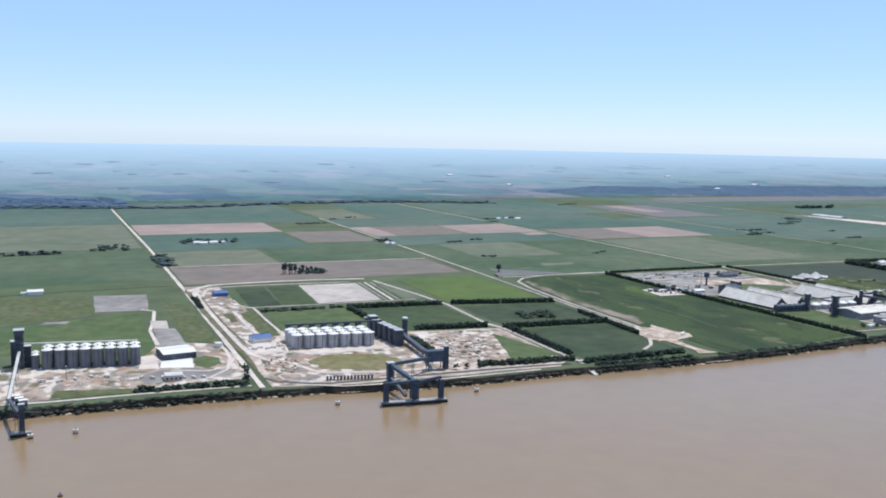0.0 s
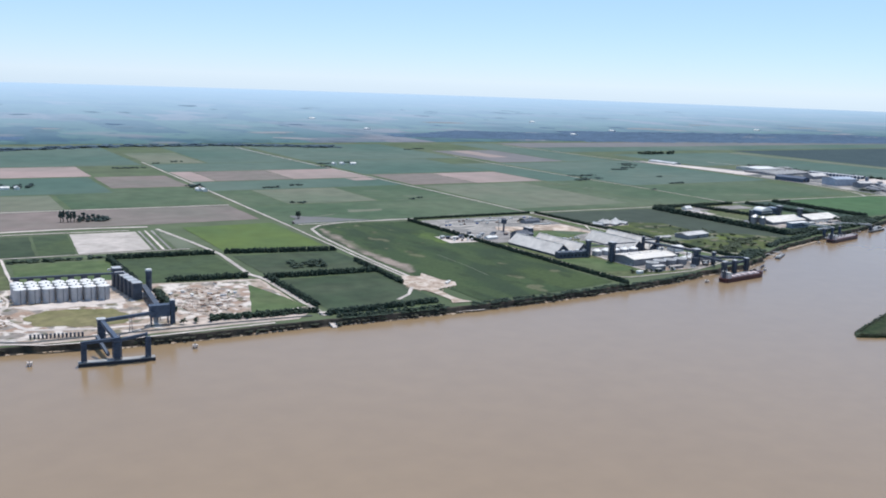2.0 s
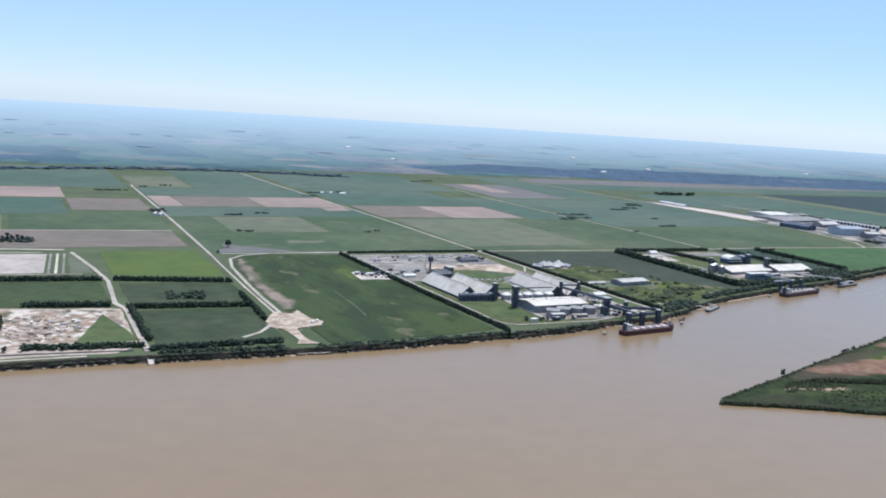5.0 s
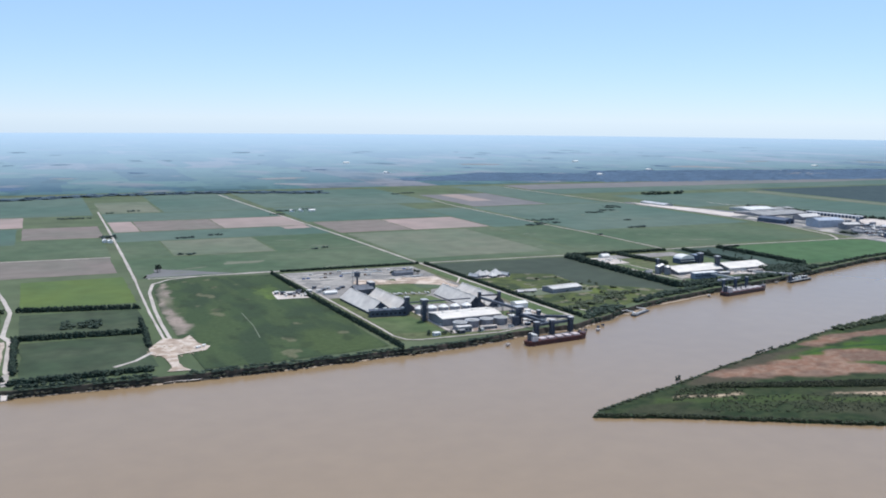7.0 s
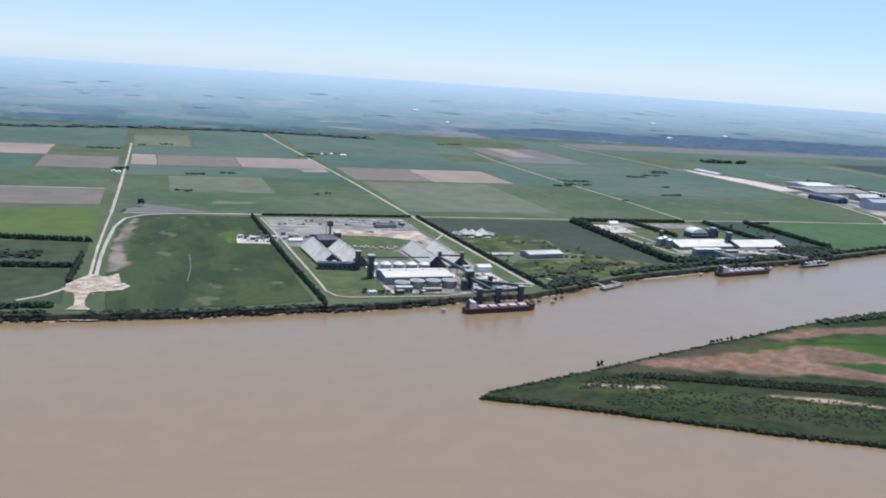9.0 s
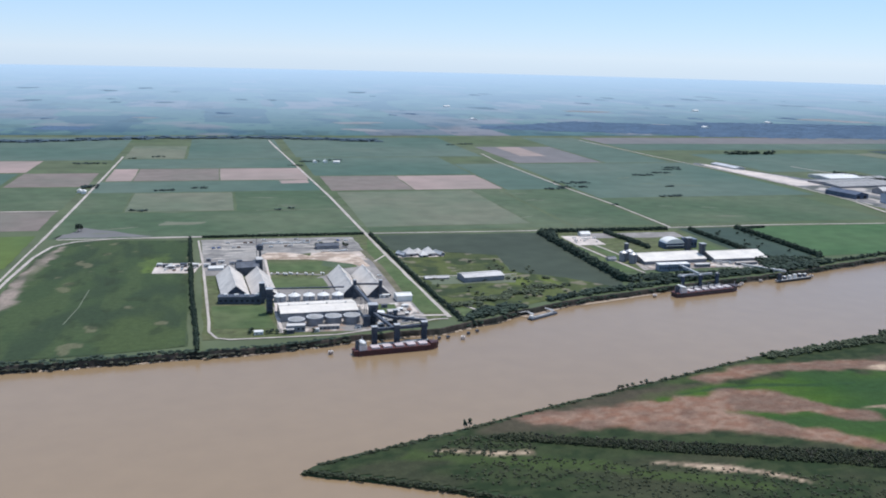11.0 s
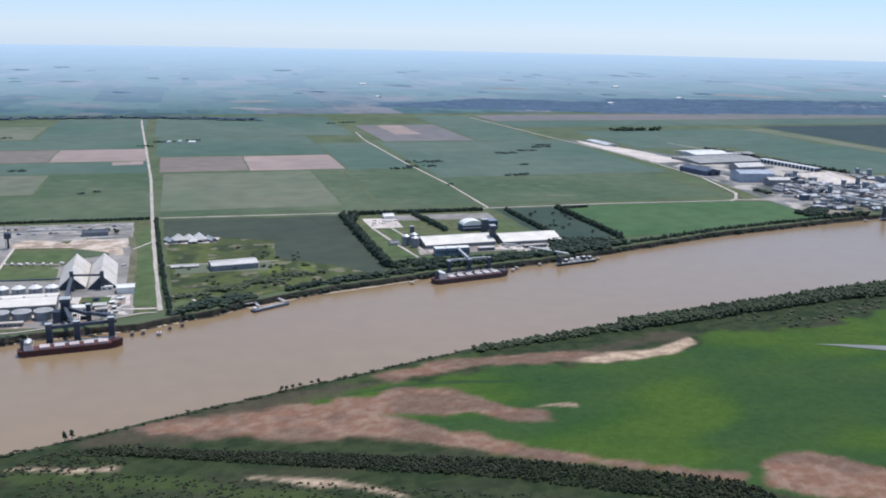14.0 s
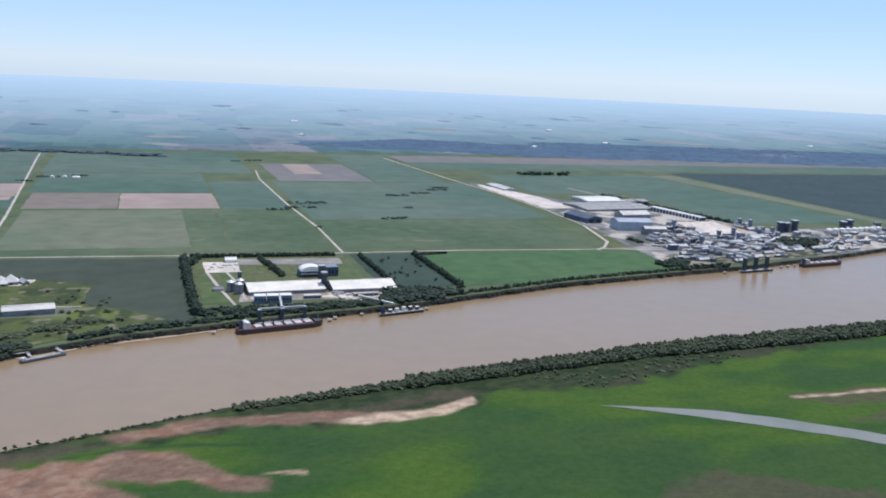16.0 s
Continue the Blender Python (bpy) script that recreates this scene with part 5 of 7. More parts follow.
def ship(x, y, length, turn, label, hull="hull", holds=5, cranes=0, deck="deckred", hatch="pinkhatch"):
    """A moored bulk carrier: bow to +x."""
    t = thing("cargo_ship", x, y, 0, turn, label, "ship")
    L, B = length / 2, length * 0.075
    def ring(z, k, f):
        pts = [(-L * f, -B * k * 0.75), (-L * 0.9, -B * k), (L * 0.72 * f, -B * k), (L * 0.9 * f, -B * k * 0.62), (L * f, 0)]
        return [(px, py, z) for px, py in pts] + [(px, -py, z) for px, py in reversed(pts[:-1])]
    part("hull", solid(bmesh.new(), [ring(-4, 0.86, 0.96), ring(3.0, 1.0, 0.985), ring(9.5, 1.0, 1.0)]), hull, t, "dark-painted steel hull")
    part("boot_stripe", solid(bmesh.new(), [ring(0.0, 1.004, 0.985), ring(2.2, 1.012, 0.99)]), "deckred", t)
    part("deck", solid(bmesh.new(), [ring(9.4, 0.985, 0.992), ring(9.9, 0.985, 0.992)]), deck, t)
    part("forecastle", solid(bmesh.new(), [[(L * 0.78, -B * 0.9, 9.8), (L * 0.9, -B * 0.58, 9.8), (L * 0.985, 0, 9.8), (L * 0.9, B * 0.58, 9.8), (L * 0.78, B * 0.9, 9.8)],
                                           [(L * 0.78, -B * 0.92, 13), (L * 0.9, -B * 0.62, 13), (L, 0, 13.4), (L * 0.9, B * 0.62, 13), (L * 0.78, B * 0.92, 13)]]), hull, t)
    part("foremast", tube(bmesh.new(), L * 0.88, 0, 13, 23, 0.7, 0.4, 8), "hatch", t)
    span = (L * 0.72 + L * 0.66) / holds
    for i in range(holds):
        cx = -L * 0.63 + span * (i + 0.5)
        h = part("hatch", box(bmesh.new(), cx, 0, 9.8, span * 0.66, B * 1.25, 2.4), "hatch", t)
        part("hatch_cover", box(bmesh.new(), cx, 0, 12.2, span * 0.7, B * 1.32, 0.6), hatch, h)
    for i in range(cranes):
        cx = -L * 0.63 + span * (i + 1)
        c = part("crane_post", tube(bmesh.new(), cx, 0, 9.8, 25, 1.6, 1.3, 10), "steel", t)
        part("jib", beam(bmesh.new(), (cx, 0, 24), (cx + span * 0.85, 0, 18), 1.2, 1.2), "steel", c)
    house = part("deckhouse", box(bmesh.new(), -L * 0.79, 0, 9.8, L * 0.17, B * 1.7, 8), "hatch", t, "pale accommodation block")
    for k in range(2):
        part("deck_level", box(bmesh.new(), -L * 0.79 + k * 0.4, 0, 17.8 + 2.8 * k, L * (0.15 - 0.018 * k), B * (1.5 - 0.1 * k), 2.8), "zinc", house)
        part("window_band", box(bmesh.new(), -L * 0.79 + L * 0.075 + 0.3, 0, 18.8 + 2.8 * k, L * 0.004 + 0.4, B * 1.2, 1.1), "dark", house)
    part("bridge_wing", box(bmesh.new(), -L * 0.78, 0, 22.8, L * 0.06, B * 2.0, 1.0), "white", house)
    f = part("funnel", box(bmesh.new(), -L * 0.9, 0, 9.8, L * 0.07, B * 0.6, 15), "steel", t)
    part("funnel_top", box(bmesh.new(), -L * 0.9, 0, 24.8, L * 0.06, B * 0.5, 1.2), "dark", f)
    part("radar_mast", tube(bmesh.new(), -L * 0.79, 0, 23, 33, 0.5, 0.3, 6), "white", t)
    return t


def mooring(x, y, label="small mooring dolphin standing in the river", s=1.0, cap="gravel"):
    """A concrete mooring block on piles with a bollard."""
    t = thing("mooring_dolphin", x, y, 0, rng.uniform(-15, 15), label, "mooring")
    for i in (-1, 1):
        for j in (-1, 1):
            part("pile", tube(bmesh.new(), i * 2.2 * s, j * 2.2 * s, -5, 3.2 * s, 0.7 * s, 0.7 * s, 8), "rust", t)
    part("cap", box(bmesh.new(), 0, 0, 3.0 * s, 7.5 * s, 7 * s, 3.2 * s), cap, t)
    part("bollard", tube(bmesh.new(), 0, 0, 6.2 * s, 8.0 * s, 0.9 * s, 1.1 * s, 10), "steel", t)
    return t


def pier(x, y, length, width, turn, label, piles=8):
    t = thing("loading_pier", x, y, 0, turn, label, "pier")
    part("platform", box(bmesh.new(), 0, 0, 3.0, length, width, 3.0), "concrete", t)
    part("fender", box(bmesh.new(), 0, -width / 2 - 0.6, 0.2, length, 1.0, 4.5), "dark", t)
    for i in range(piles):
        for j in (-1, 1):
            part("pile", tube(bmesh.new(), -length / 2 + length * (i + 0.5) / piles, j * width * 0.35, -6, 3.2, 0.9, 0.9, 8), "rust", t)
    return t


def lorry(x, y, turn, label, body="white"):
    t = thing("lorry", x, y, LAND + 0.9, turn, label, "lorry")
    part("trailer", box(bmesh.new(), -1.5, 0, 1.0, 9, 2.6, 3.0), body, t)
    part("cab", box(bmesh.new(), 4.4, 0, 0.8, 2.3, 2.5, 2.8), "white", t)
    for i in (-4.5, -3, 4.2):
        for j in (-1, 1):
            bm = tube(bmesh.new(), 0, 0, -0.25, 0.25, 0.6, 0.6, 8)
            bmesh.ops.transform(bm, verts=bm.verts, matrix=pose(i, j * 1.2, 0.4, 90))
            part("wheel", bm, "dark", t)
    return t


def rubble(x, y, rx, ry, count, label, mat="gravel", size=3.0, name="rubble"):
    """Heaps of earth and building material strewn over a patch."""
    cl = []
    for _ in range(count):
        a, q = rng.uniform(0, 6.28), math.sqrt(rng.random())
        s = size * rng.uniform(0.4, 1.2)
        cl.append((x + math.cos(a) * rx * q, y + math.sin(a) * ry * q, LAND + 0.6, s, s * rng.uniform(0.25, 0.6)))
    return tagged(clump_mesh(name, cl, mat), label, "rubble", kind="stuff")


# ---- upstream terminal ----
s0 = silo(9.9, 35, 5, "dark galvanised grain silo with a pale conical roof", "silodark")
for row in range(2):
    for i in range(8):
        tagged(place(s0, -1 + 21.4 * i + 2 * row, 1759 - 3.3 * i + 27 * row), group="silos of the upstream terminal")
s1 = silo(7, 26, 4, "small dark galvanised grain silo with a pale conical roof", "silodark")
for row in range(2):
    tagged(place(s1, -21, 1765 + 20 * row), group="silos of the upstream terminal")
drop(s0), drop(s1)
tower(-47, 1775, 15, 17, 66, "tall dark elevator tower beside the silos")
block(-55, 1800, 14, 18, 46, 0, "dark grey machinery house by the silos", "steel", "zinc")
block(-34, 1790, 12, 14, 38, 0, "dark grey dryer house by the silos", "steel", "roofgrey")
gallery((-45, 1776, 57), (155, 1752, 54), "slim pale conveyor over the silo roofs", 2.2, 1.8, 0, "zinc", "white")
gallery((-47, 1765, 44), (-58, 1520, 26), "pale conveyor gallery running down to the river", 4, 4, 5, "wall", "roofgrey")
gallery((-58, 1520, 26), (-42, 1415, 34), "dark conveyor gallery out to the pier", 4, 4, 2, "steel", "steel", 0)
pier(-40, 1413, 28, 9, 2, "small concrete pier with a loading tower", 4)
tower(-38, 1413, 7, 7, 36, "slim dark loading tower on the pier", base=6)
gallery((-38, 1413, 36), (-12, 1408, 34), "slim dark crane arm at the pier", 1.2, 1.2, 0)
for k in range(3):
    block(-50 + 6 * k, 1560 - 22 * k, 12, 9, 9 + 2 * k, 5 * k, "small pale works building", "wall", "white", windows=2)
# closed dark walls stand in for the shade beneath the open-sided roof
gable_shed(228, 1778, 62, 62, 12, 15, 97, "white-roofed open-sided weighing shed", "white", "steel", doors=2)
block(201, 1606, 30, 24, 10, -5, "small office block with dark openings", "zinc", "roofgrey", windows=4)
t = thing("water_tank", 318, 1825, LAND, 0, "upright white steel storage tank", "tank")
part("body", tube(bmesh.new(), 0, 0, -0.5, 9, 7, 7, 20), "white", t)
part("roof", tube(bmesh.new(), 0, 0, 9, 11, 7.2, 0.8, 20), "white", t)
part("base_ring", tube(bmesh.new(), 0, 0, -0.5, 1, 7.5, 7.5, 20), "concrete", t)
gable_shed(-25, 2565, 22, 38, 9, 13, 92, "white farm shed on the grass", "white", "white")
block(-52, 2560, 14, 12, 7, 0, "small white farm hut on grass", "white", "white", windows=2)
rubble(60, 1640, 90, 35, 60, "heaps of earth and material beside the silos", "site", 4)
for k in range(7):
    lorry(150 + 17 * k, 1630 - 6 * k + rng.uniform(-6, 6), rng.uniform(0, 180), "parked lorry with a pale trailer")
for k in range(5):
    lorry(-10 + 26 * k, 1655 + rng.uniform(-12, 12), rng.uniform(0, 180), "parked lorry with a pale trailer")
t = thing("lamp_mast", 28, 1665, LAND, 0, "slim grey floodlight mast", "mast")
part("pole", tube(bmesh.new(), 0, 0, -0.5, 24, 0.6, 0.35, 8), "steel", t)
part("lamp_head", box(bmesh.new(), 0, 0, 24, 4, 1.2, 1.2), "zinc", t)

# ---- middle terminal ----
s0 = silo(11.3, 28, 4, "pale grey grain silo with a white roof")
for row in range(3):
    for i in range(7):
        tagged(place(s0, 464 + 24.4 * i, 1764 - 3.8 * i + 26 * row), group="silos of the middle terminal")
drop(s0)
gallery((455, 1834, 46), (662, 1802, 48), "dark conveyor gallery over the silos", 4, 3, 0)
for i in range(7):
    block(466 + 24.4 * i, 1840 - 3.8 * i, 11, 9, 33, 0, "dark roof house of the silo conveyor", "steel", "steel")
for i in range(6):
    block(655 + 2.5 * i, 1845 - 25 * i, 17, 20, 33 + (6 if i == 0 else 0), 0, "dark blue square grain bin with a pale roof", "steel", "zinc")
t = thing("grain_silo", 703, 1772, LAND, 0, "slim dark cylindrical bin with a white cap", "silo")
part("body", tube(bmesh.new(), 0, 0, -0.5, 44, 6, 6, 18), "steel", t)
part("cap", tube(bmesh.new(), 0, 0, 44, 47, 6.2, 5.5, 18), "white", t)
part("platform", tube(bmesh.new(), 0, 0, 40, 41, 7.2, 7.2, 18), "steel", t)
gallery((662, 1850, 48), (640, 1860, 44), "pale sloping conveyor on trestles", 3, 3, 0, "zinc", "white")
gallery((690, 1760, 26), (678, 1600, 24), "dark covered conveyor on trestles", 9, 8, 5)
gallery((678, 1605, 24), (664, 1520, 38), "dark sloping conveyor on trestles", 6, 6, 2)
block(662, 1515, 34, 14, 36, -4, "dark transfer house on steel legs", "bluesteel", "bluesteel", "transfer_house", legs=True)
tower(684, 1512, 7, 7, 38, "slim dark tower at the transfer house", mat="bluesteel")
gallery((655, 1512, 36), (560, 1466, 43), "blue-grey conveyor bridge to the loading tower", 5, 5, 1, "bluesteel", "bluesteel")
tower(556, 1468, 11, 11, 34, "tall blue-grey loading tower on the bank", base=6, mat="bluesteel")
gallery((556, 1466, 42), (560, 1362, 38), "blue-grey conveyor bridge over the water", 6, 6, 0, "bluesteel", "bluesteel")
pier(560, 1365, 114, 13, -6.5, "long concrete loading pier on piles")
for x, y, w, h in ((512, 1371, 7, 32), (560, 1364, 12, 36), (606, 1358, 7, 33)):
    tower(x, y, w, w, h, "blue-grey steel loading tower on the pier", base=6, head=False, mat="bluesteel")
gallery((512, 1371, 36), (560, 1364, 38), "blue-grey steel loading boom over the pier", 4, 4, 0, "bluesteel", "bluesteel")
gallery((560, 1364, 36), (606, 1358, 43), "blue-grey steel loading boom over the pier", 4, 4, 0, "bluesteel", "bluesteel")
gallery((540, 1420, 30), (548, 1372, 12), "dark loading chute bent towards the pier", 4, 4, 0, "bluesteel", "bluesteel")
gable_shed(408, 1848, 32, 40, 10, 15, 95, "small shed with a blue roof", "blue", "white", doors=1)
gable_shed(424, 2405, 28, 36, 9, 13, 92, "small shed with a bright blue roof", "blue", "blue", doors=1)
rubble(780, 1680, 70, 115, 90, "low heaps of dug brown earth", "site", 7)
rubble(790, 1660, 70, 100, 60, "low heaps of reddish earth", "reed", 5)
rubble(800, 1690, 70, 110, 36, "heaps of pale building material", "gravel", 3.2)
EARTH = (((0.3, 0.2, 0.14), 0.03, 0.02, 0.12, 0.25, 0.8), ((0.21, 0.19, 0.165), 0.04, 0.03, 0.22, 0.2, 0.8), ((0.66, 0.58, 0.5), 0.05, 0.035, 0.2, 0.2, 0.8), ((0.09, 0.095, 0.045), 0.035, 0.03, 0.36, 0.15, 0.7))
mottled("site", [(705, 1535), (930, 1520), (940, 1790), (735, 1822), (700, 1800)], (0.38, 0.3, 0.235), EARTH, "graded bare earth of the building site", "ground", 0.62, 4, 31.0)
mottled("site", [(355, 1500), (640, 1475), (700, 1500), (690, 1720), (640, 1740), (460, 1760), (380, 1745)], (0.37, 0.29, 0.225), EARTH, "worn bare earth before the silos", "ground", 0.62, 4, 37.0)
mottled("site", [(354, 1740), (450, 1742), (455, 2080), (445, 2240), (442, 2555), (354, 2555)], (0.3, 0.245, 0.19), EARTH, "bare earth beside the dirt road", "ground", 0.5, 4, 41.0)
mottled("site", [(-130, 1560), (-40, 1545), (60, 1550), (190, 1575), (322, 1570), (322, 1850), (265, 1880), (205, 1880), (150, 1740), (-60, 1772), (-130, 1772)], (0.38, 0.3, 0.235), EARTH, "worn bare earth beside the silos", "ground", 0.56, 4, 47.0)
mottled("yard", [(1690, 2165), (1840, 2165), (1955, 2208), (2100, 2208), (2096, 2398), (1684, 2406)], (0.24, 0.22, 0.195),
        (((0.33, 0.3, 0.265), 0.012, 0.03, 0.0, 0.3, 0.8), ((0.15, 0.14, 0.13), 0.015, 0.05, 0.2, 0.2, 0.7), ((0.45, 0.4, 0.34), 0.02, 0.06, 0.36, 0.15, 0.8)), "grey dusty lorry park", "yard", 0.86, 4, 53.0)
mottled("site", [(1846, 2140), (1826, 2175), (1852, 2222), (1900, 2215), (1938, 2190), (1955, 2165), (1998, 2214), (2076, 2168), (2092, 2030), (2074, 2025), (2048, 2066), (1962, 2124), (1900, 2132)],
        (0.46, 0.35, 0.265), (((0.6, 0.49, 0.39), 0.03, 0.03, 0.05, 0.3, 0.8), ((0.28, 0.21, 0.155), 0.03, 0.05, 0.12, 0.25, 0.8)), "low heaps of pale sandy earth", "ground", 1.2, 4, 55.0)
mottled("yard", [(1842, 1522), (1998, 1514), (2124, 1562), (2122, 1692), (1842, 1692)], (0.25, 0.225, 0.2), EARTH[:3], "grey stained works yard", "yard", 0.86, 4, 57.0)
mottled("yard", [(2764, 1893), (3150, 1899), (3150, 1950), (2774, 1950)], (0.26, 0.235, 0.21), EARTH[:3], "grey stained loading yard", "yard", 0.9, 5, 59.0)
mottled("yard", [(4065, 2380), (4055, 2140), (4700, 2232), (5200, 2388), (6200, 2650), (6200, 2750), (5400, 2715), (4850, 2695), (4755, 2900), (4635, 3350), (4400, 3430), (4150, 3200), (4125, 2850)], (0.17, 0.165, 0.16),
        (((0.3, 0.27, 0.235), 0.008, 0.006, 0.05, 0.3, 0.8), ((0.08, 0.088, 0.075), 0.01, 0.008, 0.2, 0.2, 0.8), ((0.48, 0.42, 0.36), 0.014, 0.01, 0.3, 0.15, 0.8)), "grey dusty ground of the works", "yard", 0.8, 9, 61.0)
rubble(760, 1600, 60, 50, 80, "heaps of reddish earth", "site", 5)
rubble(400, 1640, 40, 60, 60, "heaps of reddish earth", "reed", 4)
for k in range(12):
    b = block(730 + rng.uniform(0, 150), 1570 + rng.uniform(0, 220), rng.uniform(5, 12), 4, 3.5, rng.uniform(0, 180), "pale site container on bare ground", rng.choice(["white", "zinc", "rust"]), rng.choice(["zinc", "rust", "white"]), "site_container", category="container")
for k in range(14):
    block(452 + 6 * k, 1508 - 1.2 * k, 3, 3, 7, 0, "dark upright steel frame by the bank road", "steel", "steel", "steel_frame", category="frame")
for k in range(5):
    lorry(380 + 13 * k, 1780 + rng.uniform(-10, 10), rng.uniform(0, 180), "parked lorry with a pale trailer")
for x, y in ((34, 1399), (-27, 1398), (438, 1402), (690, 1392)):
    mooring(x, y)

# ---- grain plant ----
gable_shed(1757, 1870, 58, 195, 6, 29, 3.4, "grain store with a pale ribbed gable roof", "shedroof", "steel", vents=3)
gable_shed(1819, 1855, 54, 180, 6, 29, 3.4, "grain store with a pale ribbed gable roof", "shedroof", "steel", vents=3)
block(1770, 1745, 88, 22, 15, -8, "low dark receiving house with roof vents", "steel", "steel", windows=8)
for k in range(4):
    block(1742 + 21 * k, 1747 - 3 * k, 8, 5, 19, -8, "pale roof ventilator of the receiving house", "zinc", "white", "ventilator", category="ventilator")
gable_shed(1793, 2000, 40, 52, 20, 29, 95, "dark blue works building", "steel", "steel")
block(1822, 2010, 14, 30, 34, 0, "dark steel-clad machinery house of the plant", "steel", "roofgrey")
t = thing("water_tower", 1830, 2145, LAND, 0, "dark elevated water tank on a shaft", "tower")
part("shaft", tube(bmesh.new(), 0, 0, -0.5, 26, 3, 2.4, 12), "steel", t)
part("tank", tube(bmesh.new(), 0, 0, 25, 38, 8, 8, 18), "steel", t)
part("roof", tube(bmesh.new(), 0, 0, 38, 41, 8.2, 1, 18), "steel", t)
t = thing("mast", 1822, 2160, LAND, 0, "thin tall steel mast", "mast")
part("pole", tube(bmesh.new(), 0, 0, -0.5, 60, 0.7, 0.3, 6), "steel", t)
part("base", box(bmesh.new(), 0, 0, -0.4, 3, 3, 1.2), "concrete", t)
tower(1826, 1655, 12, 14, 46, "dark elevator tower between the stores")
tower(1815, 1735, 10, 10, 38, "dark elevator tower between the stores")
s0 = silo(12.6, 13, 6.5, "broad grain silo with a bright white conical roof")
for i in range(5):
    tagged(place(s0, 1852 + 30.3 * i, 1742 - 1.5 * i), group="silos of the grain plant")
drop(s0)
gallery((1826, 1752, 38), (1988, 1744, 38), "thin dark conveyor gallery over the silos", 2, 2, 0)
gable_shed(1919, 1632, 78, 152, 17, 22, 91.5, "long flat-pitched store with a bright cream-white roof", "cream", "wall", vents=4)
for i, x in enumerate((1871, 1907, 1943, 1979)):
    t = thing("storage_tank", x, 1567 - (12 if i == 0 else 0), LAND, 0, "low grey round tank with a pale rim", "tank")
    part("body", tube(bmesh.new(), 0, 0, -0.5, 16, 16, 16, 28), "wall", t)
    part("roof", tube(bmesh.new(), 0, 0, 16, 19, 16.3, 3, 28), "concrete", t)
    part("rim", tube(bmesh.new(), 0, 0, 15.2, 16.4, 16.6, 16.6, 28), "zinc", t)
block(1868, 1530, 34, 14, 12, -3, "small grey concrete pump house", "wall", "roofgrey", windows=4)
block(1930, 1532, 40, 10, 7, -3, "low grey store beside the tanks", "wall", "dirt", windows=5)
gable_shed(2004, 1845, 52, 190, 4, 28, 1.6, "steep-roofed grain store with a dark gable front", "shedroof", "steel", vents=3)
gable_shed(2061, 1840, 52, 190, 4, 28, 2.2, "steep-roofed grain store with a dark gable front", "shedroof", "steel", vents=3)
block(2074, 1738, 22, 8, 7, 0, "small white annex of the grain store", "white", "white", windows=2)
tower(2010, 1738, 6, 6, 36, "slim dark tower in front of the grain store")
tower(2066, 1740, 6, 6, 33, "slim dark tower in front of the grain store")
gallery((2010, 1742, 44), (2066, 1742, 42), "dark conveyor bridge between the stores", 3, 3, 0)
gallery((2010, 1735, 40), (2018, 1560, 46), "dark sloping conveyor to the transfer tower", 5, 5, 4)
tower(2018, 1552, 15, 15, 34, "dark transfer tower of the plant")
block(2004, 1540, 12, 14, 20, 0, "dark steel-clad machinery house of the plant", "steel", "steel")
tower(2058, 1530, 7, 7, 27, "slim dark transfer tower")
gallery((2018, 1552, 34), (2060, 1505, 34), "dark conveyor bridge to the quay", 5, 5, 1)
gallery((2060, 1505, 36), (2105, 1470, 38), "dark conveyor bridge along the quay", 5, 5, 1)
gallery((2000, 1450, 31), (2108, 1466, 31), "dark loading gallery along the quay", 5, 5, 0, base=0)
gallery((2018, 1545, 36), (2040, 1455, 31), "dark conveyor bridge to the loading gallery", 5, 5, 1)
pier(2052, 1450, 112, 12, 8, "concrete quay platform beside the moored ship")
for x, y in ((2003, 1444), (2046, 1450), (2100, 1460)):
    tower(x, y, 9, 9, 28, "dark ship loading tower on the quay", base=6)
gable_shed(2111, 1716, 30, 33, 12, 15, 92, "small store with a white roof", "white", "white", doors=2)
block(2036, 1600, 26, 20, 9, 0, "low white flat-roofed workshop building", "white", "white", windows=3)
block(2070, 1610, 24, 18, 8, 0, "low pale flat-roofed workshop building", "wall", "roofgrey", windows=3)
block(2075, 1580, 22, 14, 9, 5, "low pale flat-roofed workshop building", "wall", "dirt", windows=3)
block(1798, 1520, 16, 10, 6, 5, "small white gatehouse among trees", "white", "white", windows=2)
for x, y in ((1782, 1524), (1786, 1534), (1814, 1520), (1822, 1522), (1832, 1518), (1845, 1512), (1900, 1515)):
    tree(x, y, rng.uniform(8, 11), 11, "round dark green tree beside the gatehouse")
gable_shed(2012, 2258, 26, 60, 9, 14, 94, "dark low office building beside trees", "steel", "wall", doors=1)
for x, y in ((1985, 2275), (1998, 2290), (2040, 2285), (2058, 2275), (2064, 2262)):
    tree(x, y, 13, 14, "dark green tree beside the office")
gable_shed(1722, 2052, 20, 34, 6, 9, 92, "small white-roofed hut beside the yard", "white", "white")
for k in range(16):
    lorry(1846 + 7.6 * k + rng.uniform(-12, 12), 1984 - 1.4 * k + rng.uniform(-7, 7), rng.uniform(70, 110), "lorry parked on the strip between lawns")
for k in range(14):
    lorry(1850 + 9 * k, 2330 + rng.uniform(-4, 4), rng.uniform(-8, 8), "lorry waiting in the lorry park")
for k in range(8):
    lorry(2000 + 8 * k, 2215 + rng.uniform(-4, 4), rng.uniform(-8, 8), "lorry waiting in the lorry park")
YARD = random.Random(31)
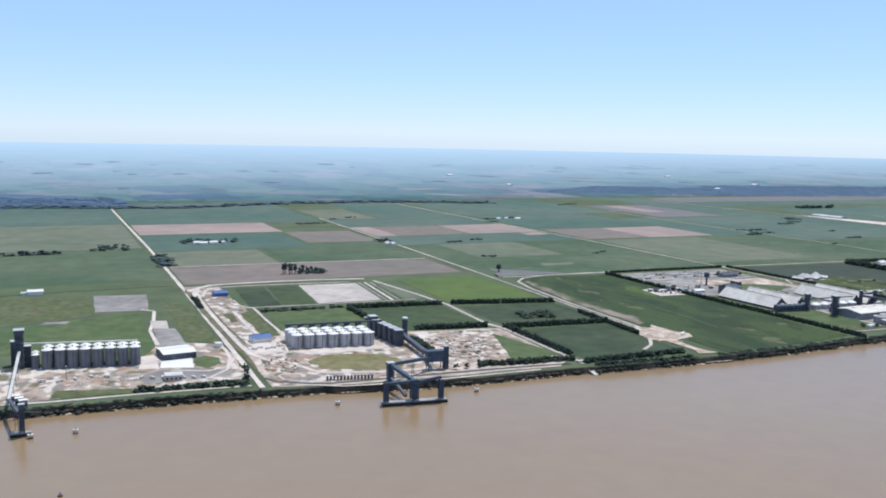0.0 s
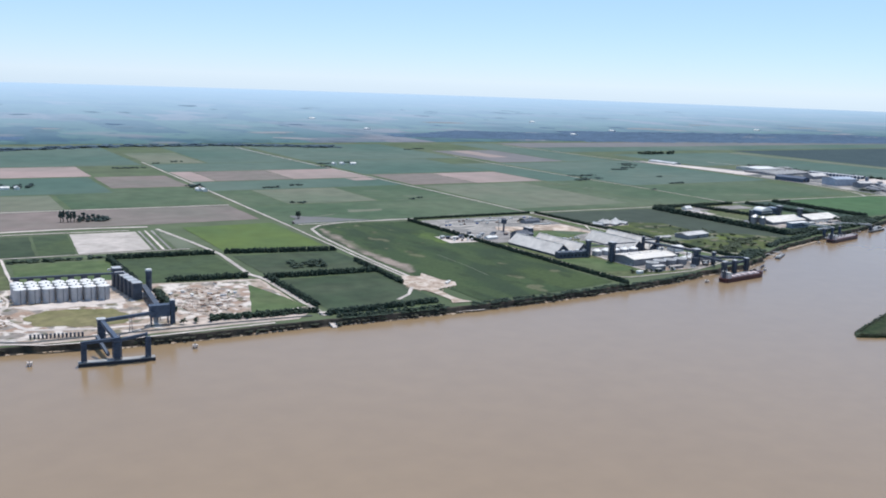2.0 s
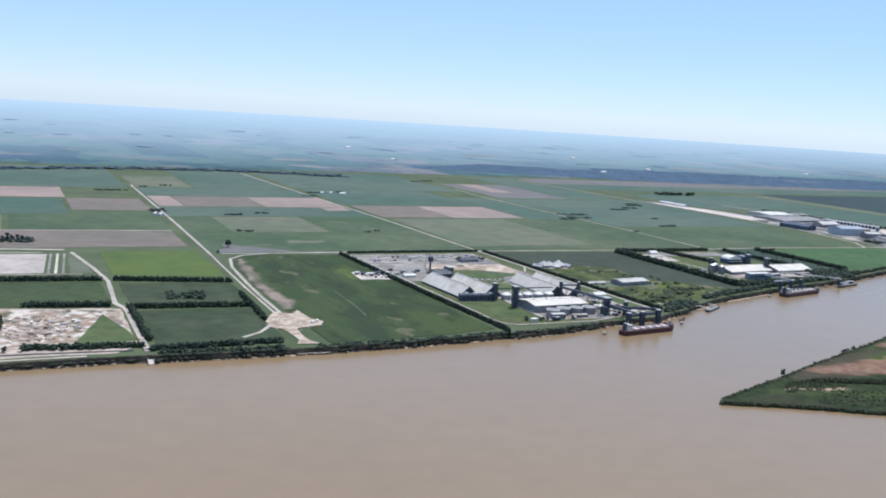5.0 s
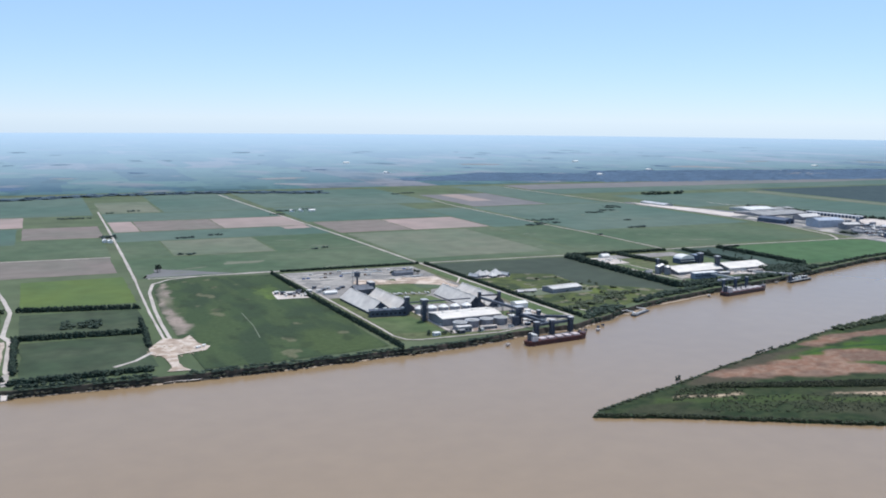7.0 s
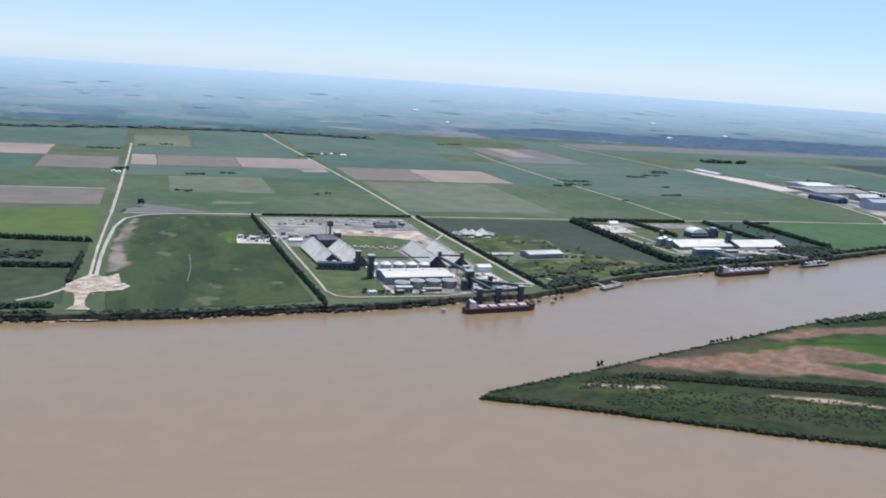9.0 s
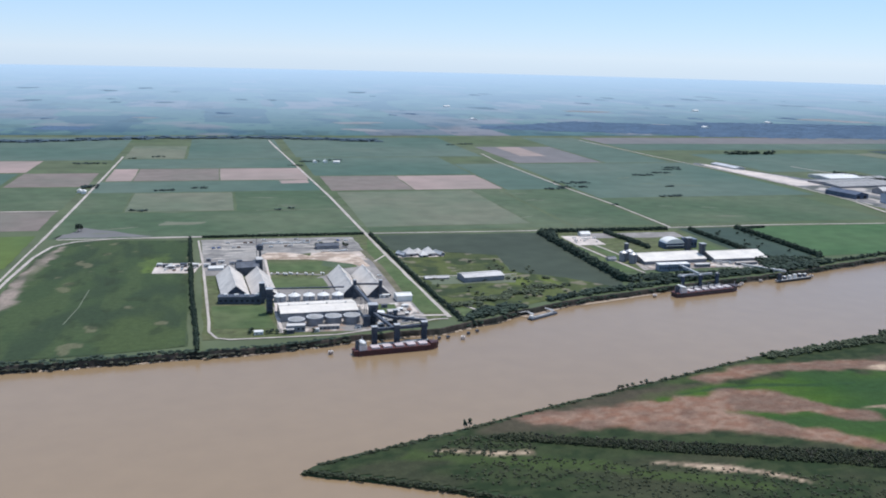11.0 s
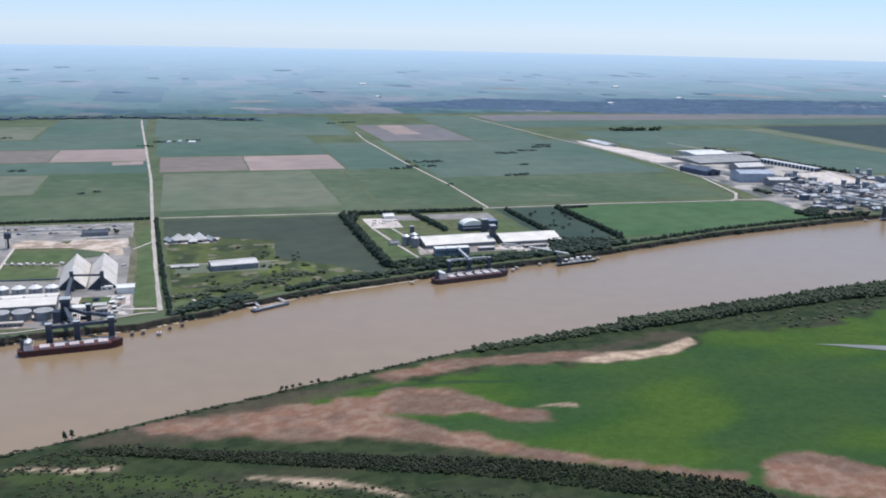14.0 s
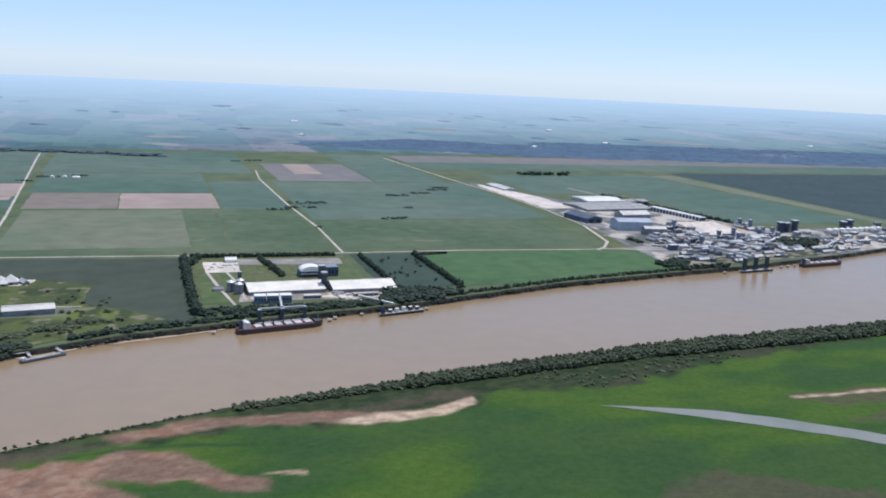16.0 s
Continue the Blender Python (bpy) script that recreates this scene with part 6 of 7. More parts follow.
for x, y in ((2030, 1570), (2048, 1575), (2096, 1600), (2104, 1620), (2090, 1636), (2104, 1660), (2040, 1642), (2060, 1660), (2100, 1572), (2050, 1548), (2030, 1530), (2085, 1556),
             (1700, 2080), (1716, 2096), (1742, 2080), (1760, 2100), (1735, 2120), (1778, 2120), (1800, 2090), (1704, 2140), (1856, 1516), (1905, 1519), (1985, 1528), (1846, 1600)):
    block(x, y, YARD.uniform(6, 15), YARD.uniform(5, 10), YARD.uniform(3, 8), YARD.uniform(-8, 8), "small utility hut in the plant yard", YARD.choice(["wall", "steel", "zinc", "white"]),
          YARD.choice(["white", "roofgrey", "steel", "rust", "concrete"]), "utility_hut", windows=1)
for k in range(22):
    lorry(1716 + 17 * k + YARD.uniform(-4, 4), 2290 + YARD.choice([0, 58, 92]) + YARD.uniform(-3, 3), YARD.uniform(-6, 6), "lorry waiting in the lorry park", YARD.choice(["white", "rust", "zinc", "blue"]))
for k in range(9):
    part_x, part_y = 1858 + 15 * k, 1698
    block(part_x, part_y, 5, 4, 9, 0, "dark machine at the silo feet", "steel", "steel", "silo_machine", category="machine")
lorry(2096, 1925, 20, "white lorry beside the grain store")
rubble(1910, 2150, 60, 14, 50, "low heaps of pale gravel", "sand", 4)
ship(2039, 1417, 163, 6.0, "dark red bulk carrier moored at the plant quay", "hull", 5, 0)
mooring(1920, 1420), mooring(2177, 1464)
for x, y in ((2195, 1490), (2150, 1474), (2216, 1502), (2132, 1470)):
    mooring(x, y, "dark mooring dolphin standing near the bank", 0.8, "steel")

def buoy(x, y, label):
    t = thing("mooring_buoy", x, y, 0, 0, label, "buoy")
    part("float", tube(bmesh.new(), 0, 0, -1.5, 2.2, 3.2, 2.6, 14), "steel", t)
    part("collar", tube(bmesh.new(), 0, 0, 0.6, 1.2, 3.4, 3.4, 14), "rust", t)
    part("post", tube(bmesh.new(), 0, 0, 2.2, 5.5, 0.6, 0.4, 8), "steel", t)
buoy(8, 1158, "dark round mooring buoy in the river")

t = thing("drain_chute", 0, 0, 0, 0, "pale concrete drain chute down the bank", "chute")
part("channel", beam(bmesh.new(), (955, 1466, LAND + 0.5), (953, 1412, 0.5), 9, 1.2), "gravel", t)
for k in (-1, 1):
    part("side_wall", beam(bmesh.new(), (955 + 5 * k, 1466, LAND + 1.4), (953 + 5 * k, 1412, 1.4), 1, 2.4), "concrete", t)
part("inlet", box(bmesh.new(), 955, 1470, LAND - 0.5, 16, 9, 4), "gravel", t)

# machinery on the gravel pad
for k in range(14):
    block(1582 + YARD.uniform(0, 95), 2036 + YARD.uniform(0, 84), YARD.uniform(4, 10), YARD.uniform(3, 7), YARD.uniform(2.5, 6), YARD.uniform(0, 90), "small container on the gravel pad", YARD.choice(["wall", "white", "steel", "rust"]),
          YARD.choice(["white", "white", "steel", "zinc"]), "site_container", category="container")
rubble(1625, 2080, 45, 40, 30, "heaps of gravel on the pad", "site", 3)
for k in range(7):
    block(1590 + 14 * k, 2045 + rng.uniform(0, 60), rng.uniform(7, 16), 9, rng.uniform(4, 9), rng.uniform(-8, 8), "small works building on the gravel pad", rng.choice(["wall", "zinc", "steel"]), rng.choice(["white", "steel"]), windows=2)
rubble(1260, 1600, 55, 55, 70, "heaps of earth at the road building site", "sand", 4)
block(1305, 1600, 10, 5, 4, 30, "small white site hut on bare earth", "white", "white", "site_hut")
block(1318, 1612, 8, 4, 3.5, 60, "small white site hut on bare earth", "white", "white", "site_hut")

# ---- farmstead and shed ----
sheet("yard", [(2180, 2118), (2300, 2112), (2312, 2170), (2185, 2178)], "gravel", 0.9, "pale gravel farmyard round the barns", "yard", 3, 12)
def hipped(x, y, sx, sy, eave, ridge, turn, label, roof="roofgrey", wall="wall"):
    """A house with four roof slopes that meet in one point."""
    t = thing("farm_building", x, y, LAND, turn, label, "building")
    part("wall", box(bmesh.new(), 0, 0, -0.5, sx, sy, eave + 0.5), wall, t)
    c = [(-sx / 2 - 1, -sy / 2 - 1, eave), (sx / 2 + 1, -sy / 2 - 1, eave), (sx / 2 + 1, sy / 2 + 1, eave), (-sx / 2 - 1, sy / 2 + 1, eave)]
    for a, b in zip(c, c[1:] + c[:1]):
        bm = bmesh.new()
        va, vb, vt, vu = (bm.verts.new(q) for q in (a, b, (0, 0, ridge), (0, 0, eave - 0.4)))
        for f in ((va, vb, vt), (vb, va, vu), (vt, vb, vu), (va, vt, vu)):
            bm.faces.new(f)
        part("roof_slope", bm, roof, t)
    part("door", box(bmesh.new(), 0, -sy / 2 - 0.2, 0, sx * 0.25, 0.6, eave * 0.7), "dark", t)
for x, y, w, e, r in ((2213, 2140, 30, 8, 22), (2238, 2150, 24, 7, 18), (2262, 2136, 32, 8, 24), (2246, 2128, 20, 6, 15)):
    hipped(x, y, w, 30, e, r, 8, "grey pyramid-roofed farm building in a joined cluster", "roofgrey", "wall")
for x, y in ((2192, 2138), (2290, 2134)):
    gable_shed(x, y, 14, 34, 6, 11, 25, "small pale-roofed barn beside the farm cluster", "zinc", "wall", "barn")
gable_shed(2328, 1866, 48, 100, 12, 16, 97, "low open shed with a pale roof", "roofgrey", "wall", doors=0)
for x in (2210, 2240):
    gable_shed(x, 1884, 15, 28, 4, 7, 94, "low pinkish-grey pen roof beside the track", "roofgrey", "wall", "animal_pen")
strip("track", [(2185, 1908), (2260, 1906), (2345, 1908), (2430, 1900)], 5, "dirt", 1.0, "pale farm track behind the shed", "track")
t = thing("river_barge", 2382, 1583, 0, 29, "long dark flat barge moored at the bank", "barge")
def barge_ring(z, k):
    return [(-42 * k, -6.5, z), (38, -6.5, z), (43 * k, 0, z), (38, 6.5, z), (-42 * k, 6.5, z)]
part("hull", solid(bmesh.new(), [barge_ring(-1, 0.97), barge_ring(3.4, 1.0)]), "steel", t)
part("coaming", box(bmesh.new(), -2, 0, 3.4, 66, 7, 1.4), "concrete", t)
part("deckhouse", box(bmesh.new(), -36, 0, 4, 6, 7, 5), "white", t)
for a, b in (((2303, 1585), (2352, 1606)), ((2352, 1606), (2360, 1582)), ((2352, 1606), (2396, 1630)), ((2396, 1630), (2412, 1602))):
    t = thing("gangway", 0, 0, 0, 0, "pale steel gangway between bank and barge", "gangway")
    deck = part("deck", beam(bmesh.new(), (*a, 6.5), (*b, 6.0), 5, 0.8), "zinc", t)
    for k in range(4):
        f = (k + 0.5) / 4
        part("post", tube(bmesh.new(), a[0] + (b[0] - a[0]) * f, a[1] + (b[1] - a[1]) * f, -4, 6.2, 0.6, 0.6, 6), "rust", t)
    part("rail", beam(bmesh.new(), (*a, 9), (*b, 8.5), 0.4, 0.4), "white", t)
strip("landing", [(2300, 1590), (2345, 1600), (2390, 1628)], 8, "concrete", -4.0, "pale concrete landing on the shore", "landing")

# ---- warehouses terminal ----
gable_shed(2878, 2000, 98, 182, 9, 20, 93, "long warehouse with a bright cream-white roof", "cream", "wall", vents=0)
gable_shed(3066, 1995, 96, 158, 9, 20, 92, "long warehouse with a bright cream-white roof", "cream", "wall", vents=0)
block(3022, 2142, 30, 34, 24, 2, "dark blue machinery house beside the arched hall", "navy", "slate", windows=3)
t = thing("arched_hall", 2967, 2140, LAND, 2, "blue-grey works hall with a white arched roof", "building")
part("wall", box(bmesh.new(), 0, 0, -0.5, 62, 38, 16.5), "navy", t)
part("canopy", box(bmesh.new(), 0, -21, 9, 58, 5, 1.2), "white", t)
part("wall_panel", box(bmesh.new(), 0, -19.2, 2, 44, 0.6, 10), "steel", t)
def arch(yy, r):
    return [(r * math.cos(math.pi * i / 12), yy, 15.5 + r * 0.45 * math.sin(math.pi * i / 12)) for i in range(13)]
part("arched_roof", solid(bmesh.new(), [arch(-20, 28), arch(20, 28)]), "white", t)
tower(2973, 1985, 12, 14, 38, "dark elevator tower between the warehouses")
tower(2984, 2080, 14, 14, 34, "dark elevator tower behind the warehouses")
s0 = silo(10, 24, 5, "dark grey silo beside the warehouse", "wall", "zinc")
for x, y in ((2769, 1972), (2776, 2010), (2752, 1995)):
    tagged(place(s0, x, y), group="silos of the warehouse terminal")
drop(s0)
tower(2776, 2030, 8, 8, 34, "slim grey elevator tower beside the silos")
gable_shed(2724, 2008, 18, 22, 6, 10, 92, "small dark-roofed house beside the road", "wall", "zinc")
for x in (2807, 2836, 2865):
    block(x, 1884, 26, 22, 17, -2, "blue-grey process building with a white roof", "slate", "white", windows=4)
block(2930, 1905, 40, 12, 8, 0, "low grey workshop beside the warehouse", "wall", "roofgrey", windows=5)
block(3060, 1912, 60, 12, 7, 3, "low pale workshop beside the warehouse", "wall", "dirt", windows=5)
gallery((2850, 1872, 26), (2838, 1760, 32), "pale conveyor bridge to the ship", 4, 4, 2, "zinc", "zinc")
gallery((2790, 1772, 26), (2890, 1790, 24), "pale conveyor gallery along the bank", 4, 4, 2, "zinc", "zinc", 3)
gallery((2985, 1950, 14), (3000, 1890, 26), "pale sloping conveyor on trestles", 4, 4, 1, "zinc", "white")
gallery((3040, 1900, 16), (3095, 1790, 22), "pale conveyor bridge to the pier", 4, 4, 2, "zinc", "white", 2)
for x, y in ((2789, 1746), (2838, 1752), (2888, 1762)):
    tower(x, y, 6, 6, 22, "slim blue-grey ship loading tower by the bank", base=4, mat="bluesteel")
pier(2838, 1746, 120, 8, 11, "narrow concrete quay beside the moored ship")
ship(2828, 1704, 189, 11.0, "black-hulled bulk carrier with pale hatch covers", "hullblack", 6, 3, "deckred", "hatch")
pier(3112, 1783, 112, 12, 13, "low pier with barges and equipment")
for k in range(6):
    block(3068 + 17 * k, 1775 + 4 * k, 8, 6, rng.uniform(4, 9), 13, "small pale machine house on the pier", rng.choice(["white", "steel"]), "white", base=6)
tower(3066, 1772, 7, 7, 16, "dark mooring tower on the pier", base=6, head=False)
for x, y in ((2690, 1690), (2940, 1745), (3020, 1780), (3180, 1805), (2955, 1760)):
    mooring(x, y)
gable_shed(2782, 2330, 24, 30, 8, 13, 92, "white arched-roof store at the yard", "white", "white")
for k in range(10):
    lorry(2720 + 8 * k, 2225 + rng.uniform(0, 70), rng.uniform(0, 180), "lorry parked in the gravel yard")
for k in range(10):
    lorry(2990 + 15 * k, 1925 + rng.uniform(-5, 5), rng.uniform(-10, 10), "lorry in the loading yard")
rubble(3050, 1885, 60, 12, 40, "heaps of material on the bank", "gravel", 4)

# ---- downstream works ----
gable_shed(4490, 3455, 150, 190, 12, 17, 93, "large shed with a bright white roof", "white", "zinc", vents=4)
gable_shed(4445, 3275, 200, 330, 8, 14, 95, "very broad low shed with a dull grey roof", "concrete", "wall")
gable_shed(4640, 3420, 80, 130, 10, 15, 95, "dull-roofed annex of the large shed", "concrete", "wall")
gable_shed(4260, 2760, 90, 130, 32, 40, 80, "tall pale-blue grain processing hall", "paleblue", "paleblue", doors=2)
gable_shed(4290, 2650, 44, 80, 22, 28, 80, "grey process hall beside the tall hall", "roofgrey", "wall", doors=1)
gable_shed(4165, 2960, 70, 150, 18, 26, 10, "long dark blue sheet-metal hall", "navy", "navy", doors=2)
gable_shed(4410, 3010, 60, 130, 16, 28, 95, "broad grey-roofed store in the works", "roofgrey", "wall", doors=2)
gable_shed(4605, 2495, 44, 56, 14, 22, 92, "shed with a bright white roof", "farsheet", "white")
gable_shed(4200, 3900, 60, 200, 8, 12, 4, "low pale-roofed store of the works", "farsheet", "zinc")
t = thing("rail_shed", 4645, 3060, LAND, 10, "long dark rail shed with white columns", "building")
part("wall", box(bmesh.new(), 0, 0, -0.5, 30, 300, 14.5), "navy", t)
part("roof", box(bmesh.new(), 0, 0, 14, 34, 306, 1.2), "farsheet", t)
for k in range(16):
    part("column", box(bmesh.new(), -16, -144 + 288 * k / 15, -0.4, 2.0, 4, 14), "white", t)
hp = bmesh.new()
bmesh.ops.create_grid(hp, x_segments=22, y_segments=26, size=1)
for v in hp.verts:
    q = max(0.0, 1 - max(abs(v.co.x), abs(v.co.y)) ** 3)
    v.co = Vector((4590 + v.co.x * 88 + v.co.y * 30, 2740 + v.co.y * 150, LAND + 0.6 + q * (12 + 6 * noise.noise((v.co.x * 4, v.co.y * 5, 2)))))
tagged(part("earth_mound", hp, "gravel"), "broad low mound of pale earth in the works", "mound")
mottled("bank_ground", [(4062, 2136), (4250, 2150), (4450, 2190), (4640, 2225), (4800, 2275), (4780, 2330), (4560, 2300), (4340, 2240), (4160, 2235), (4070, 2250)], (0.085, 0.088, 0.05),
        (((0.3, 0.25, 0.195), 0.02, 0.02, 0.02, 0.25, 0.9), ((0.04, 0.052, 0.03), 0.025, 0.02, 0.12, 0.2, 0.9)), "rough grass and bare earth along the works bank", "ground", 1.2, 6, 67.0)
mottled("yard", [(4754, 2359), (4877, 2326), (5000, 2370), (5144, 2534), (4987, 2600), (4860, 2470)], (0.33, 0.285, 0.22), EARTH[:3], "tan stained works yard", "yard", 1.2, 7, 71.0)
strip("track", [(4082, 2640), (4128, 2540), (4149, 2450), (4212, 2388)], 9, "dirt", 1.3, "pale earth lane at the works gate", "track")
strip("track", [(4010, 2408), (4110, 2402), (4212, 2388)], 8, "dirt", 1.3, "pale earth lane at the works gate", "track")
wood([(4615, 2345), (4730, 2350), (4815, 2440), (4700, 2440)], 20, 16, 90, "dark clump of large trees in the works")
tree_row([(4047, 2085), (4130, 2098), (4222, 2112)], 13, 12, "dark trees at the works bank")
wood([(4030, 2130), (4090, 2128), (4140, 2200), (4080, 2200)], 12, 12, 40, "dark trees at the field corner")
WORKS = random.Random(21)
for k in range(360):
    u, v = WORKS.random(), WORKS.random()
    x = 4170 + 560 * u + 60 * v
    y = 2260 + 130 * u + v * (560 - 120 * u)
    if (4480 < x < 4720 and 2570 < y < 2920) or (4190 < x < 4350 and 2610 < y < 2830):
        continue
    kind = WORKS.random()
    if kind < 0.55:
        block(x, y, WORKS.uniform(8, 34), WORKS.uniform(8, 24), WORKS.uniform(5, 20), WORKS.uniform(-8, 20), WORKS.choice(["pale flat-roofed process building", "grey flat-roofed process building with openings"]),
              WORKS.choice(["wall", "slate", "navy", "concrete"]), WORKS.choice(["farsheet", "farsheet", "roofgrey", "dirt", "zinc", "wall", "wall", "concrete", "concrete", "rust"]), windows=WORKS.randint(0, 2))
    elif kind < 0.9:
        gable_shed(x, y, WORKS.uniform(12, 26), WORKS.uniform(20, 50), 7, 12, WORKS.choice([8, 98]), "works shed with a dull sheet roof", WORKS.choice(["farsheet", "roofgrey", "concrete", "wall"]), "wall")
    elif kind < 0.97:
        t = thing("storage_tank", x, y, LAND, 0, "round pale steel storage tank", "tank")
        r = WORKS.uniform(4, 10)
        part("body", tube(bmesh.new(), 0, 0, -0.5, r * 1.2, r, r, 20), "zinc", t)
        part("roof", tube(bmesh.new(), 0, 0, r * 1.2, r * 1.4, r * 1.02, 1, 20), "zinc", t)
    else:
        tower(x, y, 10, 12, WORKS.uniform(22, 34), "dark process tower of the works", "slate")
for k in range(64):
    x = 4110 + 900 * WORKS.random()
    y = shore_y(x) + 45 + 130 * WORKS.random()
    if 4610 < x < 4800 and y > 2360:
        continue
    if k % 3:
        block(x, y, WORKS.uniform(10, 34), WORKS.uniform(8, 18), WORKS.uniform(4, 14), WORKS.uniform(5, 20), "low quayside works building with openings", WORKS.choice(["wall", "slate", "concrete", "navy"]), WORKS.choice(["farsheet", "concrete", "concrete", "wall", "rust"]), windows=WORKS.randint(0, 2))
    else:
        gable_shed(x, y, WORKS.uniform(12, 20), WORKS.uniform(26, 60), 6, 10, 100, "long quayside shed with a pale roof", WORKS.choice(["farsheet", "roofgrey"]), "wall")
for a, b in (((4330, 2480, 30), (4520, 2400, 22)), ((4200, 2330, 18), (4420, 2250, 26)), ((4420, 2560, 26), (4560, 2500, 20)), ((4760, 2330, 20), (4900, 2420, 26)), ((4150, 2430, 16), (4300, 2330, 24))):
    gallery(a, b, "long pale conveyor gallery in the works", 5, 5, 4, "zinc", "farsheet")
for k in range(90):
    u, v = WORKS.random(), WORKS.random()
    x, y = 4790 + 1000 * u, 2330 + 260 * u + v * 260
    block(x, y, WORKS.uniform(10, 36), WORKS.uniform(10, 24), WORKS.uniform(5, 18), WORKS.uniform(0, 20), "pale works building by the river", WORKS.choice(["wall", "zinc", "concrete"]), WORKS.choice(["farsheet", "roofgrey", "wall", "concrete"]), windows=2)
for k in range(9):
    t = thing("storage_tank", 5030 + 32 * k, 2615 + 3 * k, LAND, 0, "round white storage tank in a row", "tank", "row of white tanks")
    part("body", tube(bmesh.new(), 0, 0, -0.5, 16, 12, 12, 20), "white", t)
    part("roof", tube(bmesh.new(), 0, 0, 16, 20, 12.3, 1, 20), "white", t)
for x, y, h in ((4825, 2640, 34), (4860, 2650, 30), (4900, 2655, 38), (5150, 2680, 28), (5190, 2690, 32)):
    tower(x, y, 20, 20, h, "large dark blue process tower", "navy")
gallery((4565, 2390, 26), (4680, 2460, 30), "white sloping conveyor on trestles", 6, 6, 2, "white", "white")
gallery((4300, 2110, 40), (4300, 2330, 30), "pale conveyor bridge to the quay", 6, 6, 3, "zinc", "zinc")
pier(4300, 2085, 125, 14, 8, "concrete quay with loading towers")
for x, y in ((4256, 2081), (4300, 2088), (4344, 2094)):
    tower(x, y, 9, 9, 32, "dark ship loading tower on the quay", base=6)
ship(4588, 2140, 178, 8.0, "dark bulk carrier moored at the works", "hullblack", 5, 2, "deckred", "hatch")
for x, y in ((4420, 2120), (4450, 2128), (4480, 2132), (4180, 2070)):
    mooring(x, y)
strip("rail_line", [(4640, 3380), (4700, 2960), (4780, 2720), (4900, 2560)], 10, "dirt", 1.0, "pale rail line beside the works", "track")
strip("rail_line", [(4560, 3900), (4620, 3450), (4640, 3380)], 10, "dirt", 1.0, "pale rail line beside the works", "track")

# ---- trees and farmsteads ----
hedge([(690, 2125), (700, 1860)], 11.7, 7.4)
tree_row([(130, 1548), (315, 1528)], 10, 10, "low dark hedge along the bank road")
tree_row([(480, 2160), (690, 2150)], 8, 10, "loose row of dark bushes", "leaf", 11, 0.3)
hedge([(755, 1508), (840, 1498), (945, 1490)], 11, 9)
hedge([(712, 1740), (706, 1590)], 13, 9)
for x in (700, 722, 750):
    tree(x, 1500, 12, 14, "dark green tree beside the bank road")
tree(315, 1540, 18, 14, "tall dark tree beside the dirt road"), tree(318, 1552, 16, 12, "tall dark tree beside the dirt road")
tree_row([(352, 2370), (348, 2230)], 11, 8, "dark hedge beside the dirt road")
wood([(1055, 1875), (1135, 1870), (1135, 1925), (1060, 1930)], 10, 13, 22, "small clump of dark bushes")
for x, y, h in ((672, 2716, 34), (680, 2722, 38), (690, 2710, 36), (700, 2724, 32), (708, 2712, 35), (735, 2726, 26), (722, 2710, 20), (748, 2716, 22), (762, 2722, 24), (775, 2712, 20), (788, 2720, 16)):
    tree(x, y, h, 15, "tall slender dark tree in a field", "fieldleaf")
wood([(715, 2700), (800, 2696), (800, 2725), (715, 2730)], 13, 12, 16, "low dark trees in a field", "fieldleaf")
tree(1342, 2570, 28, 18, "lone tall tree at the road bend"), tree(1350, 2578, 22, 14, "lone tree at the road bend")
wood([(1240, 3420), (1296, 3410), (1300, 3480), (1245, 3490)], 11, 11, 12, "dark trees round a farmstead", "fieldleaf")
wood([(480, 3560), (700, 3540), (700, 3640), (480, 3650)], 11, 14, 32, "dark trees round a farmstead", "fieldleaf")
wood([(150, 3420), (280, 3400), (280, 3520), (150, 3540)], 11, 15, 24, "dark trees round a farmstead", "fieldleaf")
tree_row([(-300, 3330), (60, 3380)], 13, 14, "row of dark trees across the fields", "fieldleaf", 12, 0.1, rough=0.4)
tree_row([(362, 2990), (362, 3300)], 11, 9, "dark trees along the dirt road", "fieldleaf", 30, 0.4)
FARM = random.Random(5)
for x, y in ((560, 3520), (600, 3530), (640, 3525), (540, 3535), (1245, 3330), (1262, 3310), (2180, 4180), (2230, 4190), (2280, 4170)):
    gable_shed(x, y, 16, 30, 7, 11, FARM.choice([3, 93]), "white-roofed farm building beside the trees", "white", "white", "farm_building")
for x, y in FAR_PLACES:
    gable_shed(x, y, 40, 60, 10, 16, FARM.choice([3, 93]), "far white-roofed farm building on the plain", "white", "white", "farm_building")
CLUMPS = [(3850, 3815, 60), (3610, 3635, 70), (3560, 3280, 24), (3130, 3300, 80), (3050, 5005, 32), (2490, 5245, 40), (3125, 2860, 16), (1535, 3345, 48), (1485, 2905, 36), (1920, 2880, 14), (1970, 2905, 14), (1175, 4190, 90), (1340, 4385, 20), (2290, 4275, 40), (1660, 3395, 40), (3180, 3420, 90), (3885, 3895, 60), (2160, 4225, 60), (2080, 4070, 40), (3040, 3255, 52), (3735, 3705, 60), (1455, 4450, 32), (3150, 5050, 60), (3435, 3030, 60), (4620, 4535, 60)]
for x, y, s in CLUMPS:
    wood([(x - s * 0.8, y - s * 0.3), (x + s * 0.8, y - s * 0.25), (x + s * 0.8, y + s * 0.25), (x - s * 0.8, y + s * 0.3)], 6, 9, max(3, int(s * 0.35)), "small dark clump of trees in the fields", "fieldleaf")
SC = random.Random(3)
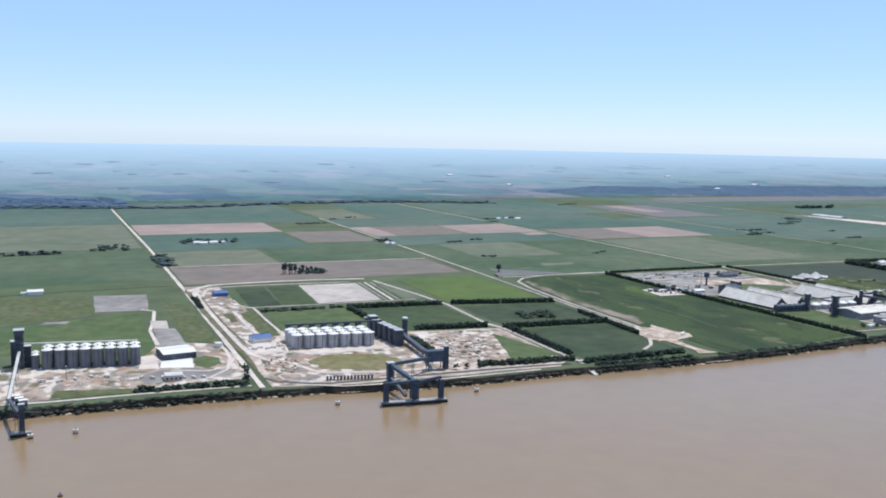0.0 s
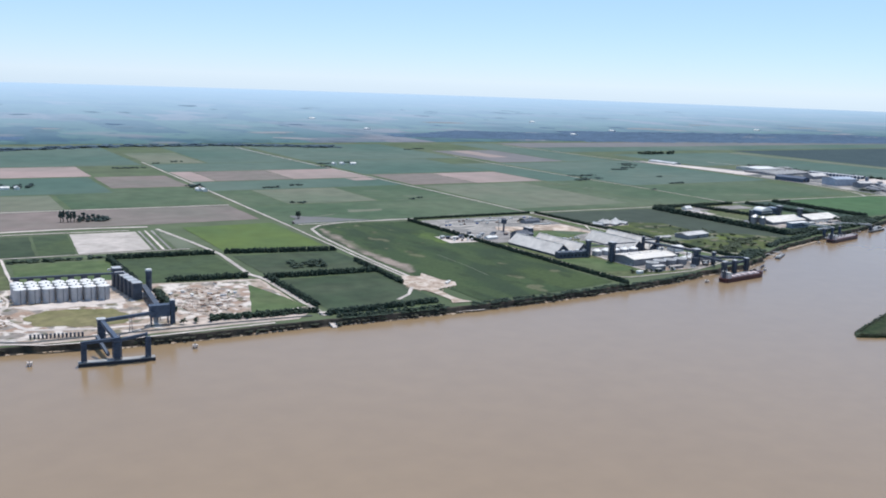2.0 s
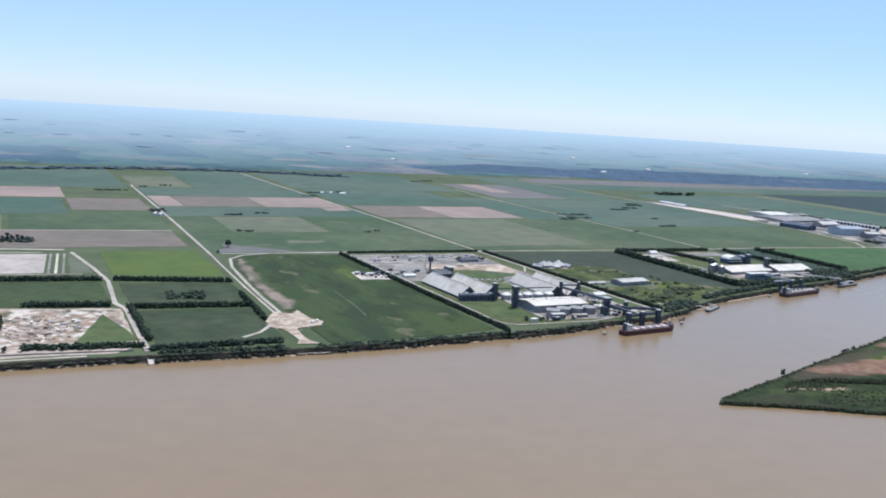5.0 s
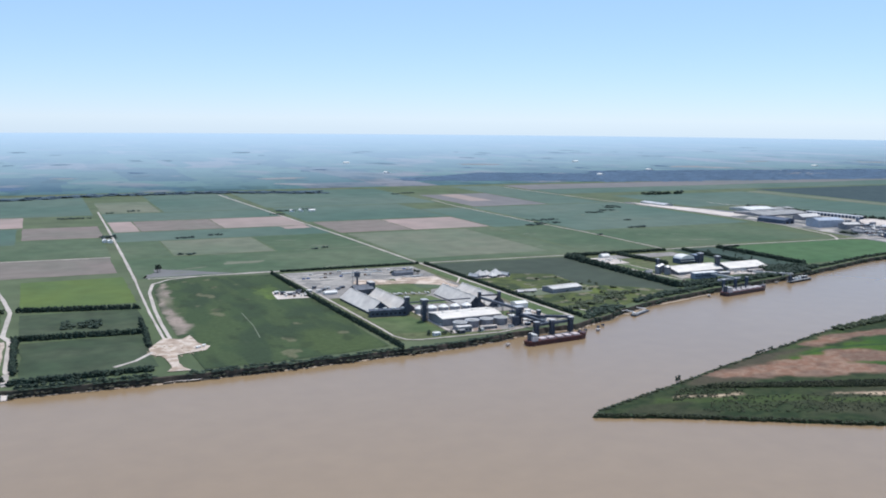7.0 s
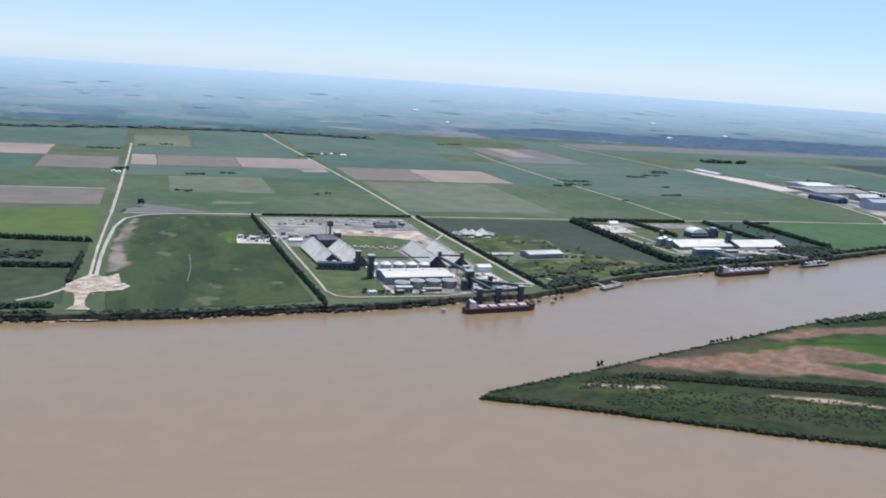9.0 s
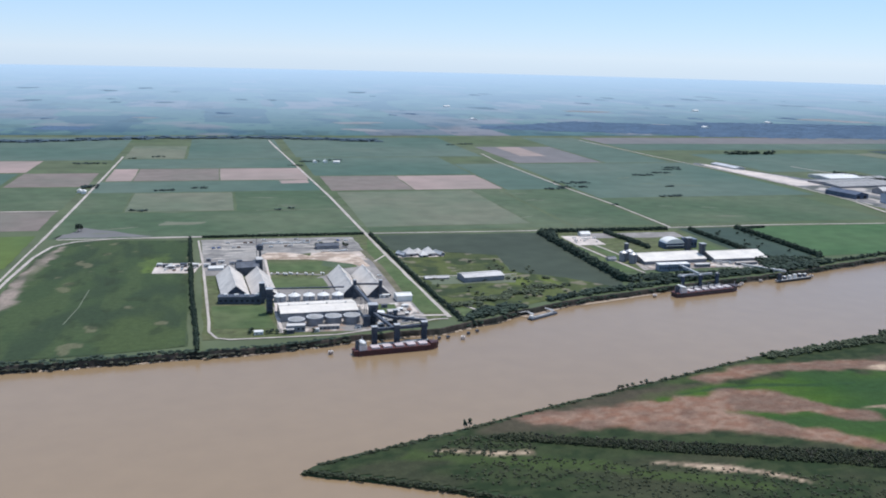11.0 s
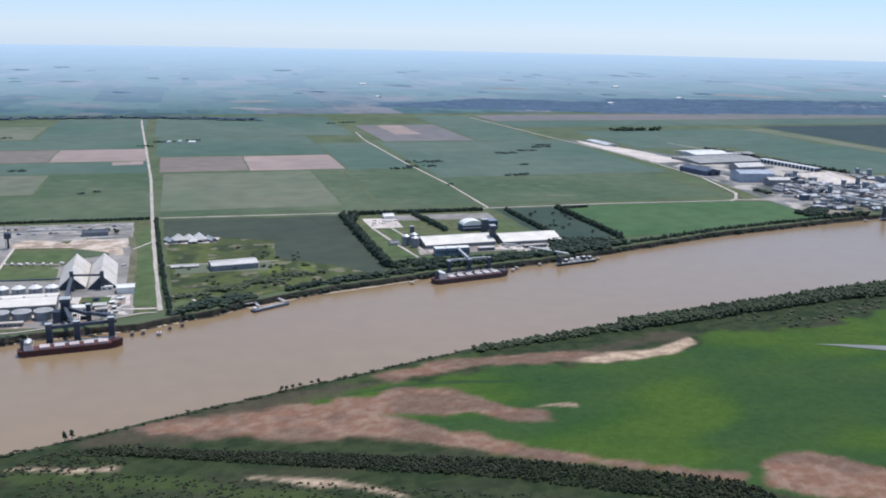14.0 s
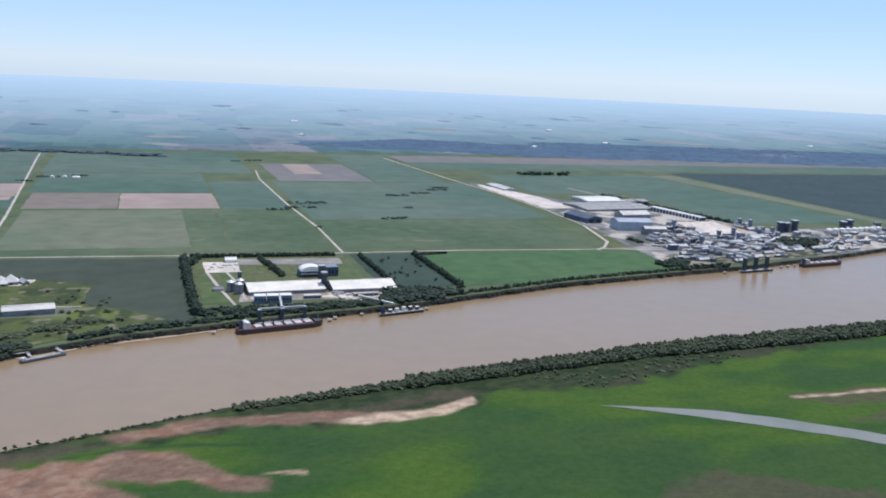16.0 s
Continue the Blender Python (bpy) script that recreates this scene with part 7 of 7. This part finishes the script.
for k in range(34):
    u, v = SC.random(), SC.random()
    x = 2205 + 320 * u
    y = 1640 + 80 * u + v * (280 - 160 * u)
    tree(x, y, SC.uniform(4, 9), SC.uniform(9, 17), "bushy green tree in rough grass", "willow")
for k in range(4):
    x, y = 2230 + 75 * k, 1650 + 40 * k
    wood([(x - 40, y - 14), (x + 40, y - 10), (x + 40, y + 14), (x - 40, y + 10)], 7, 10, 34, "thicket of green bushes", "willow")
for k in range(14):
    tree(2350 + 150 * SC.random(), 1900 + 150 * SC.random(), SC.uniform(4, 7), SC.uniform(8, 15), "bushy green tree in rough grass", "willow")
for k in range(16):
    tree(3170 + 130 * SC.random(), 2040 + 300 * SC.random(), SC.uniform(6, 11), SC.uniform(9, 15), "dark bush in a crop plot", "leaf")
wood([(2670, 1780), (3050, 1822), (3050, 1852), (2670, 1835)], 9, 9, 260, "dense dark trees between works and river")
wood([(3090, 1850), (3200, 1880), (3300, 1930), (3110, 2000)], 12, 13, 160, "dense dark trees between works and river")
wood([(2215, 1545), (2330, 1605), (2320, 1640), (2220, 1590)], 8, 11, 90, "dense dark trees on the river bank")
hedge([(2670, 2280), (2700, 2390)], 16.2, 9.9)
hedge([(2862, 2360), (2880, 2250), (2895, 2130)], 12.6, 8.7)
hedge([(3320, 2370), (3420, 2380)], 8.1, 7.4)
wood([(4010, 2120), (4095, 2140), (4090, 2190), (4010, 2170)], 14, 14, 50, "dark trees at the edge of the works")
wood([(4640, 2380), (4770, 2410), (4750, 2480), (4640, 2450)], 20, 22, 90, "dark trees within the works")
tree_row([(4130, 2560), (4150, 2480)], 10, 12, "dark hedge beside the works road")
tree_row([(4760, 2860), (4690, 3100), (4650, 3360), (4600, 3620)], 14, 14, "dark hedge beside the rail line")
tree_row([(4540, 4480), (4850, 4460)], 20, 24, "far row of dark trees", "leaf", 20)
for x, y, h in ((328, 1622, 15), (331, 1606, 17), (327, 1594, 12)):
    tree(x, y, h, 10, "dark bushy tree beside the dirt road")
# bank scrub
def bank_scrub(x0, x1, height=6.0, d=15.0, z=7.0, gaps=0.05, mat="leaf"):
    n = max(2, int((x1 - x0) / 40))
    xs = [x0 + (x1 - x0) * i / n for i in range(n + 1)]
    tree_row([(x, shore_y(x) + d) for x in xs], height, 9, "dark scrub hanging over the eroded bank", mat, 4.5, gaps, "bank_scrub", z)


for x0, x1 in ((-110, 110), (115, 330), (960, 1205), (1262, 1480), (1480, 1690), (1700, 1960)):
    bank_scrub(x0, x1, 3.4, 5, 4, 0.3, "deadscrub")
    bank_scrub(x0, x1, 2.6, 10, 11, 0.3)
for x0, x1 in ((360, 420), (610, 930)):
    bank_scrub(x0, x1, 3, 7, 5, 0.3, "deadscrub")
bank_scrub(970, 1195, 7, 18, 11.5, 0.06)
bank_scrub(1265, 1685, 4, 15, 11.5, 0.35)
for x0, x1 in ((2200, 2330), (2430, 3050), (3060, 4000)):
    bank_scrub(x0, x1, 7, 9, 4, 0.1)
BANK = random.Random(9)
spots = []
for x in range(-100, 2330, 9):
    if BANK.random() < 0.55:
        spots.append((x, shore_y(x) + 2.5, 0.6, BANK.uniform(3, 8), BANK.uniform(0.5, 1.3)))
tagged(clump_mesh("fallen_earth", spots, "sand"), "pale fallen earth along the waterline", "earth", kind="stuff")
# island details
for x, y in ((2068, 1048), (2076, 1051)):
    tree(x, y, 15, 7, "slim tree standing at the island shore", "leaf", 3)
for x in (2355, 2363, 2372, 2384, 2402, 2412):
    tree(x, 1152 + (x - 2355) * 0.32, SC.uniform(7, 11), 7, "small dark tree at the island shore", "leaf", 3)
tree_row([(1850, 972), (1990, 1018), (2200, 1094), (2400, 1164), (2680, 1260)], 2.6, 5, "low bushes along the island shore", "shrub", 5, 0.35, base=3, per=3, rough=0.5)
tree_row([(1830, 955), (1940, 905), (2080, 828), (2200, 760), (2345, 690), (2700, 490)], 5, 6, "dark bushes along the island shore", "shrub", 2.6, 0.03, base=2.0, per=5, rough=0.15)
